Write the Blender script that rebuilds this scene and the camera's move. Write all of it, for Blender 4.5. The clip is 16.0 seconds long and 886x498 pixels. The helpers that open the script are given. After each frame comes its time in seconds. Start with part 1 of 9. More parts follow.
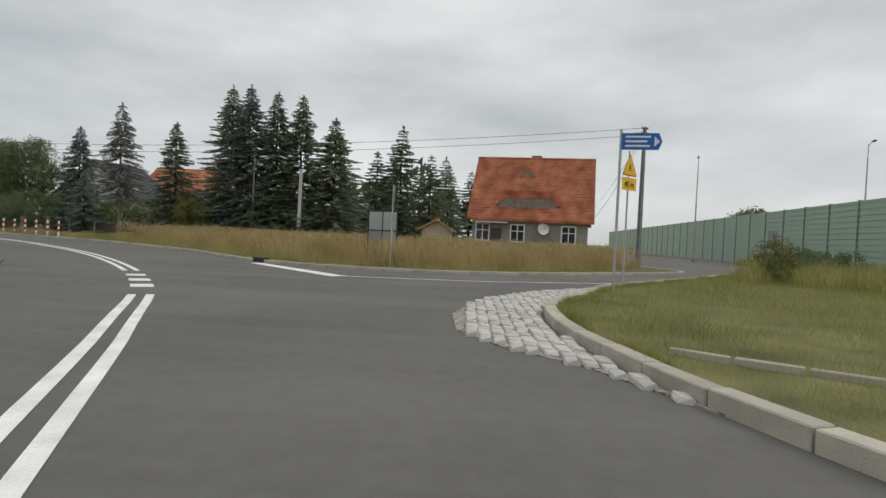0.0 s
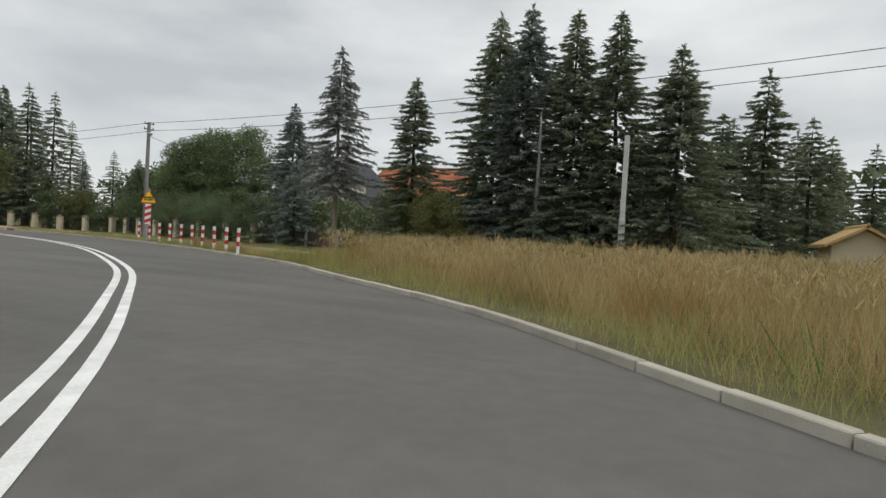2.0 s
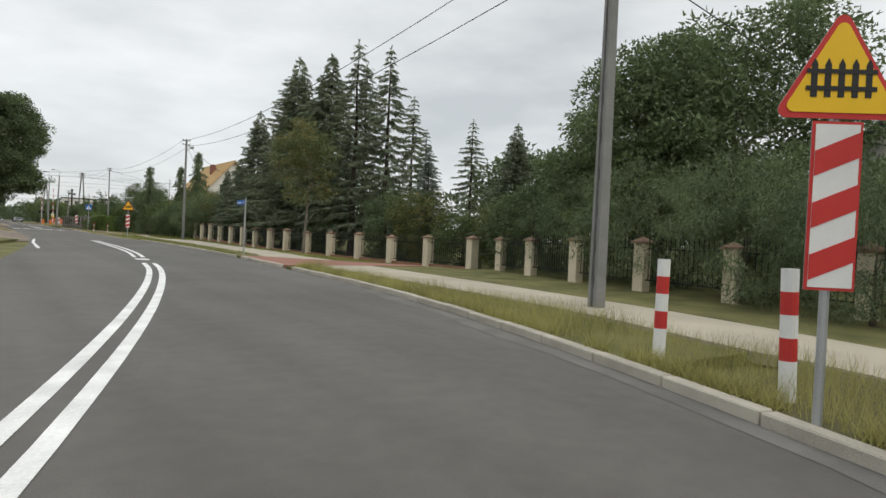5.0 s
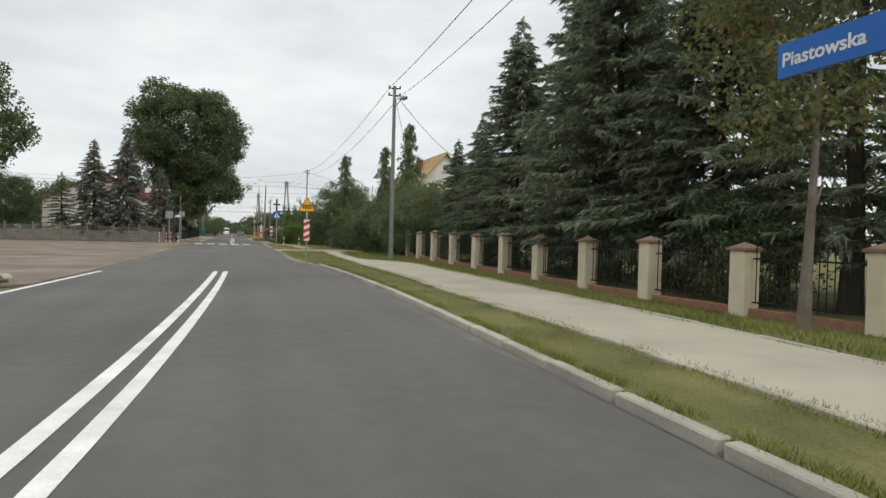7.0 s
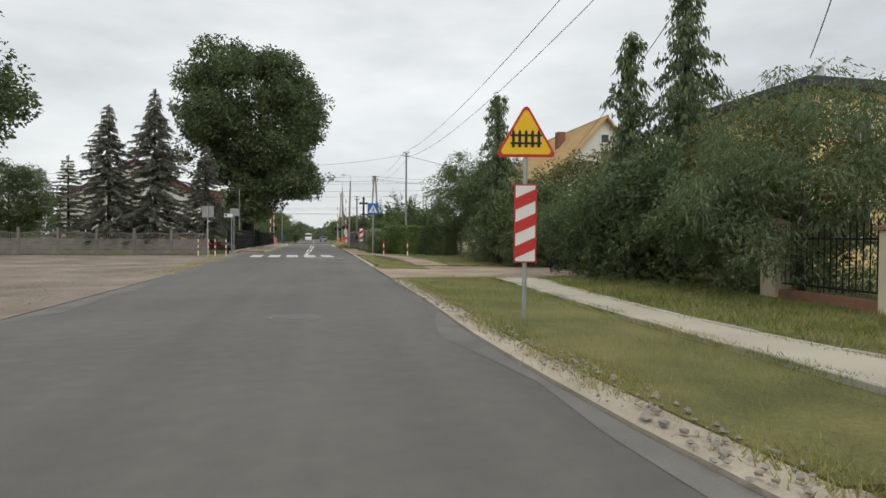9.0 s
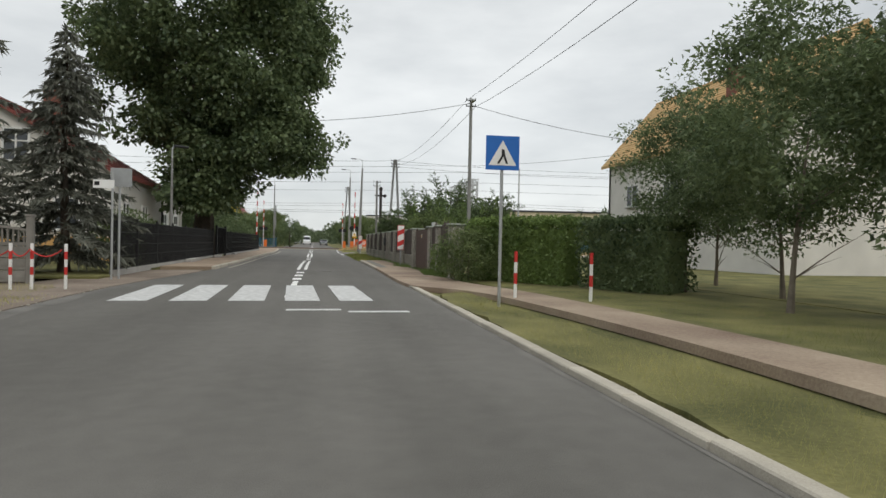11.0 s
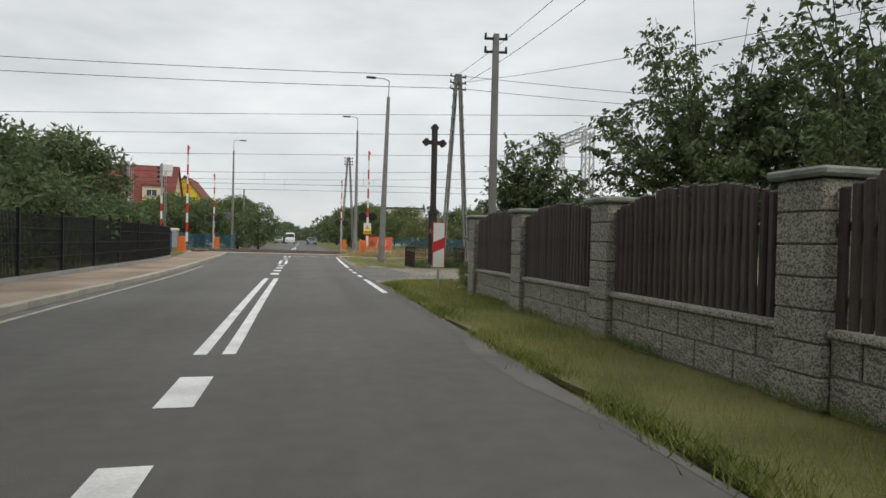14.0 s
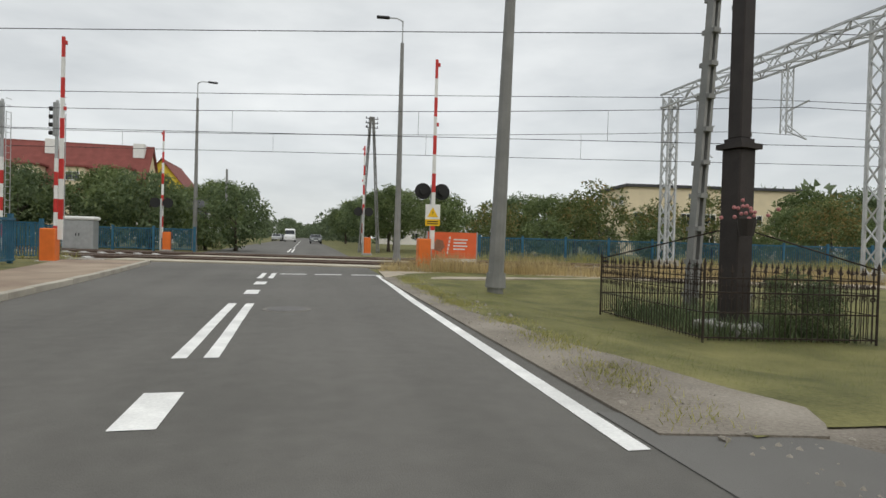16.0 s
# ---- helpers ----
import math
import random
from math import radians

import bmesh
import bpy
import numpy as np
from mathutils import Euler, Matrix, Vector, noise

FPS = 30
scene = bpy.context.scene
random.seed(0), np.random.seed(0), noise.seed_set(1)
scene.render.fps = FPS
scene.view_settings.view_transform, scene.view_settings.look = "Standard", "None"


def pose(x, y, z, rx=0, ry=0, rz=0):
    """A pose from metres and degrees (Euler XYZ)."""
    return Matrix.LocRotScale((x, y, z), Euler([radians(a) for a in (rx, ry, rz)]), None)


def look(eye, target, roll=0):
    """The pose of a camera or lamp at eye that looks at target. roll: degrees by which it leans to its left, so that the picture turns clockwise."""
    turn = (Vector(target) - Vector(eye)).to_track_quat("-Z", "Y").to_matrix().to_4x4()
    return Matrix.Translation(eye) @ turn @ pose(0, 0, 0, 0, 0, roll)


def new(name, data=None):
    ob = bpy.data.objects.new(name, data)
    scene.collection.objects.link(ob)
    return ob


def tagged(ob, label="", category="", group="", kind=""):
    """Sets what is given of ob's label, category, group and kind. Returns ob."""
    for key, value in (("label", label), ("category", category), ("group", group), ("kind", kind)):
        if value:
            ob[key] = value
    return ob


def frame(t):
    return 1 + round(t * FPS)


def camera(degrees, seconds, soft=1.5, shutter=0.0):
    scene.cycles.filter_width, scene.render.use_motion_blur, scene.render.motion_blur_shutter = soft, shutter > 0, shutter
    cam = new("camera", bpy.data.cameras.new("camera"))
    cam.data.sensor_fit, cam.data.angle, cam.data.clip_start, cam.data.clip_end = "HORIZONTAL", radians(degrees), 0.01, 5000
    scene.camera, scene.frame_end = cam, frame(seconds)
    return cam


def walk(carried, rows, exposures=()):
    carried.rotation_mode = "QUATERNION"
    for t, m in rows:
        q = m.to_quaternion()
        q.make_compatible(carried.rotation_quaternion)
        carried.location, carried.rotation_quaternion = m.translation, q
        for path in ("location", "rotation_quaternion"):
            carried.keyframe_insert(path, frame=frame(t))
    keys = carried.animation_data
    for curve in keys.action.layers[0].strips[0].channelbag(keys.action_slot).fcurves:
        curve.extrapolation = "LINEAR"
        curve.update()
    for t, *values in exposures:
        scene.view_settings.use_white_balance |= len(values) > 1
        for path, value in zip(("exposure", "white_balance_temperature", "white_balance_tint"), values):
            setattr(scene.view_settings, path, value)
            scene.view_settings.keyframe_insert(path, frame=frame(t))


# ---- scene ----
cam = camera(73.5, 16.0)
PATH = [
    (0, (-41.51, -116.556, 1.178), (-39.512, -116.471, 1.14), 2.8),
    (0.5, (-36.594, -114.832, 1.132), (-34.607, -114.606, 1.091), 3.3),
    (1, (-31.773, -112.659, 1.148), (-29.816, -112.247, 1.116), 3.3),
    (1.5, (-27.271, -109.63, 1.161), (-25.355, -109.056, 1.125), 3.5),
    (2, (-23.01, -106.249, 1.125), (-21.157, -105.496, 1.087), 3.3),
    (2.5, (-19.016, -102.77, 1.128), (-17.239, -101.853, 1.102), 3.7),
    (3, (-15.921, -99.564, 1.158), (-14.214, -98.522, 1.133), 3.7),
    (3.5, (-13.139, -96.182, 1.159), (-11.511, -95.02, 1.127), 3.6),
    (4, (-10.104, -92.237, 1.112), (-8.602, -90.916, 1.08), 3.0),
    (4.2, (-9.016, -90.572, 1.152), (-7.571, -89.189, 1.118), 2.9),
    (6.3, (-0.655, -67.379, 1.158), (0.217, -65.58, 1.12), 1.9),
    (6.5, (-0.256, -65.073, 1.142), (0.558, -63.247, 1.103), 1.7),
    (7, (0.496, -59.103, 1.145), (1.168, -57.219, 1.106), 1.5),
    (7.5, (0.835, -53.377, 1.113), (1.398, -51.459, 1.078), 1.1),
    (8, (1.051, -47.952, 1.146), (1.55, -46.016, 1.109), 1.2),
    (8.5, (1.21, -42.646, 1.145), (1.667, -40.7, 1.104), 0.7),
    (9, (1.149, -37.503, 1.114), (1.567, -35.547, 1.079), 0.4),
    (9.5, (1.136, -32.145, 1.165), (1.511, -30.18, 1.144), 0.7),
    (10, (1.065, -26.936, 1.18), (1.445, -24.972, 1.157), 0.7),
    (10.2, (0.998, -24.483, 1.165), (1.385, -22.521, 1.148), 0.7),
    (12.3, (1.244, 2.014, 1.14), (1.707, 3.96, 1.113), 1.8),
    (12.5, (1.269, 4.36, 1.142), (1.733, 6.305, 1.114), 1.7),
    (13, (1.363, 10.091, 1.161), (1.824, 12.037, 1.14), 1.6),
    (13.5, (1.45, 15.882, 1.163), (1.906, 17.829, 1.145), 1.3),
    (14, (1.513, 21.262, 1.168), (1.972, 23.208, 1.144), 1.3),
    (14.5, (1.509, 26.726, 1.158), (1.974, 28.671, 1.13), 1.4),
    (15, (1.544, 32.356, 1.135), (2.009, 34.301, 1.105), 1.6),
    (15.5, (1.608, 37.949, 1.123), (2.063, 39.896, 1.091), 1.3),
    (16, (1.551, 43.319, 1.117), (2.003, 45.267, 1.087), 1.6),
]
walk(cam, [(t, look(eye, target, roll)) for t, eye, target, roll in PATH],
     [(0, -0.2), (1.5, -0.1), (3, 0.0), (6.3, 0.1), (10.2, 0.08), (12.3, 0.0), (16, 0.0)])

# ---------------------------------------------------------------- light
world = bpy.data.worlds.new("sky")
scene.world = world
world.use_nodes = True
wt = world.node_tree
wt.nodes.clear()
w_out = wt.nodes.new("ShaderNodeOutputWorld")
w_bg = wt.nodes.new("ShaderNodeBackground")
w_sky = wt.nodes.new("ShaderNodeTexSky")
w_sky.sky_type = "NISHITA"
w_sky.sun_disc = False
w_sky.sun_elevation = radians(42)
w_sky.sun_rotation = radians(200)
w_co = wt.nodes.new("ShaderNodeTexCoord")
w_map = wt.nodes.new("ShaderNodeMapping")
w_map.inputs["Scale"].default_value = (1.0, 1.0, 3.2)
w_n1 = wt.nodes.new("ShaderNodeTexNoise")
w_n1.inputs["Scale"].default_value = 2.3
w_n1.inputs["Detail"].default_value = 7
w_n1.inputs["Roughness"].default_value = 0.52
w_ramp = wt.nodes.new("ShaderNodeValToRGB")
w_ramp.color_ramp.elements[0].position = 0.30
w_ramp.color_ramp.elements[0].color = (4.15, 4.35, 4.45, 1)
w_ramp.color_ramp.elements[1].position = 0.68
w_ramp.color_ramp.elements[1].color = (6.75, 6.9, 6.85, 1)
w_mix = wt.nodes.new("ShaderNodeMix")
w_mix.data_type = "RGBA"
w_mix.inputs[0].default_value = 0.93
wt.links.new(w_co.outputs["Generated"], w_map.inputs["Vector"])
wt.links.new(w_map.outputs["Vector"], w_n1.inputs["Vector"])
wt.links.new(w_n1.outputs["Fac"], w_ramp.inputs["Fac"])
wt.links.new(w_sky.outputs["Color"], w_mix.inputs[6])
wt.links.new(w_ramp.outputs["Color"], w_mix.inputs[7])
# an overcast sky is brightest overhead
w_sep = wt.nodes.new("ShaderNodeSeparateXYZ")
w_up = wt.nodes.new("ShaderNodeMapRange")
w_up.inputs["From Min"].default_value, w_up.inputs["From Max"].default_value = 0.40, 1.0
w_up.inputs["To Min"].default_value, w_up.inputs["To Max"].default_value = 1.0, 1.85
w_lift = wt.nodes.new("ShaderNodeVectorMath")
w_lift.operation = "SCALE"
wt.links.new(w_co.outputs["Generated"], w_sep.inputs[0])
wt.links.new(w_sep.outputs["Z"], w_up.inputs["Value"])
wt.links.new(w_mix.outputs[2], w_lift.inputs[0])
wt.links.new(w_up.outputs[0], w_lift.inputs["Scale"])
wt.links.new(w_lift.outputs[0], w_bg.inputs["Color"])
w_bg.inputs["Strength"].default_value = 0.135
wt.links.new(w_bg.outputs["Background"], w_out.inputs["Surface"])

sun_data = bpy.data.lights.new("sun", "SUN")
sun_data.energy = 0.75
sun_data.angle = radians(25)
sun_data.color = (1.0, 0.92, 0.79)
sun = new("sun", sun_data)
sun.matrix_world = pose(0, 0, 60, 48, 0, 200 - 180)


# ---------------------------------------------------------------- materials
def nodes_of(name):
    m = bpy.data.materials.new(name)
    m.use_nodes = True
    nt = m.node_tree
    return m, nt, nt.nodes["Principled BSDF"]


def paint(name, color, rough=0.7, var=0.25, scale=6.0, fine=60.0, bump=0.15, metal=0.0, tint=None, island=0.0, obj=0.0, spec=0.3):
    """A surface with blotches at one scale, grain at a finer one and a small relief."""
    m, nt, b = nodes_of(name)
    co = nt.nodes.new("ShaderNodeTexCoord")
    n1 = nt.nodes.new("ShaderNodeTexNoise")
    n1.inputs["Scale"].default_value, n1.inputs["Detail"].default_value = scale, 6
    n2 = nt.nodes.new("ShaderNodeTexNoise")
    n2.inputs["Scale"].default_value, n2.inputs["Detail"].default_value = fine, 4
    for n in (n1, n2):
        nt.links.new(co.outputs["Object"], n.inputs["Vector"])
    add = nt.nodes.new("ShaderNodeMath")
    add.operation = "MULTIPLY_ADD"
    add.inputs[1].default_value = 0.45
    nt.links.new(n2.outputs["Fac"], add.inputs[0])
    nt.links.new(n1.outputs["Fac"], add.inputs[2])
    last = add.outputs[0]
    if island or obj:
        if island:
            src = nt.nodes.new("ShaderNodeNewGeometry").outputs["Random Per Island"]
            k = island
        else:
            src = nt.nodes.new("ShaderNodeObjectInfo").outputs["Random"]
            k = obj
        ad2 = nt.nodes.new("ShaderNodeMath")
        ad2.operation = "MULTIPLY_ADD"
        ad2.inputs[1].default_value = k
        nt.links.new(src, ad2.inputs[0])
        nt.links.new(last, ad2.inputs[2])
        last = ad2.outputs[0]
    ramp = nt.nodes.new("ShaderNodeValToRGB")
    lo = tuple(c * (1 - var) for c in color)
    hi = tuple(min(1, c * (1 + var)) for c in (tint or color))
    extra = (island or obj) * 0.5
    ramp.color_ramp.elements[0].position, ramp.color_ramp.elements[0].color = 0.42, (*lo, 1)
    ramp.color_ramp.elements[1].position, ramp.color_ramp.elements[1].color = 1.0 + extra if extra < 0.01 else 1.0, (*hi, 1)
    nt.links.new(last, ramp.inputs["Fac"])
    nt.links.new(ramp.outputs["Color"], b.inputs["Base Color"])
    b.inputs["Roughness"].default_value = rough
    b.inputs["Metallic"].default_value = metal
    b.inputs["Specular IOR Level"].default_value = spec
    if bump:
        bp = nt.nodes.new("ShaderNodeBump")
        bp.inputs["Strength"].default_value, bp.inputs["Distance"].default_value = bump, 0.02
        nt.links.new(n2.outputs["Fac"], bp.inputs["Height"])
        nt.links.new(bp.outputs["Normal"], b.inputs["Normal"])
    return m


def leafy(name, dark, light, through_it=0.25, warm=None, warm_at=0.93):
    """Foliage: each leaf or spray has its own tone, some light passes through."""
    m, nt, b = nodes_of(name)
    out = nt.nodes["Material Output"]
    nt.nodes.remove(b)
    geo = nt.nodes.new("ShaderNodeNewGeometry")
    co = nt.nodes.new("ShaderNodeTexCoord")
    n1 = nt.nodes.new("ShaderNodeTexNoise")
    n1.inputs["Scale"].default_value, n1.inputs["Detail"].default_value = 0.7, 3
    nt.links.new(co.outputs["Object"], n1.inputs["Vector"])
    oi = nt.nodes.new("ShaderNodeObjectInfo")
    a1 = nt.nodes.new("ShaderNodeMath")
    a1.operation = "MULTIPLY_ADD"
    a1.inputs[1].default_value = 0.5
    nt.links.new(geo.outputs["Random Per Island"], a1.inputs[0])
    nt.links.new(n1.outputs["Fac"], a1.inputs[2])
    a2 = nt.nodes.new("ShaderNodeMath")
    a2.operation = "MULTIPLY_ADD"
    a2.inputs[1].default_value = 0.15
    nt.links.new(oi.outputs["Random"], a2.inputs[0])
    nt.links.new(a1.outputs[0], a2.inputs[2])
    ramp = nt.nodes.new("ShaderNodeValToRGB")
    e = ramp.color_ramp.elements
    e[0].position, e[0].color = 0.45, (*dark, 1)
    e[1].position, e[1].color = 1.0, (*light, 1)
    if warm:
        w = e.new(warm_at)
        w.color = (*light, 1)
        e[2].color = (*warm, 1)
    nt.links.new(a2.outputs[0], ramp.inputs["Fac"])
    d = nt.nodes.new("ShaderNodeBsdfDiffuse")
    t = nt.nodes.new("ShaderNodeBsdfTranslucent")
    g = nt.nodes.new("ShaderNodeBsdfGlossy")
    g.inputs["Roughness"].default_value = 0.45
    g.inputs["Color"].default_value = (0.6, 0.65, 0.6, 1)
    mx = nt.nodes.new("ShaderNodeMixShader")
    mx.inputs["Fac"].default_value = through_it
    mg = nt.nodes.new("ShaderNodeMixShader")
    mg.inputs["Fac"].default_value = 0.035
    for s in (d, t):
        nt.links.new(ramp.outputs["Color"], s.inputs["Color"])
    nt.links.new(d.outputs[0], mx.inputs[1])
    nt.links.new(t.outputs[0], mx.inputs[2])
    nt.links.new(mx.outputs[0], mg.inputs[1])
    nt.links.new(g.outputs[0], mg.inputs[2])
    nt.links.new(mg.outputs[0], out.inputs["Surface"])
    return m


def roadway(name, dark, pale):
    """Worn asphalt: fine grit, blotches, and long faint streaks where wheels run."""
    m, nt, b = nodes_of(name)
    co = nt.nodes.new("ShaderNodeTexCoord")
    stretch = nt.nodes.new("ShaderNodeMapping")
    stretch.inputs["Scale"].default_value = (1.0, 0.035, 1.0)
    nt.links.new(co.outputs["Object"], stretch.inputs["Vector"])
    total = None
    for vec, scale, detail, share_ in ((stretch.outputs[0], 1.1, 3, 0.45), (co.outputs["Object"], 0.28, 6, 0.5), (co.outputs["Object"], 5.0, 5, 0.3), (co.outputs["Object"], 120.0, 3, 0.55)):
        n = nt.nodes.new("ShaderNodeTexNoise")
        n.inputs["Scale"].default_value, n.inputs["Detail"].default_value = scale, detail
        nt.links.new(vec, n.inputs["Vector"])
        ma = nt.nodes.new("ShaderNodeMath")
        ma.operation = "MULTIPLY_ADD"
        ma.inputs[1].default_value = share_
        ma.inputs[2].default_value = 0.0
        nt.links.new(n.outputs["Fac"], ma.inputs[0])
        if total:
            nt.links.new(total, ma.inputs[2])
        total = ma.outputs[0]
        grit = n
    ramp = nt.nodes.new("ShaderNodeValToRGB")
    e = ramp.color_ramp.elements
    e[0].position, e[0].color = 0.66, (*dark, 1)
    e[1].position, e[1].color = 1.0, (*pale, 1)
    half = nt.nodes.new("ShaderNodeMath")
    half.operation = "MULTIPLY"
    half.inputs[1].default_value = 0.92
    nt.links.new(total, half.inputs[0])
    nt.links.new(half.outputs[0], ramp.inputs["Fac"])
    nt.links.new(ramp.outputs["Color"], b.inputs["Base Color"])
    b.inputs["Roughness"].default_value = 0.82
    b.inputs["Specular IOR Level"].default_value = 0.35
    bp = nt.nodes.new("ShaderNodeBump")
    bp.inputs["Strength"].default_value, bp.inputs["Distance"].default_value = 0.4, 0.015
    nt.links.new(grit.outputs["Fac"], bp.inputs["Height"])
    nt.links.new(bp.outputs["Normal"], b.inputs["Normal"])
    return m


def speckled(name, dark, pale, scale):
    """Concrete with washed-out pebbles: pale stones, dark hollows between them."""
    m, nt, b = nodes_of(name)
    co = nt.nodes.new("ShaderNodeTexCoord")
    v = nt.nodes.new("ShaderNodeTexVoronoi")
    v.inputs["Scale"].default_value = scale
    n1 = nt.nodes.new("ShaderNodeTexNoise")
    n1.inputs["Scale"].default_value, n1.inputs["Detail"].default_value = 2.2, 5
    sep = nt.nodes.new("ShaderNodeSeparateColor")
    nt.links.new(co.outputs["Object"], v.inputs["Vector"])
    nt.links.new(co.outputs["Object"], n1.inputs["Vector"])
    nt.links.new(v.outputs["Color"], sep.inputs[0])
    mul = nt.nodes.new("ShaderNodeMath")
    mul.operation = "MULTIPLY_ADD"
    mul.inputs[1].default_value = 0.5
    nt.links.new(n1.outputs["Fac"], mul.inputs[0])
    nt.links.new(sep.outputs[0], mul.inputs[2])
    ramp = nt.nodes.new("ShaderNodeValToRGB")
    e = ramp.color_ramp.elements
    e[0].position, e[0].color = 0.42, (*dark, 1)
    e[1].position, e[1].color = 1.0, (*pale, 1)
    mid = e.new(0.62)
    mid.color = (*[0.45 * (a + c) for a, c in zip(dark, pale)], 1)
    nt.links.new(mul.outputs[0], ramp.inputs["Fac"])
    nt.links.new(ramp.outputs["Color"], b.inputs["Base Color"])
    b.inputs["Roughness"].default_value = 0.9
    bp = nt.nodes.new("ShaderNodeBump")
    bp.inputs["Strength"].default_value, bp.inputs["Distance"].default_value = 0.7, 0.012
    nt.links.new(mul.outputs[0], bp.inputs["Height"])
    nt.links.new(bp.outputs["Normal"], b.inputs["Normal"])
    return m


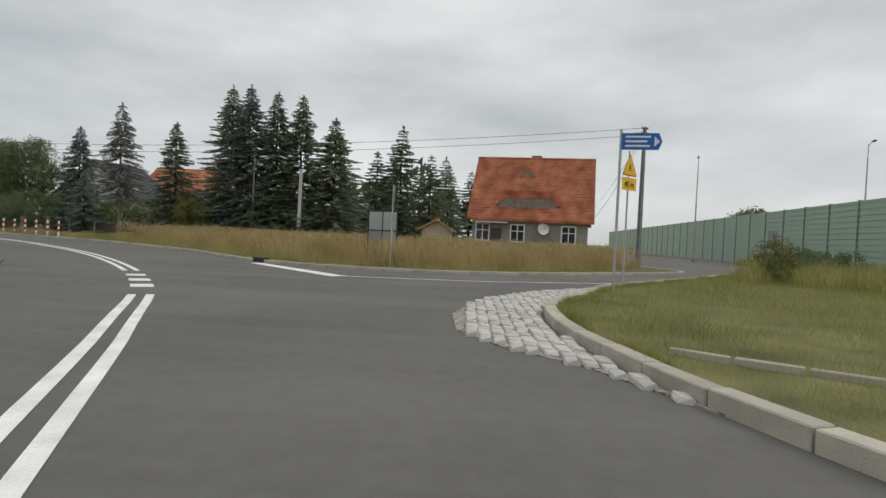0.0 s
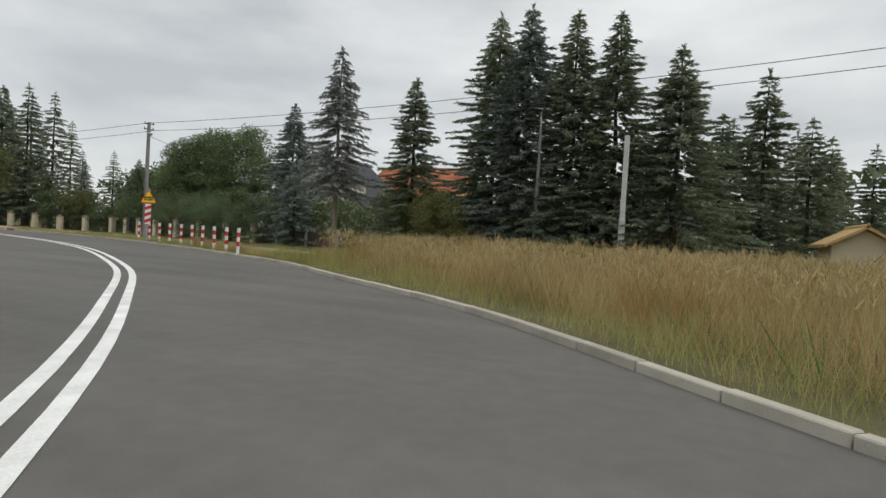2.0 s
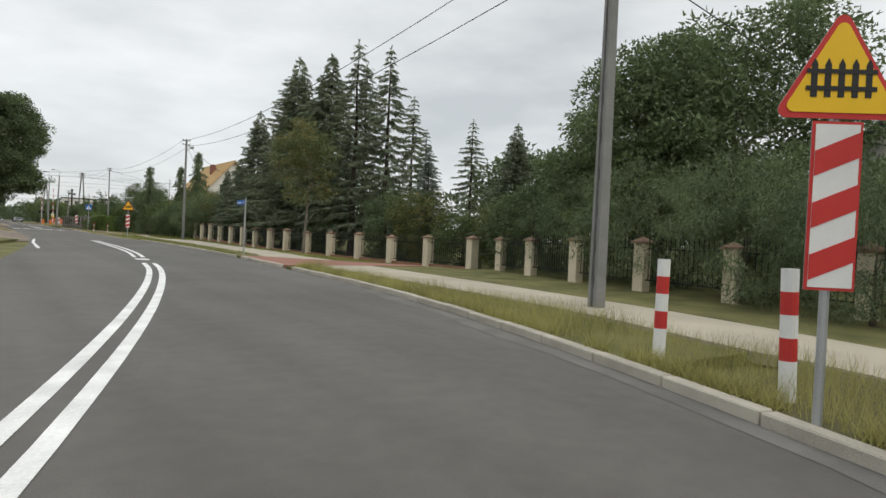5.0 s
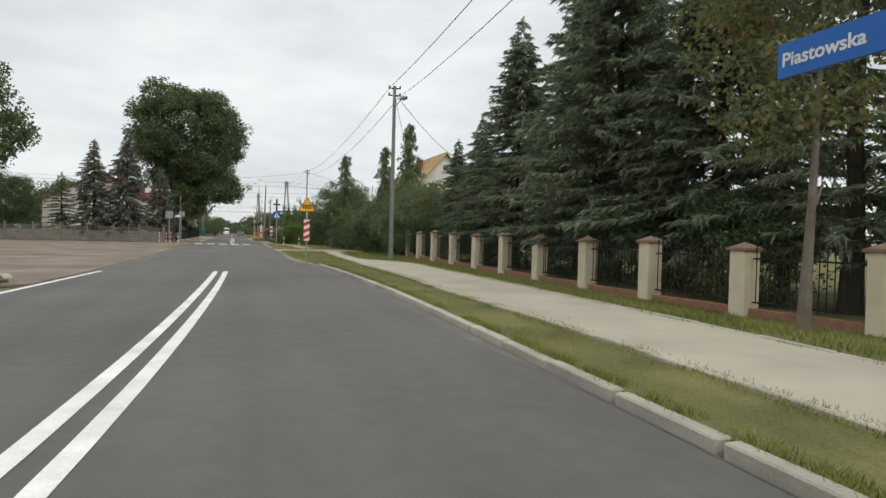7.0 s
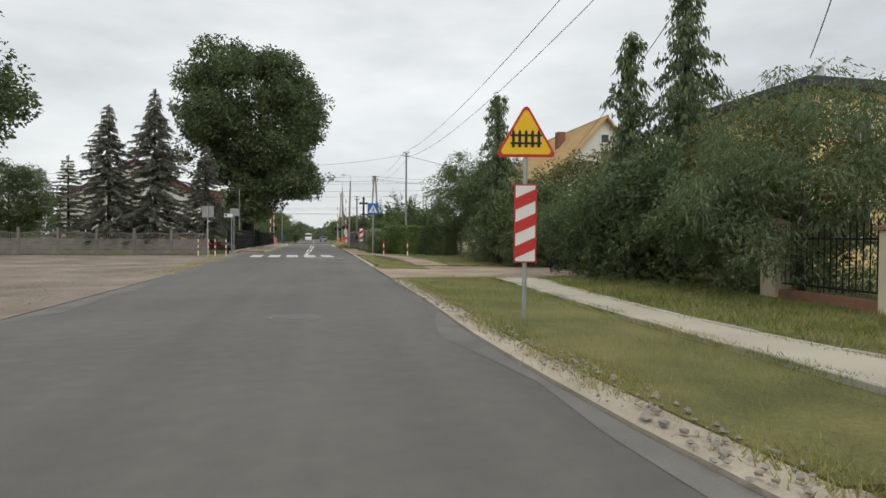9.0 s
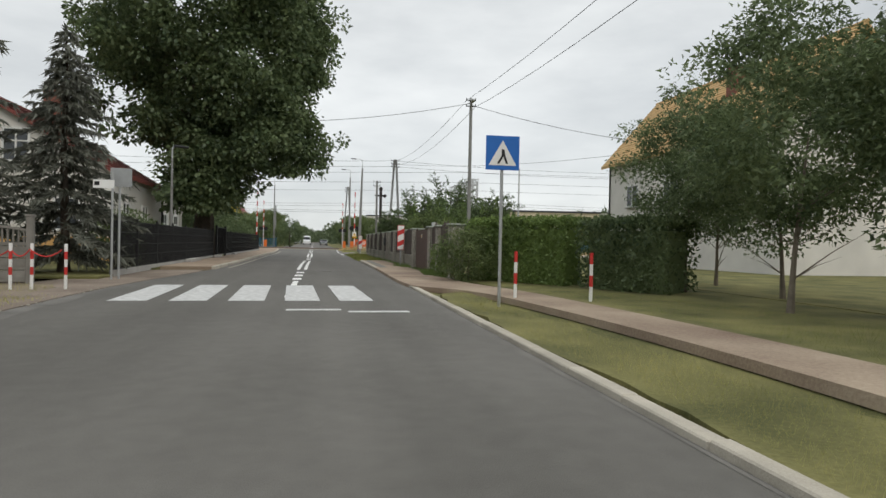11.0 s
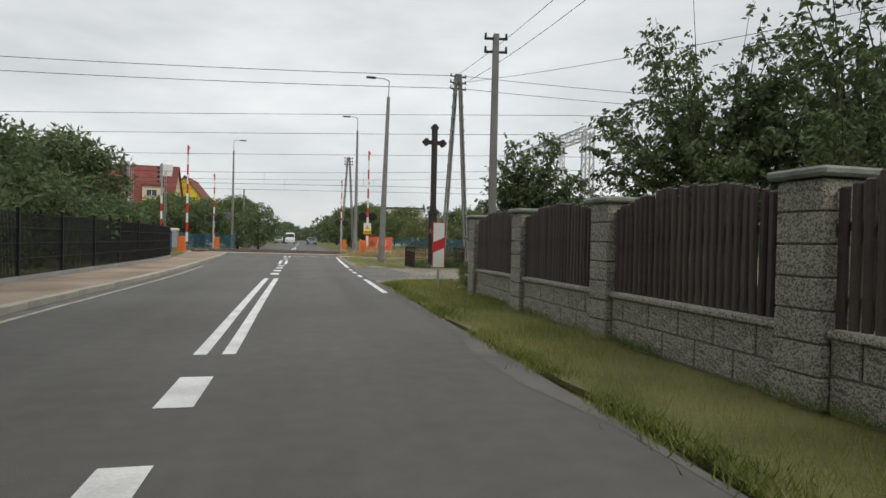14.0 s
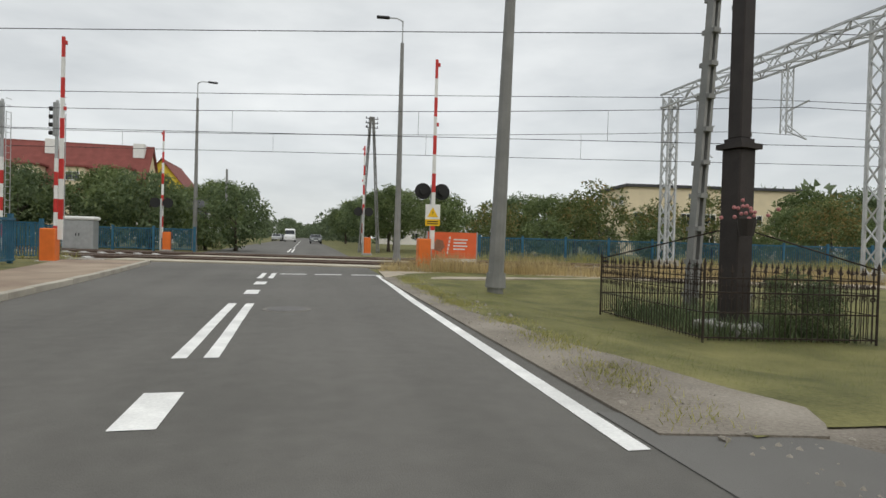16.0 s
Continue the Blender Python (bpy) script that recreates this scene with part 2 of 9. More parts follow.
M = {
    "asphalt": roadway("asphalt", (0.088, 0.083, 0.074), (0.145, 0.138, 0.124)),
    "dust": paint("dusty_asphalt", (0.145, 0.138, 0.126), 0.95, 0.3, 1.6, 70, 0.4),
    "asphalt_old": paint("asphalt_old", (0.14, 0.135, 0.125), 0.9, 0.25, 0.5, 120, 0.4),
    "marking": paint("road_paint", (0.72, 0.715, 0.69), 0.6, 0.26, 2.2, 45, 0.2),
    "marking_worn": paint("worn_road_paint", (0.5, 0.5, 0.49), 0.7, 0.35, 8, 90, 0.2),
    "kerb": paint("kerb_concrete", (0.36, 0.33, 0.275), 0.85, 0.3, 2.5, 70, 0.3, obj=0.3),
    "concrete": paint("concrete", (0.36, 0.35, 0.33), 0.85, 0.2, 2, 70, 0.25, obj=0.2),
    "pole_concrete": paint("pole_concrete", (0.22, 0.22, 0.21), 0.85, 0.22, 2, 50, 0.25),
    "pole_white": paint("pale_concrete", (0.52, 0.52, 0.5), 0.8, 0.15, 2, 50, 0.2),
    "granite": paint("cobble_granite", (0.40, 0.38, 0.35), 0.8, 0.3, 5, 80, 0.4, obj=0.5),
    "earth": paint("bare_earth", (0.165, 0.127, 0.098), 0.95, 0.42, 0.5, 34, 0.7, tint=(0.22, 0.18, 0.145)),
    "gravel": speckled("gravel", (0.13, 0.115, 0.098), (0.37, 0.335, 0.285), 24),
    "dirt": paint("stony_dirt", (0.175, 0.148, 0.118), 0.95, 0.42, 0.7, 38, 0.7, tint=(0.235, 0.21, 0.175)),
    "soil": paint("verge_turf", (0.078, 0.092, 0.03), 0.95, 0.45, 0.9, 26, 0.6, tint=(0.15, 0.138, 0.052)),
    "soil_dry": paint("dry_verge_soil", (0.105, 0.095, 0.042), 0.95, 0.3, 1.2, 30, 0.4),
    "slab_walk": paint("paving_slabs", (0.40, 0.36, 0.285), 0.85, 0.2, 0.8, 40, 0.25),
    "pave_red": paint("red_paving_blocks", (0.27, 0.135, 0.1), 0.85, 0.2, 1.0, 30, 0.3),
    "sand": paint("sandy_edge", (0.37, 0.32, 0.25), 0.95, 0.3, 1.5, 50, 0.5),
    "pave_pink": paint("worn_pink_paving", (0.245, 0.165, 0.125), 0.9, 0.32, 0.6, 30, 0.45, tint=(0.31, 0.25, 0.185)),
    "steel": paint("galvanised_steel", (0.42, 0.43, 0.43), 0.5, 0.15, 4, 60, 0.08, 0.6),
    "steel_dark": paint("dark_steel", (0.035, 0.036, 0.038), 0.55, 0.3, 5, 60, 0.1, 0.3),
    "steel_white": paint("pale_painted_steel", (0.46, 0.47, 0.47), 0.55, 0.2, 4, 60, 0.1, 0.2),
    "iron": paint("black_iron", (0.018, 0.018, 0.019), 0.6, 0.35, 6, 70, 0.15, 0.2),
    "rust_iron": paint("rusty_iron", (0.045, 0.034, 0.028), 0.8, 0.4, 8, 70, 0.3, 0.2),
    "cream": paint("cream_plaster", (0.66, 0.58, 0.43), 0.85, 0.14, 2.5, 60, 0.25),
    "capstone": paint("brown_capstone", (0.25, 0.165, 0.115), 0.85, 0.2, 4, 60, 0.3),
    "brick_low": paint("low_brick", (0.27, 0.14, 0.09), 0.85, 0.25, 5, 50, 0.35),
    "white": paint("white_paint", (0.72, 0.72, 0.70), 0.55, 0.08, 4, 60, 0.05),
    "red": paint("red_paint", (0.52, 0.04, 0.035), 0.5, 0.12, 4, 60, 0.05),
    "yellow": paint("sign_yellow", (0.82, 0.50, 0.02), 0.45, 0.06, 4, 60, 0.03),
    "black": paint("black_paint", (0.02, 0.02, 0.02), 0.5, 0.2, 4, 60, 0.05),
    "blue": paint("sign_blue", (0.02, 0.13, 0.45), 0.45, 0.08, 4, 60, 0.03),
    "grey_back": paint("sign_back_grey", (0.30, 0.31, 0.31), 0.5, 0.12, 4, 60, 0.05, 0.4),
    "orange": paint("orange_box", (0.72, 0.17, 0.035), 0.5, 0.12, 4, 60, 0.05),
    "banner": paint("orange_banner", (0.75, 0.14, 0.05), 0.55, 0.08, 3, 60, 0.08),
    "rail_blue": paint("faded_blue_paint", (0.035, 0.12, 0.19), 0.6, 0.3, 3, 50, 0.1),
    "green_panel": paint("green_noise_panel", (0.33, 0.42, 0.335), 0.6, 0.14, 0.6, 30, 0.08),
    "green_post": paint("green_post", (0.10, 0.19, 0.13), 0.6, 0.2, 2, 40, 0.1),
    "plaster_grey": paint("old_grey_plaster", (0.26, 0.24, 0.2), 0.9, 0.32, 0.9, 40, 0.35),
    "plaster_cream": paint("cream_render", (0.66, 0.57, 0.40), 0.9, 0.1, 0.7, 50, 0.2),
    "villa_yellow": paint("villa_render", (0.74, 0.61, 0.31), 0.9, 0.1, 0.7, 50, 0.2),
    "stone_grey": paint("track_stones", (0.22, 0.2, 0.17), 0.9, 0.35, 9, 60, 0.4, island=0.5),
    "plaster_white": paint("white_render", (0.66, 0.64, 0.60), 0.9, 0.12, 0.7, 50, 0.2),
    "plaster_yellow": paint("yellow_render", (0.72, 0.56, 0.07), 0.9, 0.1, 0.7, 50, 0.2),
    "plaster_orange": paint("orange_render", (0.66, 0.40, 0.16), 0.9, 0.1, 0.7, 50, 0.2),
    "tile_red": paint("red_roof_tiles", (0.27, 0.078, 0.038), 0.85, 0.42, 1.1, 26, 0.7, tint=(0.37, 0.135, 0.07)),
    "concrete_old": paint("weathered_concrete", (0.185, 0.175, 0.155), 0.9, 0.3, 2, 60, 0.3),
    "cover_iron": paint("manhole_iron", (0.13, 0.125, 0.12), 0.7, 0.3, 6, 60, 0.3, 0.3),
    "tile_tan": paint("tan_roof_tiles", (0.52, 0.35, 0.16), 0.8, 0.12, 1.2, 30, 0.3),
    "tile_brown": paint("brown_red_roof", (0.20, 0.06, 0.05), 0.8, 0.2, 1.2, 30, 0.3),
    "roof_dark": paint("dark_roof", (0.06, 0.06, 0.065), 0.8, 0.2, 1.5, 40, 0.3),
    "wood_brown": paint("brown_stained_boards", (0.072, 0.058, 0.051), 0.75, 0.4, 3, 60, 0.3, obj=0.4),
    "gate_brown": paint("brown_sheet_gate", (0.088, 0.056, 0.046), 0.5, 0.25, 2, 60, 0.1),
    "terrazzo": speckled("exposed_aggregate", (0.135, 0.128, 0.11), (0.42, 0.395, 0.335), 85),
    "cap_mossy": paint("mossy_capstone", (0.24, 0.26, 0.22), 0.9, 0.3, 6, 60, 0.4),
    "plank_light": paint("pale_grey_planks", (0.22, 0.185, 0.15), 0.9, 0.4, 3, 60, 0.4),
    "cross_wood": paint("dark_brown_wood", (0.036, 0.03, 0.028), 0.7, 0.3, 3, 50, 0.25),
    "bark": paint("bark", (0.075, 0.06, 0.048), 0.95, 0.4, 4, 40, 0.7),
    "bark_pale": paint("pale_bark", (0.17, 0.145, 0.115), 0.95, 0.3, 4, 40, 0.5),
    "spruce": leafy("spruce_needles", (0.088, 0.112, 0.074), (0.27, 0.31, 0.205), 0.35),
    "spruce_blue": leafy("blue_spruce_needles", (0.09, 0.115, 0.1), (0.27, 0.315, 0.275), 0.35),
    "spruce_grey": leafy("grey_spruce_needles", (0.105, 0.112, 0.105), (0.29, 0.3, 0.275), 0.3),
    "grass_rust": leafy("rusty_grass", (0.19, 0.1, 0.034), (0.44, 0.25, 0.09), 0.4),
    "spruce_dead": leafy("browning_spruce_needles", (0.078, 0.082, 0.068), (0.22, 0.225, 0.185), 0.35),
    "cypress": leafy("cypress_sprays", (0.05, 0.076, 0.038), (0.17, 0.215, 0.105), 0.33),
    "leaf": leafy("leaves", (0.05, 0.078, 0.03), (0.18, 0.225, 0.085), 0.38),
    "leaf_dark": leafy("dark_leaves", (0.05, 0.078, 0.037), (0.17, 0.218, 0.1), 0.4),
    "leaf_plum": leafy("plum_leaves", (0.04, 0.064, 0.03), (0.145, 0.195, 0.085), 0.35),
    "leaf_rowan": leafy("rowan_leaves", (0.058, 0.078, 0.03), (0.2, 0.225, 0.09), 0.42, (0.27, 0.2, 0.07), 0.985),
    "leaf_olive": leafy("olive_leaves", (0.052, 0.07, 0.023), (0.165, 0.19, 0.066), 0.35, (0.27, 0.2, 0.07), 0.96),
    "hedge": leafy("hedge_leaves", (0.055, 0.09, 0.024), (0.19, 0.265, 0.078), 0.35),
    "grass": leafy("lawn_grass", (0.075, 0.1, 0.02), (0.235, 0.28, 0.06), 0.35, (0.36, 0.3, 0.13), 0.88),
    "grass_dry": leafy("dry_grass", (0.22, 0.165, 0.066), (0.58, 0.46, 0.235), 0.4),
    "grass_mid": leafy("half_dry_grass", (0.15, 0.155, 0.045), (0.44, 0.41, 0.15), 0.4),
    "far_leaf": leafy("far_foliage", (0.055, 0.078, 0.042), (0.16, 0.2, 0.11), 0.3),
    "flower": paint("silk_flowers", (0.42, 0.17, 0.17), 0.8, 0.3, 20, 60, 0.2),
    "lamp_glass": paint("lamp_glass", (0.5, 0.52, 0.52), 0.2, 0.1, 4, 60, 0.0),
    "car_grey": paint("grey_car_paint", (0.16, 0.17, 0.18), 0.25, 0.05, 2, 30, 0.0, 0.3, spec=0.5),
    "car_dark": paint("dark_car_paint", (0.03, 0.033, 0.04), 0.25, 0.05, 2, 30, 0.0, 0.3, spec=0.5),
    "car_silver": paint("silver_car_paint", (0.42, 0.43, 0.44), 0.3, 0.05, 2, 30, 0.0, 0.5, spec=0.5),
    "car_white": paint("white_car_paint", (0.75, 0.76, 0.77), 0.3, 0.05, 2, 30, 0.0, spec=0.5),
    "rubber": paint("tyre_rubber", (0.02, 0.02, 0.02), 0.9, 0.2, 8, 60, 0.1),
    "wire": paint("cable", (0.03, 0.03, 0.032), 0.6, 0.1, 4, 30, 0.0),
    "brick_chimney": paint("chimney_brick", (0.22, 0.10, 0.075), 0.9, 0.3, 6, 40, 0.4),
    "rail_steel": paint("rail_steel", (0.14, 0.10, 0.08), 0.5, 0.3, 6, 60, 0.1, 0.6),
}
glass, g_nt, g_b = nodes_of("window_glass")
g_b.inputs["Base Color"].default_value = (0.03, 0.035, 0.04, 1)
g_b.inputs["Roughness"].default_value = 0.06
g_b.inputs["Specular IOR Level"].default_value = 0.7
M["glass"] = glass
mirror, r_nt, r_b = nodes_of("pale_glossy_panel")
r_b.inputs["Base Color"].default_value = (0.58, 0.63, 0.62, 1)
r_b.inputs["Roughness"].default_value = 0.12
r_b.inputs["Metallic"].default_value = 0.55
M["pane"] = mirror


# ---------------------------------------------------------------- mesh helpers
def part(name, bm, material, parent=None, label=""):
    """Links a bmesh as one mesh object under a thing or a part."""
    me = bpy.data.meshes.new(name)
    bm.to_mesh(me)
    bm.free()
    me.materials.append(M[material])
    ob = new(name, me)
    if parent:
        ob.parent = parent
    return tagged(ob, label) if label else ob


def share(name, me, parent, m, label=""):
    """An object of its own on a mesh that alike pieces share."""
    ob = new(name, me)
    if parent:
        ob.parent = parent
    ob.matrix_basis = m
    return tagged(ob, label) if label else ob


def mesh_of(name, bm, material):
    me = bpy.data.meshes.new(name)
    bm.to_mesh(me)
    bm.free()
    me.materials.append(M[material])
    return me


def thing(name, m, label, category, group="", kind=""):
    ob = new(name)
    ob.matrix_world = m
    return tagged(ob, label, category, group, kind)


def setting(name, bm, material, label="", category=""):
    return tagged(part(name, bm, material), label, category, "", "structure")


def box(bm, x0, x1, y0, y1, z0, z1, bevel=0.0):
    r = bmesh.ops.create_cube(bm, size=1.0)
    for v in r["verts"]:
        v.co = Vector(((x0 + x1) / 2 + v.co.x * (x1 - x0), (y0 + y1) / 2 + v.co.y * (y1 - y0), (z0 + z1) / 2 + v.co.z * (z1 - z0)))
    if bevel:
        es = list({e for v in r["verts"] for e in v.link_edges})
        bmesh.ops.bevel(bm, geom=es, offset=bevel, segments=1, affect="EDGES")
    return bm


def tube(bm, p0, p1, r0, r1=None, n=8):
    p0, p1 = Vector(p0), Vector(p1)
    r1 = r0 if r1 is None else r1
    d = p1 - p0
    q = Vector((0, 0, 1)).rotation_difference(d).to_matrix().to_4x4()
    bmesh.ops.create_cone(bm, cap_ends=True, segments=n, radius1=r0, radius2=max(r1, 1e-4), depth=d.length,
                          matrix=Matrix.Translation((p0 + p1) / 2) @ q)
    return bm


def beam(bm, p0, p1, w, h):
    """A square bar from p0 to p1."""
    p0, p1 = Vector(p0), Vector(p1)
    d = p1 - p0
    q = Vector((0, 0, 1)).rotation_difference(d).to_matrix().to_4x4()
    r = bmesh.ops.create_cube(bm, size=1.0)
    mt = Matrix.Translation((p0 + p1) / 2) @ q @ Matrix.Diagonal((w, h, d.length, 1))
    bmesh.ops.transform(bm, matrix=mt, verts=r["verts"])
    return bm


def strand(bm, pts, r, n=4):
    """One connected thin tube through points."""
    pts = [Vector(p) for p in pts]
    rings = []
    for i, p in enumerate(pts):
        d = (pts[min(i + 1, len(pts) - 1)] - pts[max(i - 1, 0)]).normalized()
        q = Vector((0, 0, 1)).rotation_difference(d)
        rings.append([bm.verts.new(p + q @ Vector((r * math.cos(2 * math.pi * k / n), r * math.sin(2 * math.pi * k / n), 0))) for k in range(n)])
    for a, b in zip(rings, rings[1:]):
        for k in range(n):
            bm.faces.new((a[k], a[(k + 1) % n], b[(k + 1) % n], b[k]))
    bm.faces.new(rings[0][::-1])
    bm.faces.new(rings[-1])
    return bm


def slab(bm, pts, z0, z1):
    """A flat prism over a polygon."""
    lo = [bm.verts.new((p[0], p[1], z0)) for p in pts]
    hi = [bm.verts.new((p[0], p[1], z1)) for p in pts]
    n = len(pts)
    f = bm.faces.new(hi)
    bm.faces.new(lo[::-1])
    for i in range(n):
        bm.faces.new((lo[i], lo[(i + 1) % n], hi[(i + 1) % n], hi[i]))
    bmesh.ops.triangulate(bm, faces=[f])
    bmesh.ops.recalc_face_normals(bm, faces=bm.faces)
    return bm


def smooth(pts, step=1.0):
    """A smooth line through points, at even steps."""
    p = [Vector((*q, 0)) for q in pts]
    p = [2 * p[0] - p[1]] + p + [2 * p[-1] - p[-2]]
    out = []
    for i in range(1, len(p) - 2):
        n = max(2, int((p[i + 1] - p[i]).length / (step * 0.25)))
        for k in range(n):
            t = k / n
            a, b, c, d = p[i - 1], p[i], p[i + 1], p[i + 2]
            out.append(0.5 * ((2 * b) + (c - a) * t + (2 * a - 5 * b + 4 * c - d) * t * t + (3 * b - a - 3 * c + d) * t ** 3))
    out.append(p[-2])
    res, acc = [out[0]], 0.0
    for a, b in zip(out, out[1:]):
        acc += (b - a).length
        if acc >= step:
            res.append(b)
            acc = 0.0
    if (res[-1] - out[-1]).length > step * 0.3:
        res.append(out[-1])
    return [(v.x, v.y) for v in res]


def offset(line, d):
    """The line moved sideways, to the right for a positive d."""
    out = []
    for i, p in enumerate(line):
        a, b = line[max(0, i - 1)], line[min(len(line) - 1, i + 1)]
        t = Vector((b[0] - a[0], b[1] - a[1])).normalized()
        out.append((p[0] + t.y * d, p[1] - t.x * d))
    return out


def band(bm, left, right, z, thick=0.0):
    """A strip between two lines with the same number of points."""
    a = [bm.verts.new((*p, z)) for p in left]
    b = [bm.verts.new((*p, z)) for p in right]
    for i in range(len(a) - 1):
        bm.faces.new((a[i], b[i], b[i + 1], a[i + 1]))
    if thick:
        c = [bm.verts.new((*p, z - thick)) for p in left]
        d = [bm.verts.new((*p, z - thick)) for p in right]
        for i in range(len(a) - 1):
            bm.faces.new((c[i], a[i], a[i + 1], c[i + 1]))
            bm.faces.new((b[i], d[i], d[i + 1], b[i + 1]))
        bm.faces.new((a[0], c[0], d[0], b[0]))
        bm.faces.new((a[-1], b[-1], d[-1], c[-1]))
    bmesh.ops.recalc_face_normals(bm, faces=bm.faces)
    return bm


def even(line, n):
    """The line again with n points at even distances."""
    p = np.array(line, float)
    s = np.r_[0, np.cumsum(np.hypot(*np.diff(p, axis=0).T))]
    u = np.linspace(0, s[-1], n)
    return list(zip(np.interp(u, s, p[:, 0]).tolist(), np.interp(u, s, p[:, 1]).tolist()))


def quads(name, q, material, slim=False):
    """A mesh of loose four-cornered leaves, q of shape (n, 4, 3); slim: three-cornered blades that taper from the foot."""
    n, c = len(q), 4
    if slim:
        side = (q[:, 1] - q[:, 3]) * 0.5
        q, c = np.stack([q[:, 0] + side, q[:, 2], q[:, 0] - side], axis=1), 3
    me = bpy.data.meshes.new(name)
    me.vertices.add(c * n)
    me.vertices.foreach_set("co", np.ascontiguousarray(q, np.float32).ravel())
    me.loops.add(c * n)
    me.loops.foreach_set("vertex_index", np.arange(c * n, dtype=np.int32))
    me.polygons.add(n)
    me.polygons.foreach_set("loop_start", np.arange(0, c * n, c, dtype=np.int32))
    me.update(calc_edges=True)
    me.validate()
    me.materials.append(M[material])
    return me


def sprays(base, way, length, width, rng, tip=0.25):
    """Leaf blades: from base along way, as long and wide as given, turned at random about their way."""
    n = len(base)
    way = way / np.linalg.norm(way, axis=1, keepdims=True)
    r = rng.normal(size=(n, 3))
    side = np.cross(way, r)
    side /= np.linalg.norm(side, axis=1, keepdims=True) + 1e-9
    length, width = np.reshape(length, (-1, 1)), np.reshape(width, (-1, 1))
    mid = base + way * length * 0.45
    return np.stack([base, mid + side * width / 2, base + way * length, mid - side * width / 2], axis=1)


def grass_blades(points, z, height, width, rng, lean=0.35):
    """Blades that stand on a list of places."""
    n = len(points)
    base = np.c_[points, np.full(n, z) if np.isscalar(z) else z]
    h = height * rng.uniform(0.55, 1.15, n)[:, None]
    a = rng.uniform(0, 2 * np.pi, n)
    side = np.c_[np.cos(a), np.sin(a), np.zeros(n)] * width / 2
    bend = np.c_[rng.normal(0, lean, (n, 2)), np.ones(n)]
    bend /= np.linalg.norm(bend, axis=1, keepdims=True)
    mid = base + np.c_[bend[:, :2] * 0.35, np.ones(n)] * h * 0.55
    top = base + np.c_[bend[:, :2] * 0.9, np.ones(n) * 0.95] * h
    return np.stack([base, mid + side, top, mid - side], axis=1)


def scatter(poly, n, rng):
    """About n random places inside a polygon."""
    p = np.array(poly, float)
    lo, hi = p.min(0), p.max(0)
    pts = rng.uniform(lo, hi, (int(n * 3), 2))
    inside = np.zeros(len(pts), bool)
    j = len(p) - 1
    for i in range(len(p)):
        c = ((p[i, 1] > pts[:, 1]) != (p[j, 1] > pts[:, 1])) & (
            pts[:, 0] < (p[j, 0] - p[i, 0]) * (pts[:, 1] - p[i, 1]) / (p[j, 1] - p[i, 1] + 1e-12) + p[i, 0])
        inside ^= c
        j = i
    return pts[inside][:n]


# ---------------------------------------------------------------- ground, roads, kerbs
CENTRE = smooth([(-110, -136), (-80, -128), (-52, -119.4), (-44, -116.6), (-37.3, -113.7), (-34.5, -112.4), (-31.2, -110.8),
                 (-27.35, -108.35), (-23.6, -105.4), (-20.08, -102.2), (-16.75, -98.6), (-13.7, -95.05), (-11.1, -91.3), (-8.74, -87.5),
                 (-7.0, -84.1), (-5.3, -80.0), (-3.25, -73.2), (-1.6, -66), (-0.85, -60), (-0.4, -56), (-0.05, -50), (0.2, -42),
                 (0.35, -30), (0.5, -10), (0.55, 8), (0.57, 15), (0.64, 21), (0.68, 27), (0.65, 33), (0.62, 48), (0.55, 60), (0.5, 120), (0.4, 220), (0.2, 420)], 1.0)
RIGHT = smooth([(-21.0, -109.3), (-18.2, -106.7), (-14.3, -103.1), (-10.6, -98.3), (-7.7, -94.7), (-5.1, -89.9), (-3.0, -85.6),
                (-0.4, -79.2), (1.3, -72.5), (2.1, -66), (2.35, -62.9), (2.6, -61), (2.9, -58), (3.25, -52), (3.45, -48),
                (3.52, -44), (3.5, -40), (3.3, -36.8), (3.0, -34.8), (2.92, -31), (3.05, -27), (3.2, -15), (3.4, 0), (3.55, 20), (3.65, 40), (3.8, 62), (4.2, 120), (4.2, 420)], 1.0)
RIGHT_FULL = smooth([(-110, -141), (-80, -133), (-52, -124), (-44, -121.2), (-38.5, -118.9), (-35.0, -117.4), (-31.5, -115.6), (-26, -112.2)], 1.0) + RIGHT
LEFT = smooth([(-110, -131.5), (-80, -124), (-52, -115.8), (-44, -113), (-37.3, -110.2), (-31.2, -107.3), (-25.5, -102.9), (-19, -96.8),
               (-14, -90.8), (-10.0, -84.5), (-8.2, -79.5), (-6.6, -72.6), (-5.2, -65.5), (-4.3, -58), (-3.7, -52), (-3.1, -42),
               (-2.9, -30), (-3.0, -21), (-3.3, -10), (-3.5, 0), (-2.72, 9), (-2.66, 18), (-2.7, 30), (-2.6, 40), (-2.85, 48), (-3.4, 60), (-4.3, 73),
               (-4.4, 120), (-4.4, 420)], 1.0)

def fall(x, y):
    """How far the garden beside the iron fence, and the grass round the cross, lie below the road."""
    along = max(0.0, min(1.0, (-26.0 - y) / 24.0)) * max(0.0, min(1.0, (y + 70.0) / 8.0))
    out = max(0.0, min(1.0, (x - 6.6) / 2.6)) * max(0.0, min(1.0, (44.0 - x) / 6.0))
    clamp = lambda v: max(0.0, min(1.0, v))
    cross = clamp((x - 4.9) / 1.5) * clamp((15.0 - x) / 3.0) * clamp((y - 46.6 - 0.25 * max(0.0, x - 9.0)) / 2.2) * clamp((61.0 - y) / 4.0)
    return 0.30 * along * out + 0.22 * cross


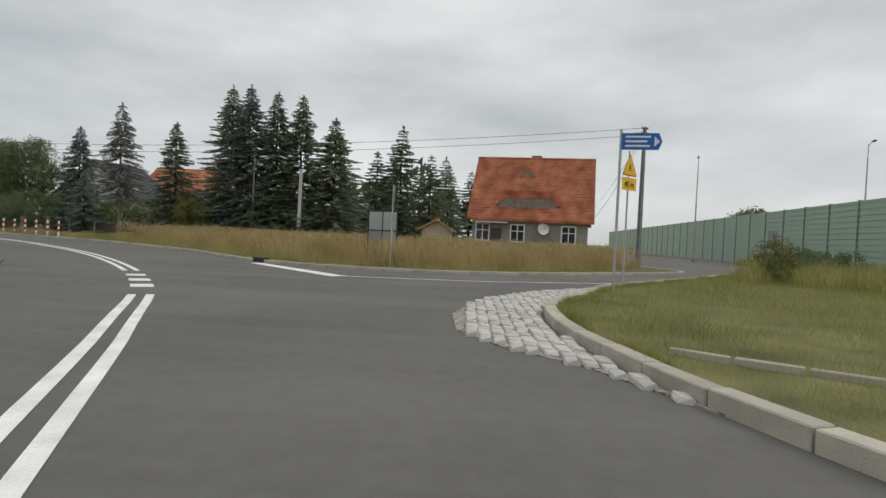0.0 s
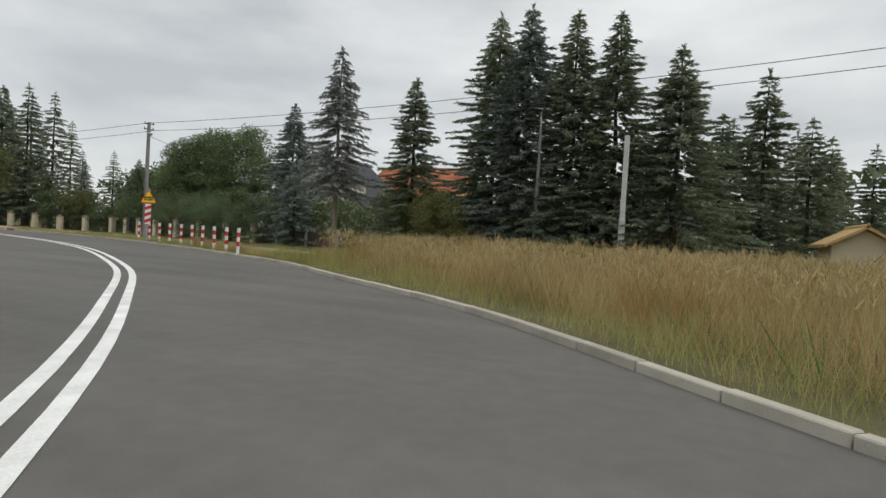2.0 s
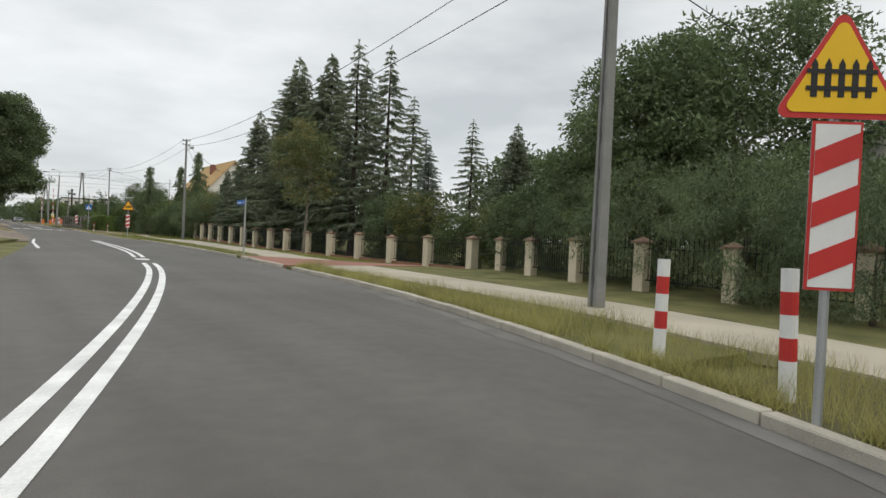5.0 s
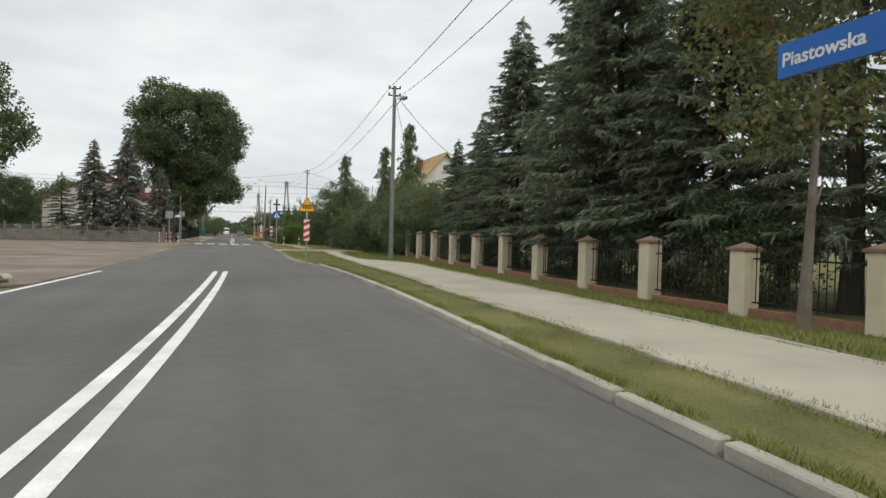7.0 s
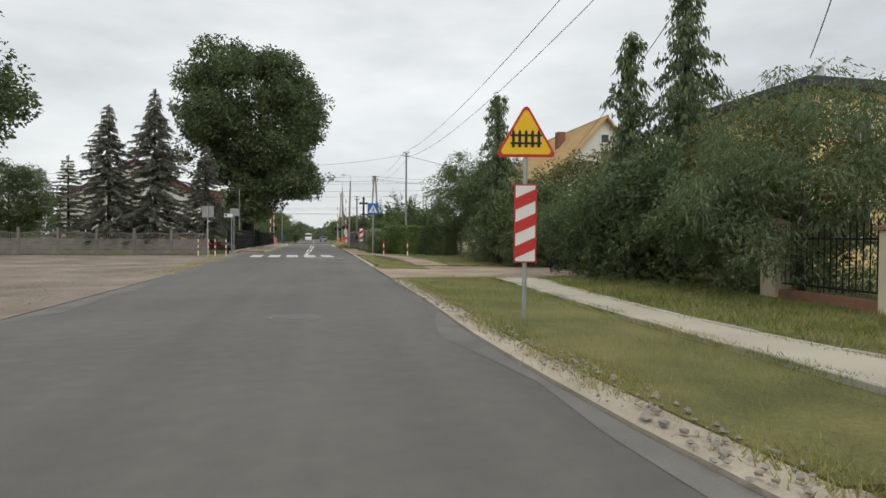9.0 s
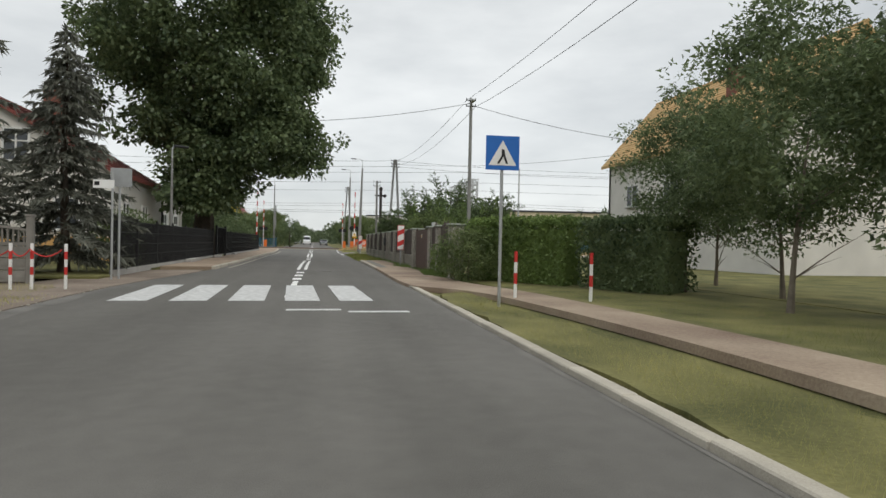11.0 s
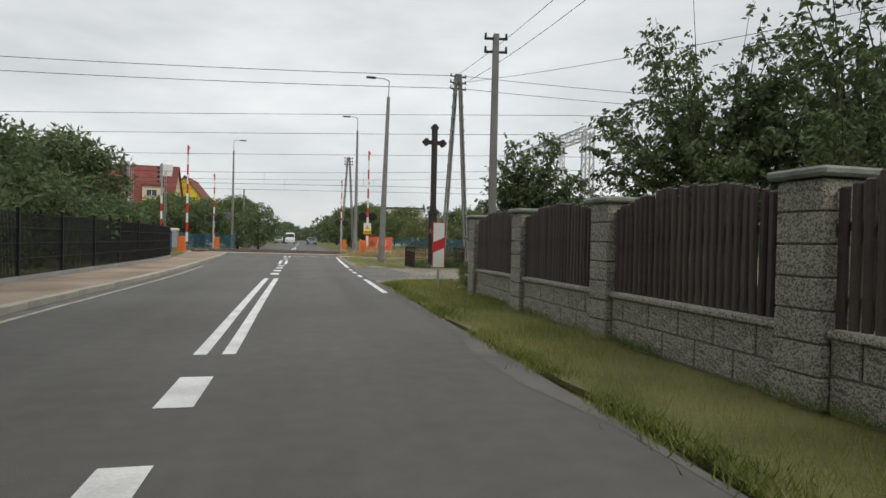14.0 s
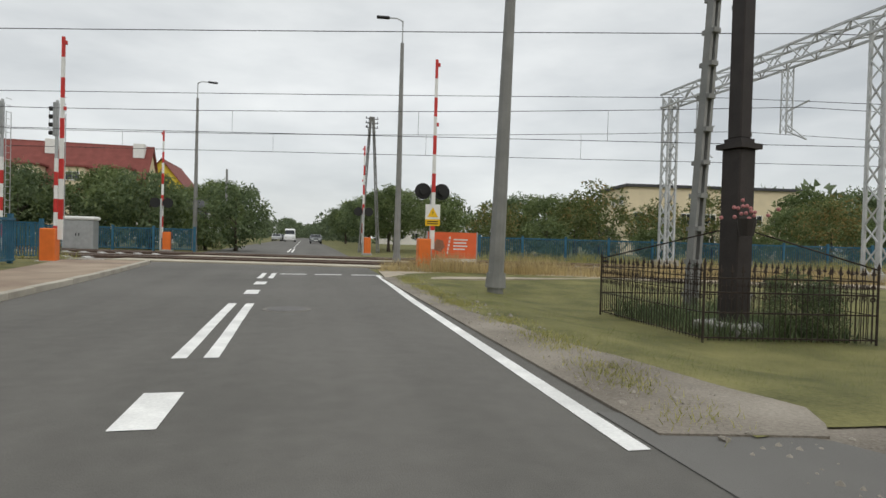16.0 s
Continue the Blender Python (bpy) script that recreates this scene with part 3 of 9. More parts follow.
def sheet(b, xs, ys, height):
    """A ground sheet over a grid of places."""
    rows = [[b.verts.new((x, y, height(x, y))) for x in xs] for y in ys]
    for r0, r1 in zip(rows, rows[1:]):
        for i in range(len(xs) - 1):
            b.faces.new((r0[i], r0[i + 1], r1[i + 1], r1[i]))
    return b


bm = bmesh.new()
sheet(bm, [-2200, -500, -60, 0, 4.9, 5.6, 6.4, 6.6, 7.9, 9.2, 12, 14, 15, 24, 38, 44, 70, 600, 2600], [-2200, -500, -140, -70, -66, -62, -56, -50, -44, -38, -32, -26, 0, 46.6, 48.8, 53, 57, 61, 160, 600, 2600], lambda x, y: -0.05 - fall(x, y))
setting("ground", bm, "soil", "rough green and brown ground reaching the horizon", "ground")

bm = bmesh.new()
N_ROAD = 420
band(bm, even(LEFT, N_ROAD), even(RIGHT_FULL, N_ROAD), 0.0, 0.05)
setting("road", bm, "asphalt", "smooth dark grey asphalt road with white markings", "road")

FAR_KERB = smooth([(-21.0, -109.3), (-21.9, -111.0), (-22.35, -113.2), (-22.2, -115.6), (-21.0, -118.2), (-18.6, -121.2), (-15.6, -124.4),
                   (-13.0, -126.7), (-11.3, -127.3), (-9.4, -126.9), (-4, -126.6), (12, -130), (40, -134.5)], 0.5)
NEAR_KERB = smooth([(-52, -123.6), (-44, -120.9), (-39.6, -119.35), (-37.6, -118.6), (-36.2, -118.2), (-34.8, -117.95), (-33.9, -117.82), (-32.6, -117.8), (-31.4, -117.9), (-30.3, -118.2), (-29.3, -118.7),
                    (-28.2, -119.15), (-26.6, -119.75), (-25.0, -120.6), (-21.2, -123.3), (-18.2, -125.4), (-14.5, -127.9), (-8, -132.4), (-3, -135.6), (3.5, -141.6)], 0.5)
bm = bmesh.new()
slab(bm, [(-36.2, -118.0), (-33, -114), (-24, -108), (-20.5, -109)] + FAR_KERB[1:] + [(40, -146), (8, -146)] + NEAR_KERB[::-1] + [(-44, -119), (-38, -117.5)], -0.05, -0.005)
setting("side_road", bm, "asphalt", "dark asphalt side road joining at a junction", "road")

# verges, raised to the top of the kerbs
def ragged(pts, amp, step=0.45):
    """The outline with uneven, crumbling edges."""
    out = []
    for a, c in zip(pts, list(pts[1:]) + [pts[0]]):
        n = max(1, int(math.dist(a, c) / step))
        for k in range(n):
            x, y = a[0] + (c[0] - a[0]) * k / n, a[1] + (c[1] - a[1]) * k / n
            w = noise.noise(Vector((x * 0.7, y * 0.7, 1.0))) + 0.6 * noise.noise(Vector((x * 2.1, y * 2.1, 4.0)))
            v = noise.noise(Vector((x * 0.7, y * 0.7, 7.0))) + 0.6 * noise.noise(Vector((x * 2.1, y * 2.1, 9.0)))
            out.append((x + amp * w, y + amp * v))
    return out


def ragged_line(pts, amp, step):
    """The same for an open line."""
    back = max(1, int(math.dist(pts[-1], pts[0]) / step))
    return ragged(pts, amp, step)[:-back] + [pts[-1]]


def inside(poly, x, y):
    """Whether a place lies within an outline."""
    hit = False
    for (x0, y0), (x1, y1) in zip(poly, poly[1:] + poly[:1]):
        if (y0 > y) != (y1 > y) and x < x0 + (x1 - x0) * (y - y0) / (y1 - y0):
            hit = not hit
    return hit


def verge(name, pts, material, label, top=0.075, rough=0.0):
    b = bmesh.new()
    pts = ragged(pts, rough) if rough else pts
    slab(b, pts, -0.04, top)
    return setting(name, b, material, label, "verge")


FIELD = [p for p in offset(FAR_KERB[::-1], 0.12)][:-1] + [p for p in offset(RIGHT, 0.12) if p[1] < -79.5][1:] + [(2.0, -80), (4, -82), (6, -92), (40, -92), (60, -120), (40, -134.5)]
verge("verge_field", FIELD, "soil_dry", "dry meadow verge behind the kerb")
NEAR_GRASS = offset(NEAR_KERB, 0.12) + [(3.0, -142.6), (-44, -139.6), (-60, -137)]
verge("verge_near", NEAR_GRASS, "soil", "green grass verge inside the junction's kerb")
STRIP = [p for p in offset(RIGHT, 0.12) if -79.6 < p[1] < -65.2]
verge("verge_bollards", STRIP + [(2.28, -65.2), (3.9, -65.2), (3.3, -70), (2.2, -76), (1.4, -79.6)], "soil", "grass strip along the kerb")

WALK_L = smooth([(1.4, -79.8), (2.4, -76), (2.9, -70.5), (3.3, -65.2), (3.65, -60), (4.0, -57), (4.3, -53), (4.45, -48.5), (4.75, -44), (4.8, -40.5), (4.85, -37.5), (5.0, -34.4), (5.15, -31), (5.4, -27),
                 (5.75, -22.5)], 1.0)
WALK_R = smooth([(3.1, -81.0), (4.2, -76.5), (4.9, -70.5), (5.3, -65.2), (5.7, -60), (6.05, -56.5), (6.4, -52.5), (6.6, -49), (6.85, -45.5), (7.0, -41.5), (7.3, -37.5), (7.1, -35.6), (6.2, -34.1), (5.95, -31.5), (6.3, -27),
                 (6.9, -22.5)], 1.0)
bm = bmesh.new()
n = 60
band(bm, even(WALK_L, n), even(WALK_R, n), 0.098, 0.12)
setting("pavement_slabs", bm, "slab_walk", "pale grey concrete block footpath", "pavement")
bm = bmesh.new()
band(bm, even([(-1.75, -93.6), (-1.6, -91.6), (-1.2, -88.7), (0.2, -84.8), (1.5, -79.8)], 24), even([(0.1, -94.2), (0.4, -90.6), (1.1, -87.6), (1.9, -84.4), (3.1, -81)], 24), 0.1, 0.06)
setting("pavement_old", bm, "slab_walk", "pale worn footpath behind the bollards", "pavement")
bm = bmesh.new()
slab(bm, [(-1.7, -86.6), (-2.8, -88.1), (-4.1, -89.7), (-4.7, -92), (-4.6, -94), (-1.8, -93.6), (-1.66, -91.6), (-1.27, -88.8), (-0.3, -86.2)], -0.04, 0.1)
setting("old_apron", bm, "asphalt_old", "patch of old grey asphalt behind the bollards", "pavement")
verge("verge_strip", [(3.7, -59.72), (2.97, -59.12)] + [p for p in offset(RIGHT, 0.12) if -59.0 < p[1] < -36.4] + [p for p in WALK_L if -59.0 < p[1] < -36.4][::-1], "soil", "narrow mown grass strip between kerb and footpath", 0.07)
verge("verge_strip", [p for p in offset(RIGHT, 0.35) if -36.4 < p[1] < -21.4] + [(5.5, -21.4)] + [p for p in WALK_L if -36.4 < p[1] < -21.6][::-1], "soil", "mown grass strip with a crumbling edge", 0.045)
bm = bmesh.new()
W_IN = even([p for p in WALK_R if -64.6 < p[1] < -22.3], 44)
rows_ = [[bm.verts.new((x + d, y, 0.088 - fall(x + d, y))) for d in (-0.02, 0.7, 1.4, 2.2, 3.0, 3.8, 5.5, 8, 14, 22, 32)] for x, y in W_IN]
for r0, r1 in zip(rows_, rows_[1:]):
    for i in range(len(r0) - 1):
        bm.faces.new((r0[i], r0[i + 1], r1[i + 1], r1[i]))
setting("verge_fence", bm, "soil", "mown grass falling gently to the iron fence", "verge")
verge("verge_garden", [(10.4, -22.2), (11, 4), (5.6, 4.6), (5.6, 35.4), (12, 36.4), (40, 36.0), (40, -22.2)], "soil", "shaded garden soil behind the fence", 0.08)
verge("verge_garden", [(8.2, -81), (8.2, -66.2), (40, -66.2), (40, -81)], "soil", "shaded garden soil behind the fence", 0.08)
verge("verge_start", [(3.1, -81.0), (4.2, -76.5), (4.9, -70.5), (5.3, -65.2), (8.2, -65.2), (8.2, -81.5), (5, -84)], "soil", "rough grass beside the footpath", 0.085)
bm = bmesh.new()
slab(bm, [(2.29, -65.2), (2.46, -62.9), (2.76, -61), (2.92, -59.2), (3.7, -59.85), (5.35, -62.0), (7.6, -64.6), (7.6, -65.2)], -0.04, 0.101)
setting("driveway_red", bm, "pave_red", "red concrete block paved driveway", "driveway")
bm = bmesh.new()
slab(bm, [(3.15, -21.4), (3.2, -15.6), (5.0, -14.6), (9.8, -15.4), (10.4, -21.8), (6.9, -22.4), (5.5, -21.4)], -0.04, 0.035)
setting("driveway_worn", bm, "pave_pink", "worn pinkish block driveway with sand", "driveway")
verge("verge_far_strip", [(3.55, -16.4), (3.5, -8), (3.6, -1.6), (4.4, -1.2), (4.5, -9.8), (5.0, -13.2), (5.05, -17.0)], "soil", "patchy grass strip", 0.05, 0.22)
bm = bmesh.new()
WL2, WR2 = smooth([(5.0, -14.7), (5.2, -8), (4.6, -1.4), (3.42, 0.5), (3.5, 10), (3.62, 20.2)], 1.0), smooth([(6.2, -14.9), (6.3, -8), (5.8, -1.4), (5.1, 2), (5.0, 10), (5.0, 20.2)], 1.0)
band(bm, even(WL2, 40), even(WR2, 40), 0.085, 0.12)
setting("pavement_worn", bm, "pave_pink", "sandy worn block footpath along the fence", "pavement")
verge("verge_hedge", [(5.9, -15), (6.3, -8), (5.8, -1.4), (5.3, 2), (5.4, 4.5), (11, 4), (10.2, -15)], "soil", "grass in front of the hedge", 0.08)
verge("verge_fence_grass", [(3.66, 20.4), (3.7, 30), (3.74, 37.6), (4.4, 38.0), (5.6, 38.5), (7.6, 38.4), (8.4, 36.4), (5.6, 35.6), (5.3, 35.6), (5.1, 20.4)], "soil", "green grass along the stone fence", 0.012, 0.12)
bm = bmesh.new()
edge_ = [(4.0, 46.4), (4.0, 60.2), (4.7, 62), (6.5, 63.2), (12, 60.5), (14.2, 52), (11.6, 47.6), (7.2, 45.3), (5.6, 46.2)]
xs_, ys_ = [3.6 + 0.22 * k for k in range(50)], [44.6 + 0.22 * k for k in range(88)]
spot = {}
for i in range(len(xs_) - 1):
    for j in range(len(ys_) - 1):
        if inside(edge_, xs_[i] + 0.11, ys_[j] + 0.11):
            for c in ((i, j), (i + 1, j), (i + 1, j + 1), (i, j + 1)):
                if c not in spot:
                    x, y = xs_[c[0]], ys_[c[1]]
                    x, y = x + 0.28 * noise.noise(Vector((x * 1.1, y * 1.1, 2))), y + 0.28 * noise.noise(Vector((x * 1.1, y * 1.1, 5)))
                    spot[c] = bm.verts.new((x, y, 0.018 - fall(x, y)))
            bm.faces.new([spot[c] for c in ((i, j), (i + 1, j), (i + 1, j + 1), (i, j + 1))])
setting("verge_cross", bm, "soil", "mown grass dipping gently round the wayside cross", "verge")
bm = bmesh.new()
slab(bm, [(3.55, 37.6), (3.6, 46.5), (6, 46.3), (9, 46.4), (12, 47.0), (15, 48.2), (22, 57.5), (60, 45), (60, 36), (12, 37), (5, 38.2)], -0.04, 0.004)
setting("gravel_track", bm, "dirt", "grey-brown stony dirt track leaving the road", "track")
bm = bmesh.new()
slab(bm, [(3.75, 59.5), (4.0, 63.5), (30, 62.5), (60, 50), (60, 43), (22, 57.0), (12, 61)], -0.04, 0.012)
setting("gravel_strip", bm, "sand", "sandy path beside the railway", "path")
bm = bmesh.new()
slab(bm, [(3.6, 46.4), (3.66, 60), (4.3, 60.4)] + ragged_line([(4.0, 58), (4.05, 56), (4.0, 54.4), (4.0, 52.8), (4.15, 51), (4.4, 49.6), (4.65, 48.4), (4.8, 47.4), (5.0, 46.7), (4.6, 46.2)], 0.16, 0.22), -0.04, 0.021)
setting("gravel_edge", bm, "dirt", "grey-brown gravel strip beside the edge line", "path")
bm = bmesh.new()
band(bm, [p for p in offset(RIGHT, 0.01) if -38 < p[1] < -21.2], [p for p in offset(RIGHT, 0.42) if -38.2 < p[1] < -21.1][:len([p for p in offset(RIGHT, 0.01) if -38 < p[1] < -21.2])], 0.03, 0.06)
setting("sand_edge", bm, "sand", "crumbling sandy edge of the road", "path")
bm = bmesh.new()
slab(bm, [(3.5, 4.2), (3.5, 8.2), (3.7, 8.6), (4.95, 8.6), (5.0, 7.0), (4.9, 4.2)], 0.0, 0.09)
setting("gate_drive", bm, "pave_pink", "short worn pinkish block drive before a gate", "driveway")
bm = bmesh.new()
band(bm, [(3.72, 10.6), (3.76, 15), (3.84, 20)], [(4.05, 10.6), (4.1, 15), (4.14, 20)], 0.0905, 0.05)
setting("block_strip", bm, "concrete_old", "strip of dark setts along the kerb", "pavement")
bm = bmesh.new()
slab(bm, [(3.44, 38.4), (3.46, 46.9)] + ragged_line(smooth([(3.9, 46.8), (4.5, 46.2), (4.9, 45.3), (5.15, 43.6), (5.2, 42), (4.95, 40.6), (4.3, 39.4), (3.75, 38.8)], 0.3) + [(3.6, 38.5)], 0.12, 0.2), -0.03, 0.0085)
setting("side_apron", bm, "asphalt_old", "patched asphalt apron at the track", "road")
# left side
bm = bmesh.new()
LP = [p for p in LEFT if -46 < p[1] < 8.5]
slab(bm, LP + [(-2.9, 8.6), (-4.4, 8.2), (-5.6, 1.6), (-30, 1.4), (-34, -38), (-10, -47), (-4.5, -46)], -0.04, 0.012)
setting("dirt_yard", bm, "earth", "bare brown trampled earth yard beside the road", "yard")
verge("verge_left_tri", [(-3.7, -45), (-5.4, -52), (-30, -60), (-30, -46), (-12, -43.2), (-5, -42.2)], "soil", "grassy corner behind a kerb", 0.08)
verge("verge_left_curve", [(-7.6, -65), (-5.6, -56), (-6.4, -54), (-30, -63), (-60, -80), (-60, -112), (-41, -112), (-32, -108.6), (-26, -104), (-20, -98.3), (-15, -92.3), (-11, -85.5), (-9.2, -79)], "soil", "grass inside the bend", 0.05)
LW_IN = smooth([(-2.72, 9.2), (-2.66, 18), (-2.7, 30), (-2.6, 40), (-2.85, 48), (-3.3, 58.5), (-3.9, 66)], 1.0)
LW_OUT = smooth([(-4.5, 9.2), (-4.5, 18), (-4.5, 30), (-4.55, 48), (-5.4, 58.5), (-6.5, 66)], 1.0)
bm = bmesh.new()
band(bm, even(LW_OUT, 70), even(LW_IN, 70), 0.1, 0.14)
setting("pavement_left", bm, "pave_pink", "sandy pinkish block pavement along a fence", "pavement")
verge("verge_left_garden", [(-4.55, 3), (-4.55, 48), (-5.5, 58.5), (-6.6, 66), (-60, 80), (-60, 3)], "soil", "shaded garden ground behind the fence", 0.07)


# kerb stones
def stone_mesh(length, w, h, name="kerb_stone"):
    b = bmesh.new()
    box(b, -length / 2 + 0.004, length / 2 - 0.004, -w / 2, w / 2, -0.1, h, 0.012)
    return mesh_of(name, b, "kerb")


def kerb(name, line, label, w=0.15, h=0.11, length=1.0, limit=300):
    par = thing(name, Matrix.Identity(4), label, "kerb", kind="structure")
    me = stone_mesh(length, w, h)
    pts = even(line, max(2, int(sum(math.dist(a, b) for a, b in zip(line, line[1:])) / length) + 1))
    for i, (a, b) in enumerate(zip(pts, pts[1:])):
        if i >= limit:
            break
        ang = math.degrees(math.atan2(b[1] - a[1], b[0] - a[0]))
        share("kerb_stone", me, par, pose((a[0] + b[0]) / 2, (a[1] + b[1]) / 2, 0.004 * math.sin(i * 2.7), 0, 0.2 * math.sin(i * 1.3), ang))
    return par


kerb("kerb_bend", [p for p in offset(RIGHT, 0.08) if p[1] < -65.4], "pale grey concrete kerb round the bend", 0.14, 0.095)
kerb("kerb_field", offset(FAR_KERB, -0.08)[:70], "weathered concrete kerb at the meadow", length=0.95)
kerb("kerb_island", offset(NEAR_KERB, 0.08)[22:110], "pale concrete kerb round the grass corner", 0.2, 0.15, 0.9)
kerb("kerb_straight", [p for p in offset(RIGHT, 0.08) if -59.6 < p[1] < -36.6], "pale concrete kerb along the grass strip", 0.12, 0.085)
kerb("kerb_drive", [p for p in offset(RIGHT, 0.07) if -65.4 < p[1] < -59.6], "lowered concrete kerb at a driveway", 0.15, 0.108)
kerb("kerb_hedge", [p for p in offset(RIGHT, 0.08) if -15.6 < p[1] < 3.5], "low worn concrete kerb", 0.14, 0.06)
kerb("kerb_hedge", [p for p in offset(RIGHT, 0.08) if 10.2 < p[1] < 20.3], "low worn concrete kerb", 0.15, 0.1)
kerb("lawn_edging", [(-35.2, -118.7), (-35.6, -119.2), (-35.95, -119.75), (-36.6, -120.8)], "thin concrete edging in the grass", 0.07, 0.15, 0.6)
kerb("kerb_left", offset(LW_IN, 0.06), "worn concrete kerb along the pavement", 0.16, 0.115)
kerb("kerb_yard", [(-3.7, -45.0), (-4.2, -43.6), (-5.6, -42.6), (-9, -42.7), (-13, -43.4)], "short concrete kerb at a grassy corner", 0.16, 0.12)
kerb("walk_edging", [p for p in offset(WALK_L, 0.03) if -58 < p[1] < -22], "thin concrete edging of the footpath", 0.06, 0.115)
kerb("walk_edging", [p for p in offset(WALK_R, -0.03) if -58 < p[1] < -22], "thin concrete edging of the footpath", 0.06, 0.115)

# cobbled corner
COBBLE = [(-37.2, -118.45), (-35.8, -117.75), (-34.9, -116.95), (-33.9, -116.45), (-32.4, -116.35), (-31.0, -116.6), (-29.9, -116.9), (-28.7, -117.5), (-27.3, -118.4), (-26.0, -119.6), (-25.4, -120.3),
          (-26.6, -119.68), (-28.2, -119.08), (-29.3, -118.62), (-30.3, -118.12), (-31.4, -117.82), (-32.6, -117.72), (-33.9, -117.74), (-34.8, -117.87), (-36.2, -118.12)]
bm = bmesh.new()
slab(bm, COBBLE, -0.04, 0.012)
cob = setting("cobbled_corner", bm, "gravel", "pale granite cobbles set in the junction corner", "cobbles")
rng = np.random.default_rng(5)
stones = []
for k in range(5):
    b = bmesh.new()
    box(b, -0.11, 0.11, -0.075, 0.075, -0.03, 0.045, 0.018)
    for v in b.verts:
        v.co += Vector(rng.uniform(-0.012, 0.012, 3))
    stones.append(mesh_of("cobble", b, "granite"))


count = 0
for r in range(24):
    for c in range(52):
        x, y = -37.4 + c * 0.235 + 0.11 * (r % 2), -120.4 + r * 0.163
        if inside(COBBLE, x, y) and count < 300:
            share("cobble", stones[(r * 7 + c * 3) % 5], cob, pose(x + rng.uniform(-0.02, 0.02), y + rng.uniform(-0.012, 0.012), rng.uniform(0, 0.012), 0, 0, rng.uniform(-6, 6)))
            count += 1


# ---------------------------------------------------------------- road markings
def marking(name, left, right, label, material="marking"):
    b = bmesh.new()
    n = max(2, len(left))
    band(b, even(left, n), even(right, n), 0.005)
    return setting(name, b, material, label, "road marking")


def cut(line, y0, y1):
    """The stretch of the line between two y."""
    return [p for p in line if y0 <= p[1] <= y1]


def double_line(y0, y1):
    c = cut(CENTRE, y0, y1)
    for d in (-0.135, 0.135):
        marking("centre_line", offset(c, d - 0.065), offset(c, d + 0.065), "white solid line of a double centre line")


def dash_at(y0, y1, d=0.0, w=0.13):
    p = [q for q in smooth(CENTRE, 0.1) if y0 <= q[1] <= y1]
    if len(p) > 1:
        marking("line_dash", offset(p, d - w), offset(p, d + w), "short white dash of the centre line")


double_line(-140, -110.95)
double_line(-108.45, -62.4)
for y0 in (-110.6, -109.95, -109.25):
    dash_at(y0, y0 + 0.33, 0.0, 0.2)
dash_at(-61.7, -60.8, 0.0, 0.2)
double_line(-60.1, -40.9)
double_line(8.45, 21.2)
for y0 in (21.9, 23.6, 25.5):
    dash_at(y0, y0 + 1.0)
double_line(27.2, 39.4)
for y0 in (40.8, 42.8, 44.8, 46.8):
    dash_at(y0, y0 + 1.0)
double_line(48.6, 53.4)
for y0 in (54.9, 57.2):
    dash_at(y0, y0 + 1.0)
double_line(59.0, 61.4)
double_line(84, 96)
for y0 in range(99, 190, 6):
    dash_at(y0, y0 + 3.0, 0, 0.07)
dash_at(-2, 3, 0.0, 0.07)
for y0 in (3.4, 5.2, 6.98):
    dash_at(y0, y0 + 0.95)
def dust(line, d0, d1, z=0.003):
    b = bmesh.new()
    n = len(line)
    wide, slim = offset(line, d0), offset(line, d1)
    out, inn = (wide, slim) if abs(d0) > abs(d1) else (slim, wide)
    ragged = []
    for i, (p, q) in enumerate(zip(out, inn)):
        k = 0.62 + 0.75 * noise.noise(Vector((p[0] * 0.5, p[1] * 0.5, 3.0)))
        k *= min(1.0, i / 8, (n - 1 - i) / 8)
        ragged.append((q[0] + (p[0] - q[0]) * max(0.03, k), q[1] + (p[1] - q[1]) * max(0.03, k)))
    band(b, *((ragged, inn) if out is wide else (inn, ragged)), z)
    setting("gutter_dust", b, "dust", "pale dusty gutter along the kerb", "road")


dust(cut(RIGHT, -101, -66), -0.5, -0.0)
dust(cut(RIGHT, -58, -21.5), -0.34, -0.0)
dust(cut(RIGHT, -15, 37), -0.3, -0.0)
bm = bmesh.new()
GUT = cut(LW_IN, 9.5, 47)
band(bm, offset(GUT, 0.135), offset(GUT, 0.40), 0.0035)
setting("gutter_strip", bm, "dust", "dusty gutter strip between kerb and asphalt", "road")
bm = bmesh.new()
band(bm, offset(GUT, 0.40), offset(GUT, 0.48), 0.006, 0.02)
setting("gutter_edging", bm, "kerb", "pale flush concrete edging along the gutter", "kerb")
dust(cut(LEFT, -45, 8), 0.02, 0.5)
marking("giveway_line", [(-21.3, -109.45), (-25.4, -113.25)], [(-21.65, -109.15), (-25.85, -112.95)], "broad white give-way line across the side road")
marking("edge_seam", [(-25.6, -113.05), (-24.9, -117.0), (-23.0, -120.9), (-20.6, -123.9)], [(-25.5, -113.0), (-24.8, -116.95), (-22.9, -120.85), (-20.5, -123.85)], "thin pale line across the side road")
zeb = thing("zebra_crossing", Matrix.Identity(4), "worn white zebra crossing stripes on the asphalt", "zebra crossing", kind="structure")
for i in range(5):
    b = bmesh.new()
    x = -2.2 + i * 1.02
    slab(b, [(x - 0.35, -2.7), (x + 0.3, -2.7), (x + 0.15, 1.2), (x - 0.5, 1.2)], 0.002, 0.006)
    part("stripe", b, "marking_worn", zeb)
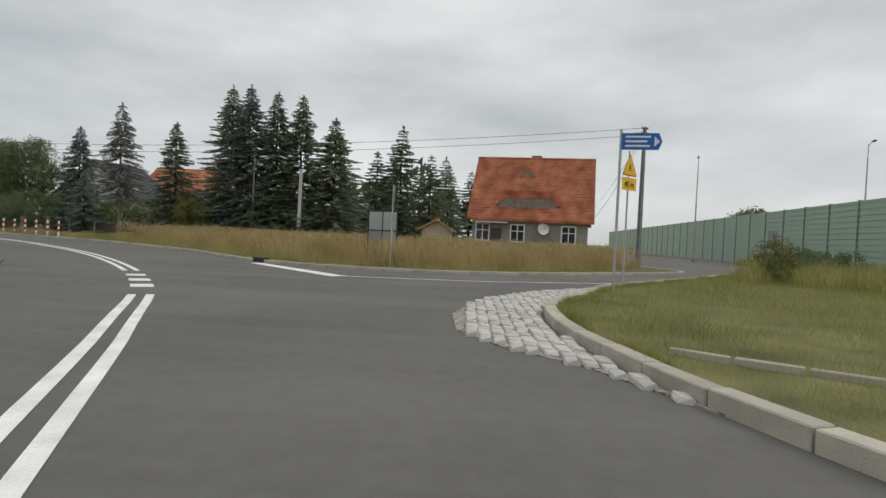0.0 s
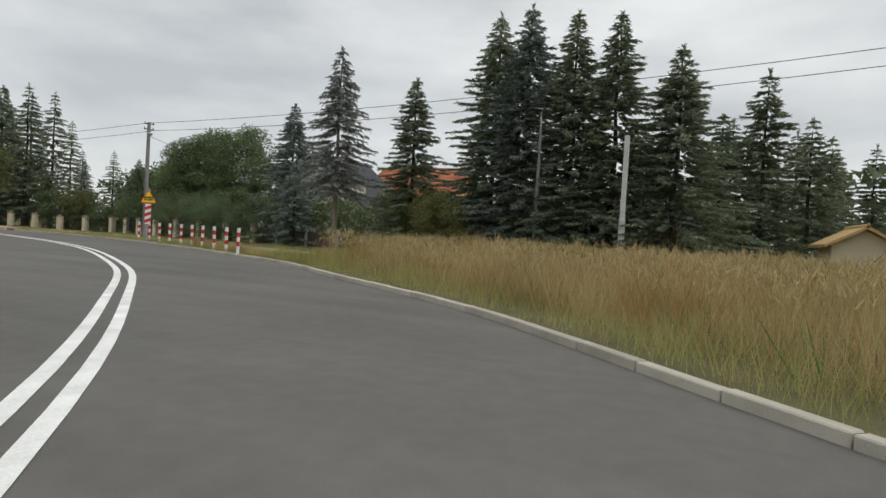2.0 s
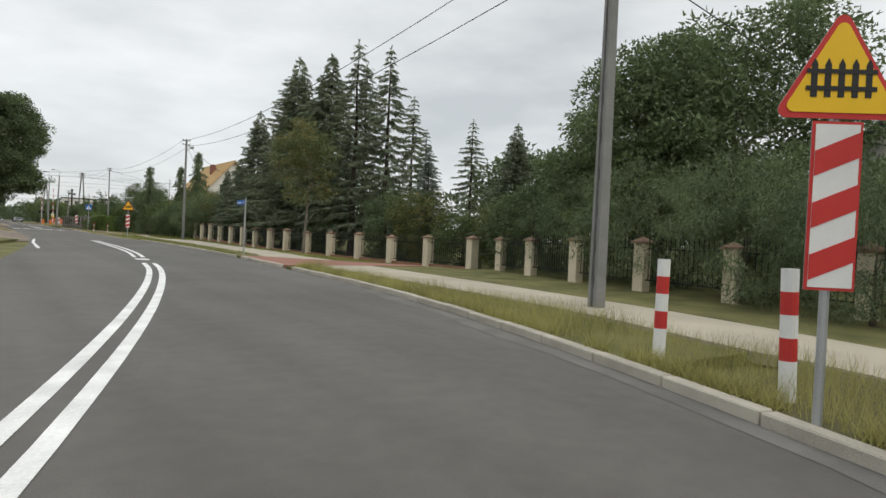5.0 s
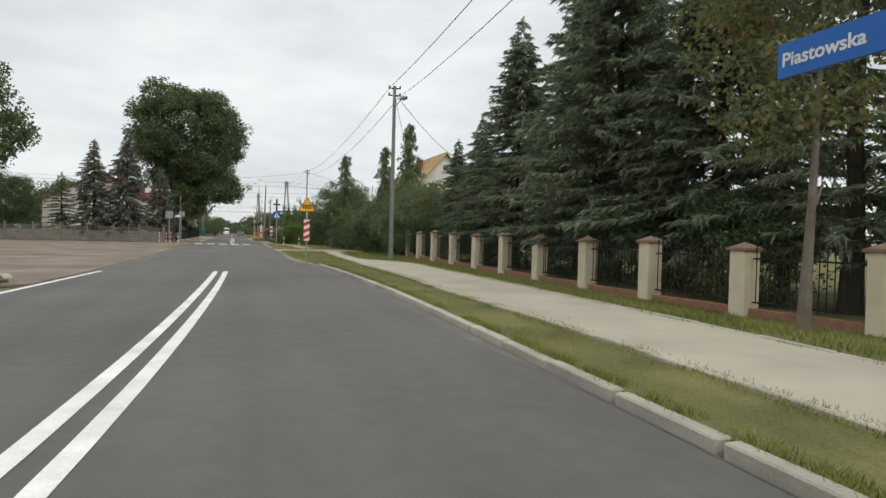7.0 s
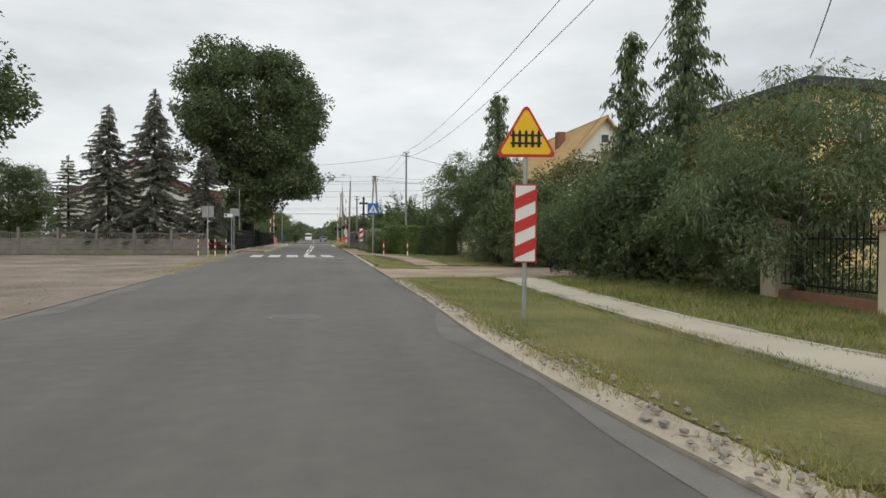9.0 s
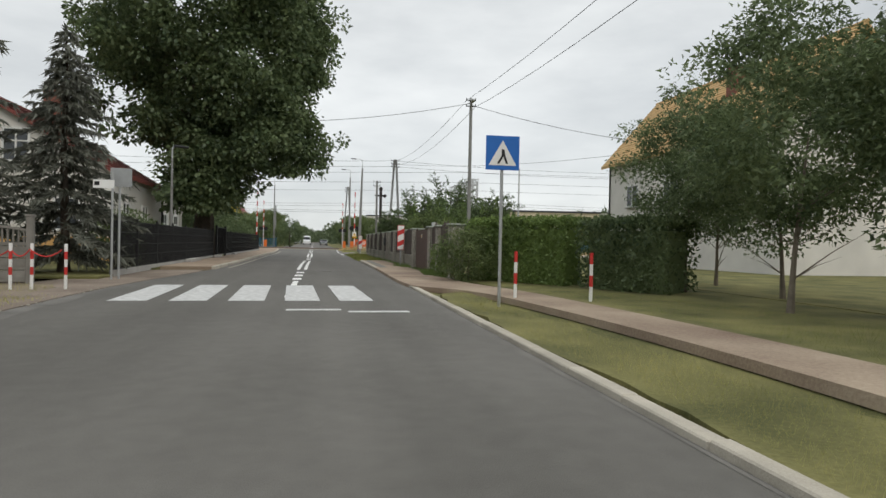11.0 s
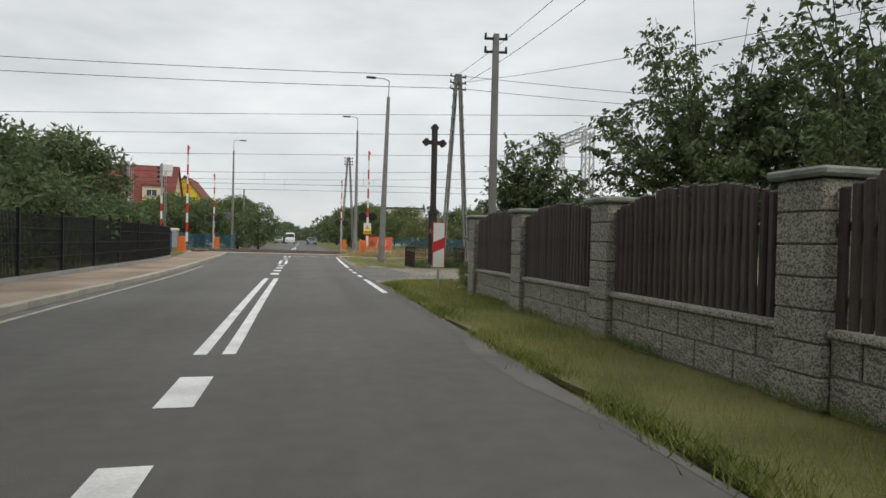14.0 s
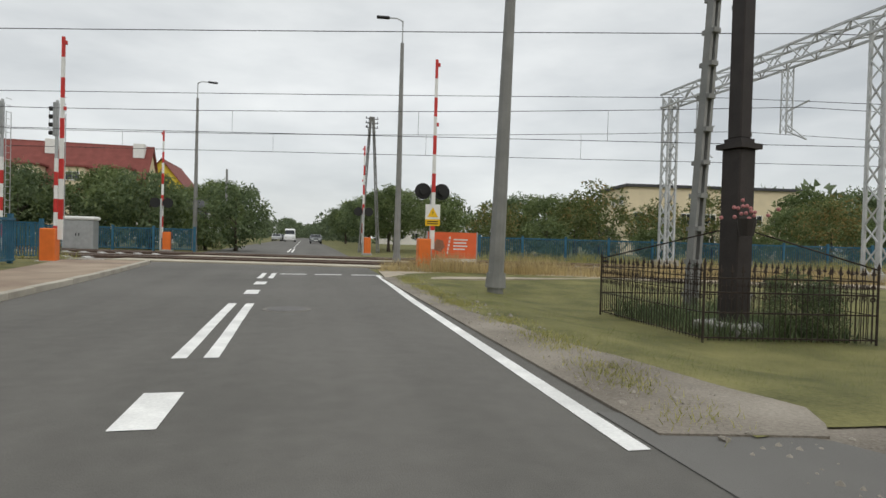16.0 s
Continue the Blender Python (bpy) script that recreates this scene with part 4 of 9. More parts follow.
for x0, x1, y in ((0.6, 1.5, -4.3), (1.6, 2.6, -4.6)):
    b = bmesh.new()
    slab(b, [(x0, y), (x1, y), (x1, y + 0.2), (x0, y + 0.2)], 0.002, 0.006)
    part("stop_bar", b, "marking_worn", zeb)
marking("edge_line", [(-3.42, -54), (-3.3, -48), (-2.86, -41)], [(-3.3, -54), (-3.18, -48), (-2.74, -41)], "white line along the road edge")
marking("edge_line", [(3.28, 46.2), (3.35, 52), (3.62, 61.2)], [(3.42, 46.2), (3.49, 52), (3.76, 61.2)], "white solid line along the road edge")
marking("edge_line", [(3.25, 34.4), (3.25, 38.9)], [(3.38, 34.4), (3.38, 38.9)], "white solid line along the road edge")
for y0 in (40.0, 42.0, 43.9):
    marking("edge_dash", [(3.25, y0), (3.25, y0 + 0.95)], [(3.38, y0), (3.38, y0 + 0.95)], "short white dash along the road edge")
for x0, x1 in ((0.85, 1.6), (1.85, 2.62), (2.9, 3.7)):
    marking("stop_line", [(x0, 61.0), (x1, 61.0)], [(x0, 61.25), (x1, 61.25)], "white stop line before the level crossing")


def manhole(x, y, r=0.36):
    b = bmesh.new()
    tube(b, (0, 0, -0.03), (0, 0, 0.006), r, r, 24)
    m = thing("manhole_cover", pose(x, y, 0), "worn grey cast-iron manhole cover in the asphalt", "manhole cover", "manhole covers")
    part("rim", b, "concrete_old", m)
    b = bmesh.new()
    tube(b, (0, 0, 0), (0, 0, 0.011), r - 0.06, r - 0.06, 24)
    part("lid", b, "cover_iron", m)


for x, y in ((0.85, -29.0), (1.4, 8.9), (1.6, 39.2), (1.3, 52.6)):
    manhole(x, y)
inlet = thing("storm_inlet", pose(-20.75, -109.25, 0, 0, 0, 45), "dark iron kerb inlet with three openings", "storm drain")
b = bmesh.new()
box(b, -0.36, 0.36, -0.12, 0.16, -0.05, 0.03)
box(b, -0.36, 0.36, -0.12, 0.16, 0.12, 0.16)
for k in (-0.34, -0.12, 0.12, 0.34):
    box(b, k - 0.025, k + 0.025, -0.12, 0.16, 0.02, 0.13)
part("frame", b, "rust_iron", inlet)
# black plate behind the openings, painting in the shade of the hollow drain
b = bmesh.new()
box(b, -0.35, 0.35, 0.1, 0.15, 0.0, 0.12)
part("throat_shade", b, "black", inlet)


# footpath blocks by the worn driveway
def block_mesh(lx, ly):
    b = bmesh.new()
    box(b, -lx / 2 + 0.004, lx / 2 - 0.004, -ly / 2 + 0.004, ly / 2 - 0.004, -0.03, 0.006, 0.004)
    return mesh_of("paving_block", b, "slab_walk")


path_bed = bpy.data.objects["pavement_slabs"]
pb = block_mesh(0.2, 0.1)
wl, wr = even([p for p in WALK_L if p[1] > -33.5], 111), even([p for p in WALK_R if p[1] > -33.5], 111)
rp_ = np.random.default_rng(17)
made = 0
for i in range(60, 110):
    n_ = max(1, int(math.dist(wl[i], wr[i]) / 0.2))
    for k in range(n_):
        if made >= 300:
            break
        f = (k + 0.5 + 0.25 * (i % 2)) / (n_ + 0.5)
        a_, b_ = wl[i], wr[i]
        share("paving_block", pb, path_bed, pose(a_[0] + (b_[0] - a_[0]) * f, a_[1] + (b_[1] - a_[1]) * f, 0.098 + rp_.uniform(-0.002, 0.003), rp_.uniform(-0.8, 0.8), rp_.uniform(-0.8, 0.8), math.degrees(math.atan2(b_[1] - a_[1], b_[0] - a_[0]))))
        made += 1


# ---------------------------------------------------------------- trees
def trunk_mesh(h, r, rng, limbs=0, spread=3.0, lean=(0, 0), material="bark", low=0.3, high=0.8):
    b = bmesh.new()
    n = 6
    line, rings = [], []

    def ring(p, rad, k):
        return [b.verts.new(p + Vector((rad * math.cos(2 * math.pi * j / k), rad * math.sin(2 * math.pi * j / k), 0))) for j in range(k)]

    def bridge(a, c):
        for j in range(len(a)):
            b.faces.new((a[j], a[(j + 1) % len(a)], c[(j + 1) % len(c)], c[j]))

    for i in range(n + 1):
        t = i / n
        w = 0.004 * h * (i > 0)
        p = Vector((lean[0] * t + rng.normal(0, 1) * w, lean[1] * t + rng.normal(0, 1) * w, h * t - (0.1 if i == 0 else 0)))
        line.append(p)
        rings.append(ring(p, r * (1.3 if i == 0 else 1 - 0.85 * t), 8))
        if i:
            bridge(rings[-2], rings[-1])
    b.faces.new(rings[-1])
    for k in range(limbs):
        t = rng.uniform(low, high)
        i = max(1, min(n - 1, round(t * n)))
        p = line[i]
        a = rng.uniform(0, 2 * math.pi)
        l = spread * rng.uniform(0.6, 1.0)
        m1 = p + Vector((math.cos(a) * l * 0.5, math.sin(a) * l * 0.5, l * rng.uniform(0.2, 0.5)))
        m2 = p + Vector((math.cos(a) * l, math.sin(a) * l, l * rng.uniform(0.3, 0.9)))
        # each limb grows out of the far side of the stem, so that the wood is one piece
        root = rings[i][int((a + math.pi) / (2 * math.pi) * 8) % 8]
        q = [ring(p + Vector((0, 0, 0.02)), r * 0.4 * (1 - t * 0.5), 6), ring(m1, r * 0.24, 6), ring(m2, r * 0.05, 6)]
        for j in range(6):
            b.faces.new((root, q[0][j], q[0][(j + 1) % 6]))
        bridge(q[0], q[1])
        bridge(q[1], q[2])
    return mesh_of("trunk", b, material)


def spruce_mesh(h, r, seed, material="spruce", bare=0.06, droop=0.2, dense=1.0, size=1.0, hang=0.3, wide=1.5):
    """Whorls of drooping boughs, each with side sprays; the outline is ragged."""
    rng = np.random.default_rng(seed)
    B, W, L, D = [], [], [], []
    z = h * bare
    gap = 0.30 / dense
    while z < h * 0.985:
        f = 1 - z / h
        reach = 1.32 * r * f ** 0.8 * (0.55 + 0.45 * min(1.0, (z / h - bare) * 8 + 0.35))
        n = int(rng.integers(6, 9)) if f > 0.12 else 4
        inner = 4 if f > 0.1 else 0
        turn_ = np.r_[rng.uniform(0, 2 * np.pi) + np.arange(n) * 2 * np.pi / n + rng.normal(0, 0.25, n), rng.uniform(0, 2 * np.pi, inner)]
        for j, a in enumerate(turn_):
            ln = max(0.15, reach * (rng.uniform(0.55, 1.2) if j < n else rng.uniform(0.3, 0.6)))
            if rng.random() < 0.08:
                continue
            dirx, diry = np.cos(a), np.sin(a)
            m = max(4, int(ln / 0.085))
            t = 0.22 + 0.78 * (np.arange(m) + rng.random(m) * 0.8) / m
            rise = 0.25 * f if f < 0.4 else 0.0
            zz = z - droop * ln * t ** 1.5 + rise * ln * t + 0.2 * ln * np.maximum(0, t - 0.65)
            p = np.c_[dirx * ln * t, diry * ln * t, zz]
            for s in (-1, 1):
                sx, sy = -diry * s, dirx * s
                w = np.c_[dirx * 0.75 + sx * rng.uniform(0.4, 1.2, m), diry * 0.75 + sy * rng.uniform(0.4, 1.2, m), rng.normal(-0.2, 0.3, m)]
                B.append(p)
                W.append(w)
                L.append((0.13 + 0.36 * (1 - t) * min(1, ln / 1.5)) * rng.uniform(0.6, 1.3, m))
                D.append(np.full(m, 0.045))
                # finer twigs off the side sprays
                B.append(p + w * (0.5 * (0.13 + 0.36 * (1 - t)) * rng.uniform(0.4, 1.0, m))[:, None])
                W.append(np.c_[dirx + rng.normal(0, 0.5, m), diry + rng.normal(0, 0.5, m), rng.normal(-hang, 0.35, m)])
                L.append(rng.uniform(0.09, 0.2, m) * (1 + 0.5 * hang))
                D.append(np.full(m, 0.035))
            B.append(p)
            W.append(np.c_[np.full(m, dirx), np.full(m, diry), rng.normal(-0.35, 0.3, m)])
            L.append(rng.uniform(0.12, 0.26, m))
            D.append(np.full(m, 0.04))
        z += gap * rng.uniform(0.7, 1.3) * (0.6 + 0.5 * f)
    # the leader
    k = 26
    zz = h * (0.94 + 0.06 * np.arange(k) / k)
    a = rng.uniform(0, 6.28, k)
    B.append(np.c_[np.zeros(k), np.zeros(k), zz])
    W.append(np.c_[np.cos(a), np.sin(a), np.full(k, 0.9)])
    L.append(np.full(k, 0.18))
    D.append(np.full(k, 0.05))
    q = sprays(np.concatenate(B), np.concatenate(W), np.concatenate(L) * size, np.concatenate(D) * size * wide, rng)
    return quads("crown", q, material, True)


def weeping_mesh(h, r, seed, material="cypress"):
    """A narrow false cypress with hanging curtains of sprays."""
    rng = np.random.default_rng(seed)
    B, W, L = [], [], []
    z = 0.4
    while z < h * 0.98:
        f = 1 - z / h
        reach = r * (0.22 + 0.78 * min(1, f * 1.25)) * rng.uniform(0.6, 1.2)
        for a in rng.uniform(0, 6.28, 5):
            m = max(4, int(reach / 0.09))
            t = rng.random(m)
            p = np.c_[np.cos(a) * reach * t, np.sin(a) * reach * t, z + 0.25 * reach * t - 0.55 * reach * t ** 2.2]
            for _ in range(7):
                B.append(p + rng.normal(0, 0.06, p.shape))
                W.append(np.c_[np.cos(a) * 0.25 + rng.normal(0, 0.3, m), np.sin(a) * 0.25 + rng.normal(0, 0.3, m), np.full(m, -1.0)])
                L.append(rng.uniform(0.1, 0.24, m))
        z += 0.15
    B.append(np.c_[np.zeros((20, 2)), np.linspace(h * 0.93, h, 20)])
    W.append(np.c_[rng.normal(0, 0.6, (20, 2)), np.full(20, -0.5)])
    L.append(np.full(20, 0.25))
    L = np.concatenate(L)
    return quads("crown", sprays(np.concatenate(B), np.concatenate(W), L, np.full(len(L), 0.05), rng), material)


def leaf_crown(radii, centre, seed, material="leaf", clumps=130, per=90, leaf=0.17, clump=0.75, lumpy=0.25, hollow=0.45, floor=-1e9, droop=-0.25, slim=0.55, far=False):
    """A crown of clumps of leaves on a lumpy rounded body, with gaps between them."""
    rng = np.random.default_rng(seed)
    d = rng.normal(size=(clumps, 3))
    d /= np.linalg.norm(d, axis=1, keepdims=True)
    lump = 1 + lumpy * np.array([noise.noise(Vector(v) * 1.7 + Vector((seed, 0, 0))) * 1.6 for v in d.tolist()])
    rad = rng.uniform(hollow, 1.0, clumps) ** 0.6 * lump
    c = d * rad[:, None] * np.array(radii)
    cs = clump * rng.uniform(0.6, 1.25, clumps)
    p = np.repeat(c, per, axis=0)
    off = rng.normal(size=(len(p), 3))
    off /= np.linalg.norm(off, axis=1, keepdims=True)
    off *= (rng.uniform(0.15, 1.0, len(p)) ** 0.5)[:, None] * np.repeat(cs, per)[:, None] * np.array((1, 1, 0.72))
    p = p + off
    w = off / (np.linalg.norm(off, axis=1, keepdims=True) + 1e-6) + rng.normal(0, 0.6, p.shape) + np.array((0, 0, droop))
    ln = leaf * rng.uniform(0.65, 1.3, len(p))
    p = p + np.array(centre)
    keep = p[:, 2] > floor
    return quads("crown", sprays(p[keep], w[keep], ln[keep], ln[keep] * slim, rng), material, far)


def tree(name, x, y, crown, trunk, label, category="tree", group="", turn=0.0, z=0.06, s=1.0):
    t = thing(name, pose(x, y, z - fall(x, y), 0, 0, turn) @ Matrix.Diagonal((s, s, s, 1)), label, category, group)
    share("trunk", trunk, t, Matrix.Identity(4))
    share("crown", crown, t, Matrix.Identity(4))
    return t


rt = np.random.default_rng(11)
t_a, t_b, t_c, t_d = trunk_mesh(9.6, 0.16, rt), trunk_mesh(8.3, 0.15, rt), trunk_mesh(11.2, 0.18, rt), trunk_mesh(10.2, 0.17, rt)
dark_label = "tall dark green spruce with drooping ragged boughs"
for i, (x, y, h, r, mat) in enumerate(((5.9, -97.0, 12.6, 2.8, "spruce"), (4.8, -98.9, 12.4, 2.8, "spruce_blue"), (4.7, -101.1, 11.9, 2.6, "spruce"),
                                       (5.0, -103.0, 11.8, 2.7, "spruce"), (5.0, -105.7, 10.1, 2.9, "spruce"), (5.2, -92.8, 9.3, 2.1, "spruce"))):
    tree("spruce_tree", x, y, spruce_mesh(h, r * 1.12, 20 + i, mat, dense=1.25, size=1.15, wide=1.6, bare=0.03), trunk_mesh(h * 0.96, 0.17, rt), dark_label, group="spruces behind the meadow")
tree("spruce_tree", 1.7, -90.4, spruce_mesh(10.0, 2.35, 31, "spruce_grey", bare=0.3, droop=0.3, dense=0.95, size=1.05, hang=1.0, wide=1.6), trunk_mesh(9.7, 0.14, rt, material="bark_pale"),
     "thinning grey-brown spruce with bare lower trunk", group="spruces behind the meadow")
tree("spruce_tree", 9.9, -81.7, spruce_mesh(9.4, 2.5, 32, "spruce_blue", dense=1.3, hang=0.6, size=1.1, wide=1.7), trunk_mesh(8.8, 0.16, rt), "blue-green spruce beside a white house", group="garden spruces")
tree("spruce_tree", 6.4, -84.6, spruce_mesh(5.2, 1.9, 33, "spruce_blue", dense=1.3, hang=0.6, wide=1.7), trunk_mesh(5.0, 0.13, rt), "low blue-grey spruce at a garden fence", group="garden spruces")
s_a, s_b = spruce_mesh(10.5, 2.7, 40, "spruce", bare=0.14, dense=0.7, size=1.3), spruce_mesh(9.0, 2.5, 41, "spruce", bare=0.1, dense=0.7, size=1.3)
for x, y, s, w in ((13.0, -107.8, 0.97, 1), (13.7, -110.0, 1.08, 0), (16.0, -112.6, 1.0, 1), (17.8, -108.6, 0.9, 0), (19.5, -114.2, 0.95, 1), (12.0, -104.8, 0.8, 1), (27.5, -113.5, 1.0, 0), (30, -116.5, 1.02, 1), (22, -111.0, 0.95, 1), (34, -120, 1.0, 0)):
    tree("spruce_tree", x, y, (s_a, s_b)[w], (t_a, t_b)[w], "dark spruce with a thin bare top", group="background spruces", turn=x * 37, s=s)

# behind the cream fence
s_c, s_d, s_e = spruce_mesh(12.5, 3.2, 50, "spruce", bare=0.1, droop=0.2, dense=1.3, size=1.1, hang=0.9, wide=1.7), spruce_mesh(11.0, 2.8, 51, "spruce", bare=0.1, droop=0.24, dense=1.3, size=1.1, hang=0.9, wide=1.7), spruce_mesh(12.0, 2.4, 52, "spruce_blue", bare=0.16, droop=0.3, dense=1.0)
s_f = spruce_mesh(12.0, 2.6, 53, "spruce", bare=0.12, droop=0.26, dense=0.62, size=1.0, hang=0.9, wide=1.5)
for x, y, s, w in ((13.5, -60.5, 0.6, 3), (12.6, -64.5, 0.5, 0), (13.2, -57.4, 0.52, 2), (13.7, -52.4, 1.05, 3), (12.7, -50.3, 1.1, 3), (14.4, -55.4, 0.62, 3), (12.9, -46.4, 1.2, 1), (12.1, -43.0, 1.08, 0), (12.9, -39.6, 1.05, 1),
                   (11.8, -36.6, 0.84, 0), (15.8, -46, 1.1, 3), (15.5, -40, 1.1, 2), (17.5, -49.5, 0.9, 3), (15.2, -36.5, 0.9, 1), (11.4, -33.6, 0.62, 1), (11.3, -30.8, 0.56, 1)):
    tree("spruce_tree", x, y, (s_c, s_d, s_e, s_f)[w], (t_c, t_d, t_c, t_c)[w], "dense dark spruce behind the cream fence", group="spruces behind the fence", turn=(x * 91 + y * 17) % 360, s=s)
tree("rowan_tree", 8.55, -52.6, leaf_crown((1.75, 1.75, 2.3), (0.1, 0.35, 5.3), 60, "leaf_rowan", 110, 80, 0.12, 0.5, 0.4, 0.35), trunk_mesh(5.2, 0.09, rt, 7, 1.6, (0.3, 0.1), "bark_pale", 0.4, 0.8),
          "slender rowan with yellowing leaves at the fence")
# left-hand spruces
tree("spruce_tree", -8.8, 2.9, spruce_mesh(10.3, 2.5, 61, "spruce_dead", bare=0.12, droop=0.3, dense=1.0, hang=1.2, size=1.15, wide=1.7), trunk_mesh(10.0, 0.17, rt), "grey-green spruce behind a concrete fence", group="yard spruces")
tree("spruce_tree", -11.5, 3.0, spruce_mesh(9.2, 2.3, 62, "spruce_dead", bare=0.1, droop=0.3, dense=1.0, hang=1.2, size=1.15, wide=1.7), trunk_mesh(9.0, 0.17, rt), "grey-green spruce behind a concrete fence", group="yard spruces")
tree("spruce_tree", -6.2, 5.2, spruce_mesh(7.2, 2.0, 63, "spruce_dead", bare=0.08, droop=0.3, dense=1.0, hang=1.2, size=1.15, wide=1.7), trunk_mesh(7.0, 0.15, rt), "grey-green spruce under a chestnut", group="yard spruces")
tree("spruce_tree", -14.5, 5.0, spruce_mesh(6.2, 1.8, 64, "spruce", bare=0.1, dense=1.0), trunk_mesh(6.0, 0.14, rt), "small dark spruce in a yard", group="yard spruces")
# horse chestnut over the road
def joined(name, parts_, material):
    """Several leaf meshes as one crown."""
    q = []
    for me in parts_:
        c = np.empty(len(me.vertices) * 3, np.float32)
        me.vertices.foreach_get("co", c)
        q.append(c.reshape(-1, 4, 3))
    return quads(name, np.concatenate(q), material)


chestnut_crown = joined("crown", [leaf_crown((6.7, 6.7, 7.5), (0.5, 0, 12.3), 70, "leaf_dark", 820, 120, 0.27, 1.0, 0.2, 0.55, 6.4, -0.6, 0.6),
                                  leaf_crown((3.0, 2.4, 2.1), (4.3, -2.5, 6.6), 72, "leaf_dark", 90, 120, 0.25, 0.9, 0.25, 0.3, 4.6, -0.6, 0.6),
                                  leaf_crown((2.5, 2.6, 2.7), (0.5, -2.0, 4.7), 73, "leaf_dark", 130, 110, 0.25, 0.9, 0.25, 0.3, 2.5, -0.6, 0.6)], "leaf_dark")
tree("chestnut_tree", -5.4, 22.6, chestnut_crown,
     trunk_mesh(13.5, 0.62, rt, 14, 5.5, (0.4, 0), "bark", 0.25, 0.8), "huge horse chestnut with a dark rounded crown over the road")
tree("chestnut_tree", -23.0, 4.0, leaf_crown((6.0, 6.0, 6.6), (0, 0, 10.2), 71, "leaf_dark", 300, 100, 0.3, 1.1, 0.2, 0.5, 2.6, -0.4, 0.62),
     trunk_mesh(11, 0.5, rt, 10, 4.5), "large dark chestnut beyond the yard")
# rounded broadleaf trees and bushes
T1 = trunk_mesh(5.5, 0.2, rt, 9, 2.6)
T2 = trunk_mesh(2.2, 0.08, rt, 8, 1.0, low=0.1)
c_round_d = leaf_crown((3.4, 3.4, 3.3), (0, 0, 4.6), 81, "leaf_dark", 320, 130, 0.15, 0.75, floor=0.5, far=True)
c_bush = leaf_crown((1.6, 1.6, 1.25), (0, 0, 1.25), 82, "leaf", 120, 95, 0.095, 0.42, floor=0.02, far=True)
c_bush_d = leaf_crown((1.6, 1.6, 1.4), (0, 0, 1.4), 83, "leaf_dark", 120, 95, 0.095, 0.42, floor=0.02, far=True)
c_olive = leaf_crown((1.9, 1.9, 2.1), (0, 0, 2.4), 84, "leaf_olive", 190, 100, 0.105, 0.48, floor=0.02, far=True)
c_weep = leaf_crown((2.6, 2.6, 2.2), (0, 0, 2.4), 85, "cypress", 190, 110, 0.13, 0.5, 0.3, 0.4, 0.05, -1.3, 0.22, far=True)
# lighter crowns for trees that stay far off
f_round = leaf_crown((3.8, 3.8, 3.4), (0, 0, 5.0), 86, "leaf", 150, 50, 0.32, 0.85, floor=0.6, far=True)
f_round_d = leaf_crown((3.4, 3.4, 3.3), (0, 0, 4.6), 87, "leaf_dark", 150, 50, 0.32, 0.85, floor=0.5, far=True)
f_bush = leaf_crown((1.6, 1.6, 1.25), (0, 0, 1.25), 88, "leaf", 80, 36, 0.17, 0.42, floor=0.02, far=True)
f_bush_d = leaf_crown((1.6, 1.6, 1.4), (0, 0, 1.4), 89, "leaf_dark", 80, 36, 0.17, 0.42, floor=0.02, far=True)
f_olive = leaf_crown((1.9, 1.9, 2.1), (0, 0, 2.4), 92, "leaf_olive", 90, 36, 0.19, 0.48, floor=0.02, far=True)
for x, y, s, c, lab in ((13.6, -73.2, 1.08, c_round_d, "broad green broadleaf tree in a garden"), (12.5, -71.0, 0.95, c_round_d, "rounded leafy green garden tree"), (17, -66, 0.8, f_round_d, "dark leafy garden tree"),
                        (20, -58, 0.9, f_round_d, "dark leafy garden tree"), (-21, 12, 0.8, c_round_d, "dark tree beside a white building"), (-28, 6, 0.9, f_round, "green tree beyond the yard"),
                        (-34, 0, 1.1, f_round_d, "dark tree beyond the yard"), (-40, -14, 1.1, f_round, "green tree beyond the yard"), (-31, -26, 1.0, f_round_d, "dark tree beyond the yard"), (63, -165.5, 1.1, f_round_d, "dark distant tree behind the noise barrier"), (66.5, -167, 1.2, f_round_d, "dark distant tree behind the noise barrier"),
                        (69.5, -169.5, 1.0, f_round_d, "dark distant tree behind the noise barrier"), (77, -177, 1.15, f_round_d, "dark distant tree behind the noise barrier"), (81, -179, 1.2, f_round_d, "dark distant tree behind the noise barrier")):
    tree("broadleaf_tree", x, y, c, T1, lab, group="broadleaf trees", turn=x * 53, s=s)


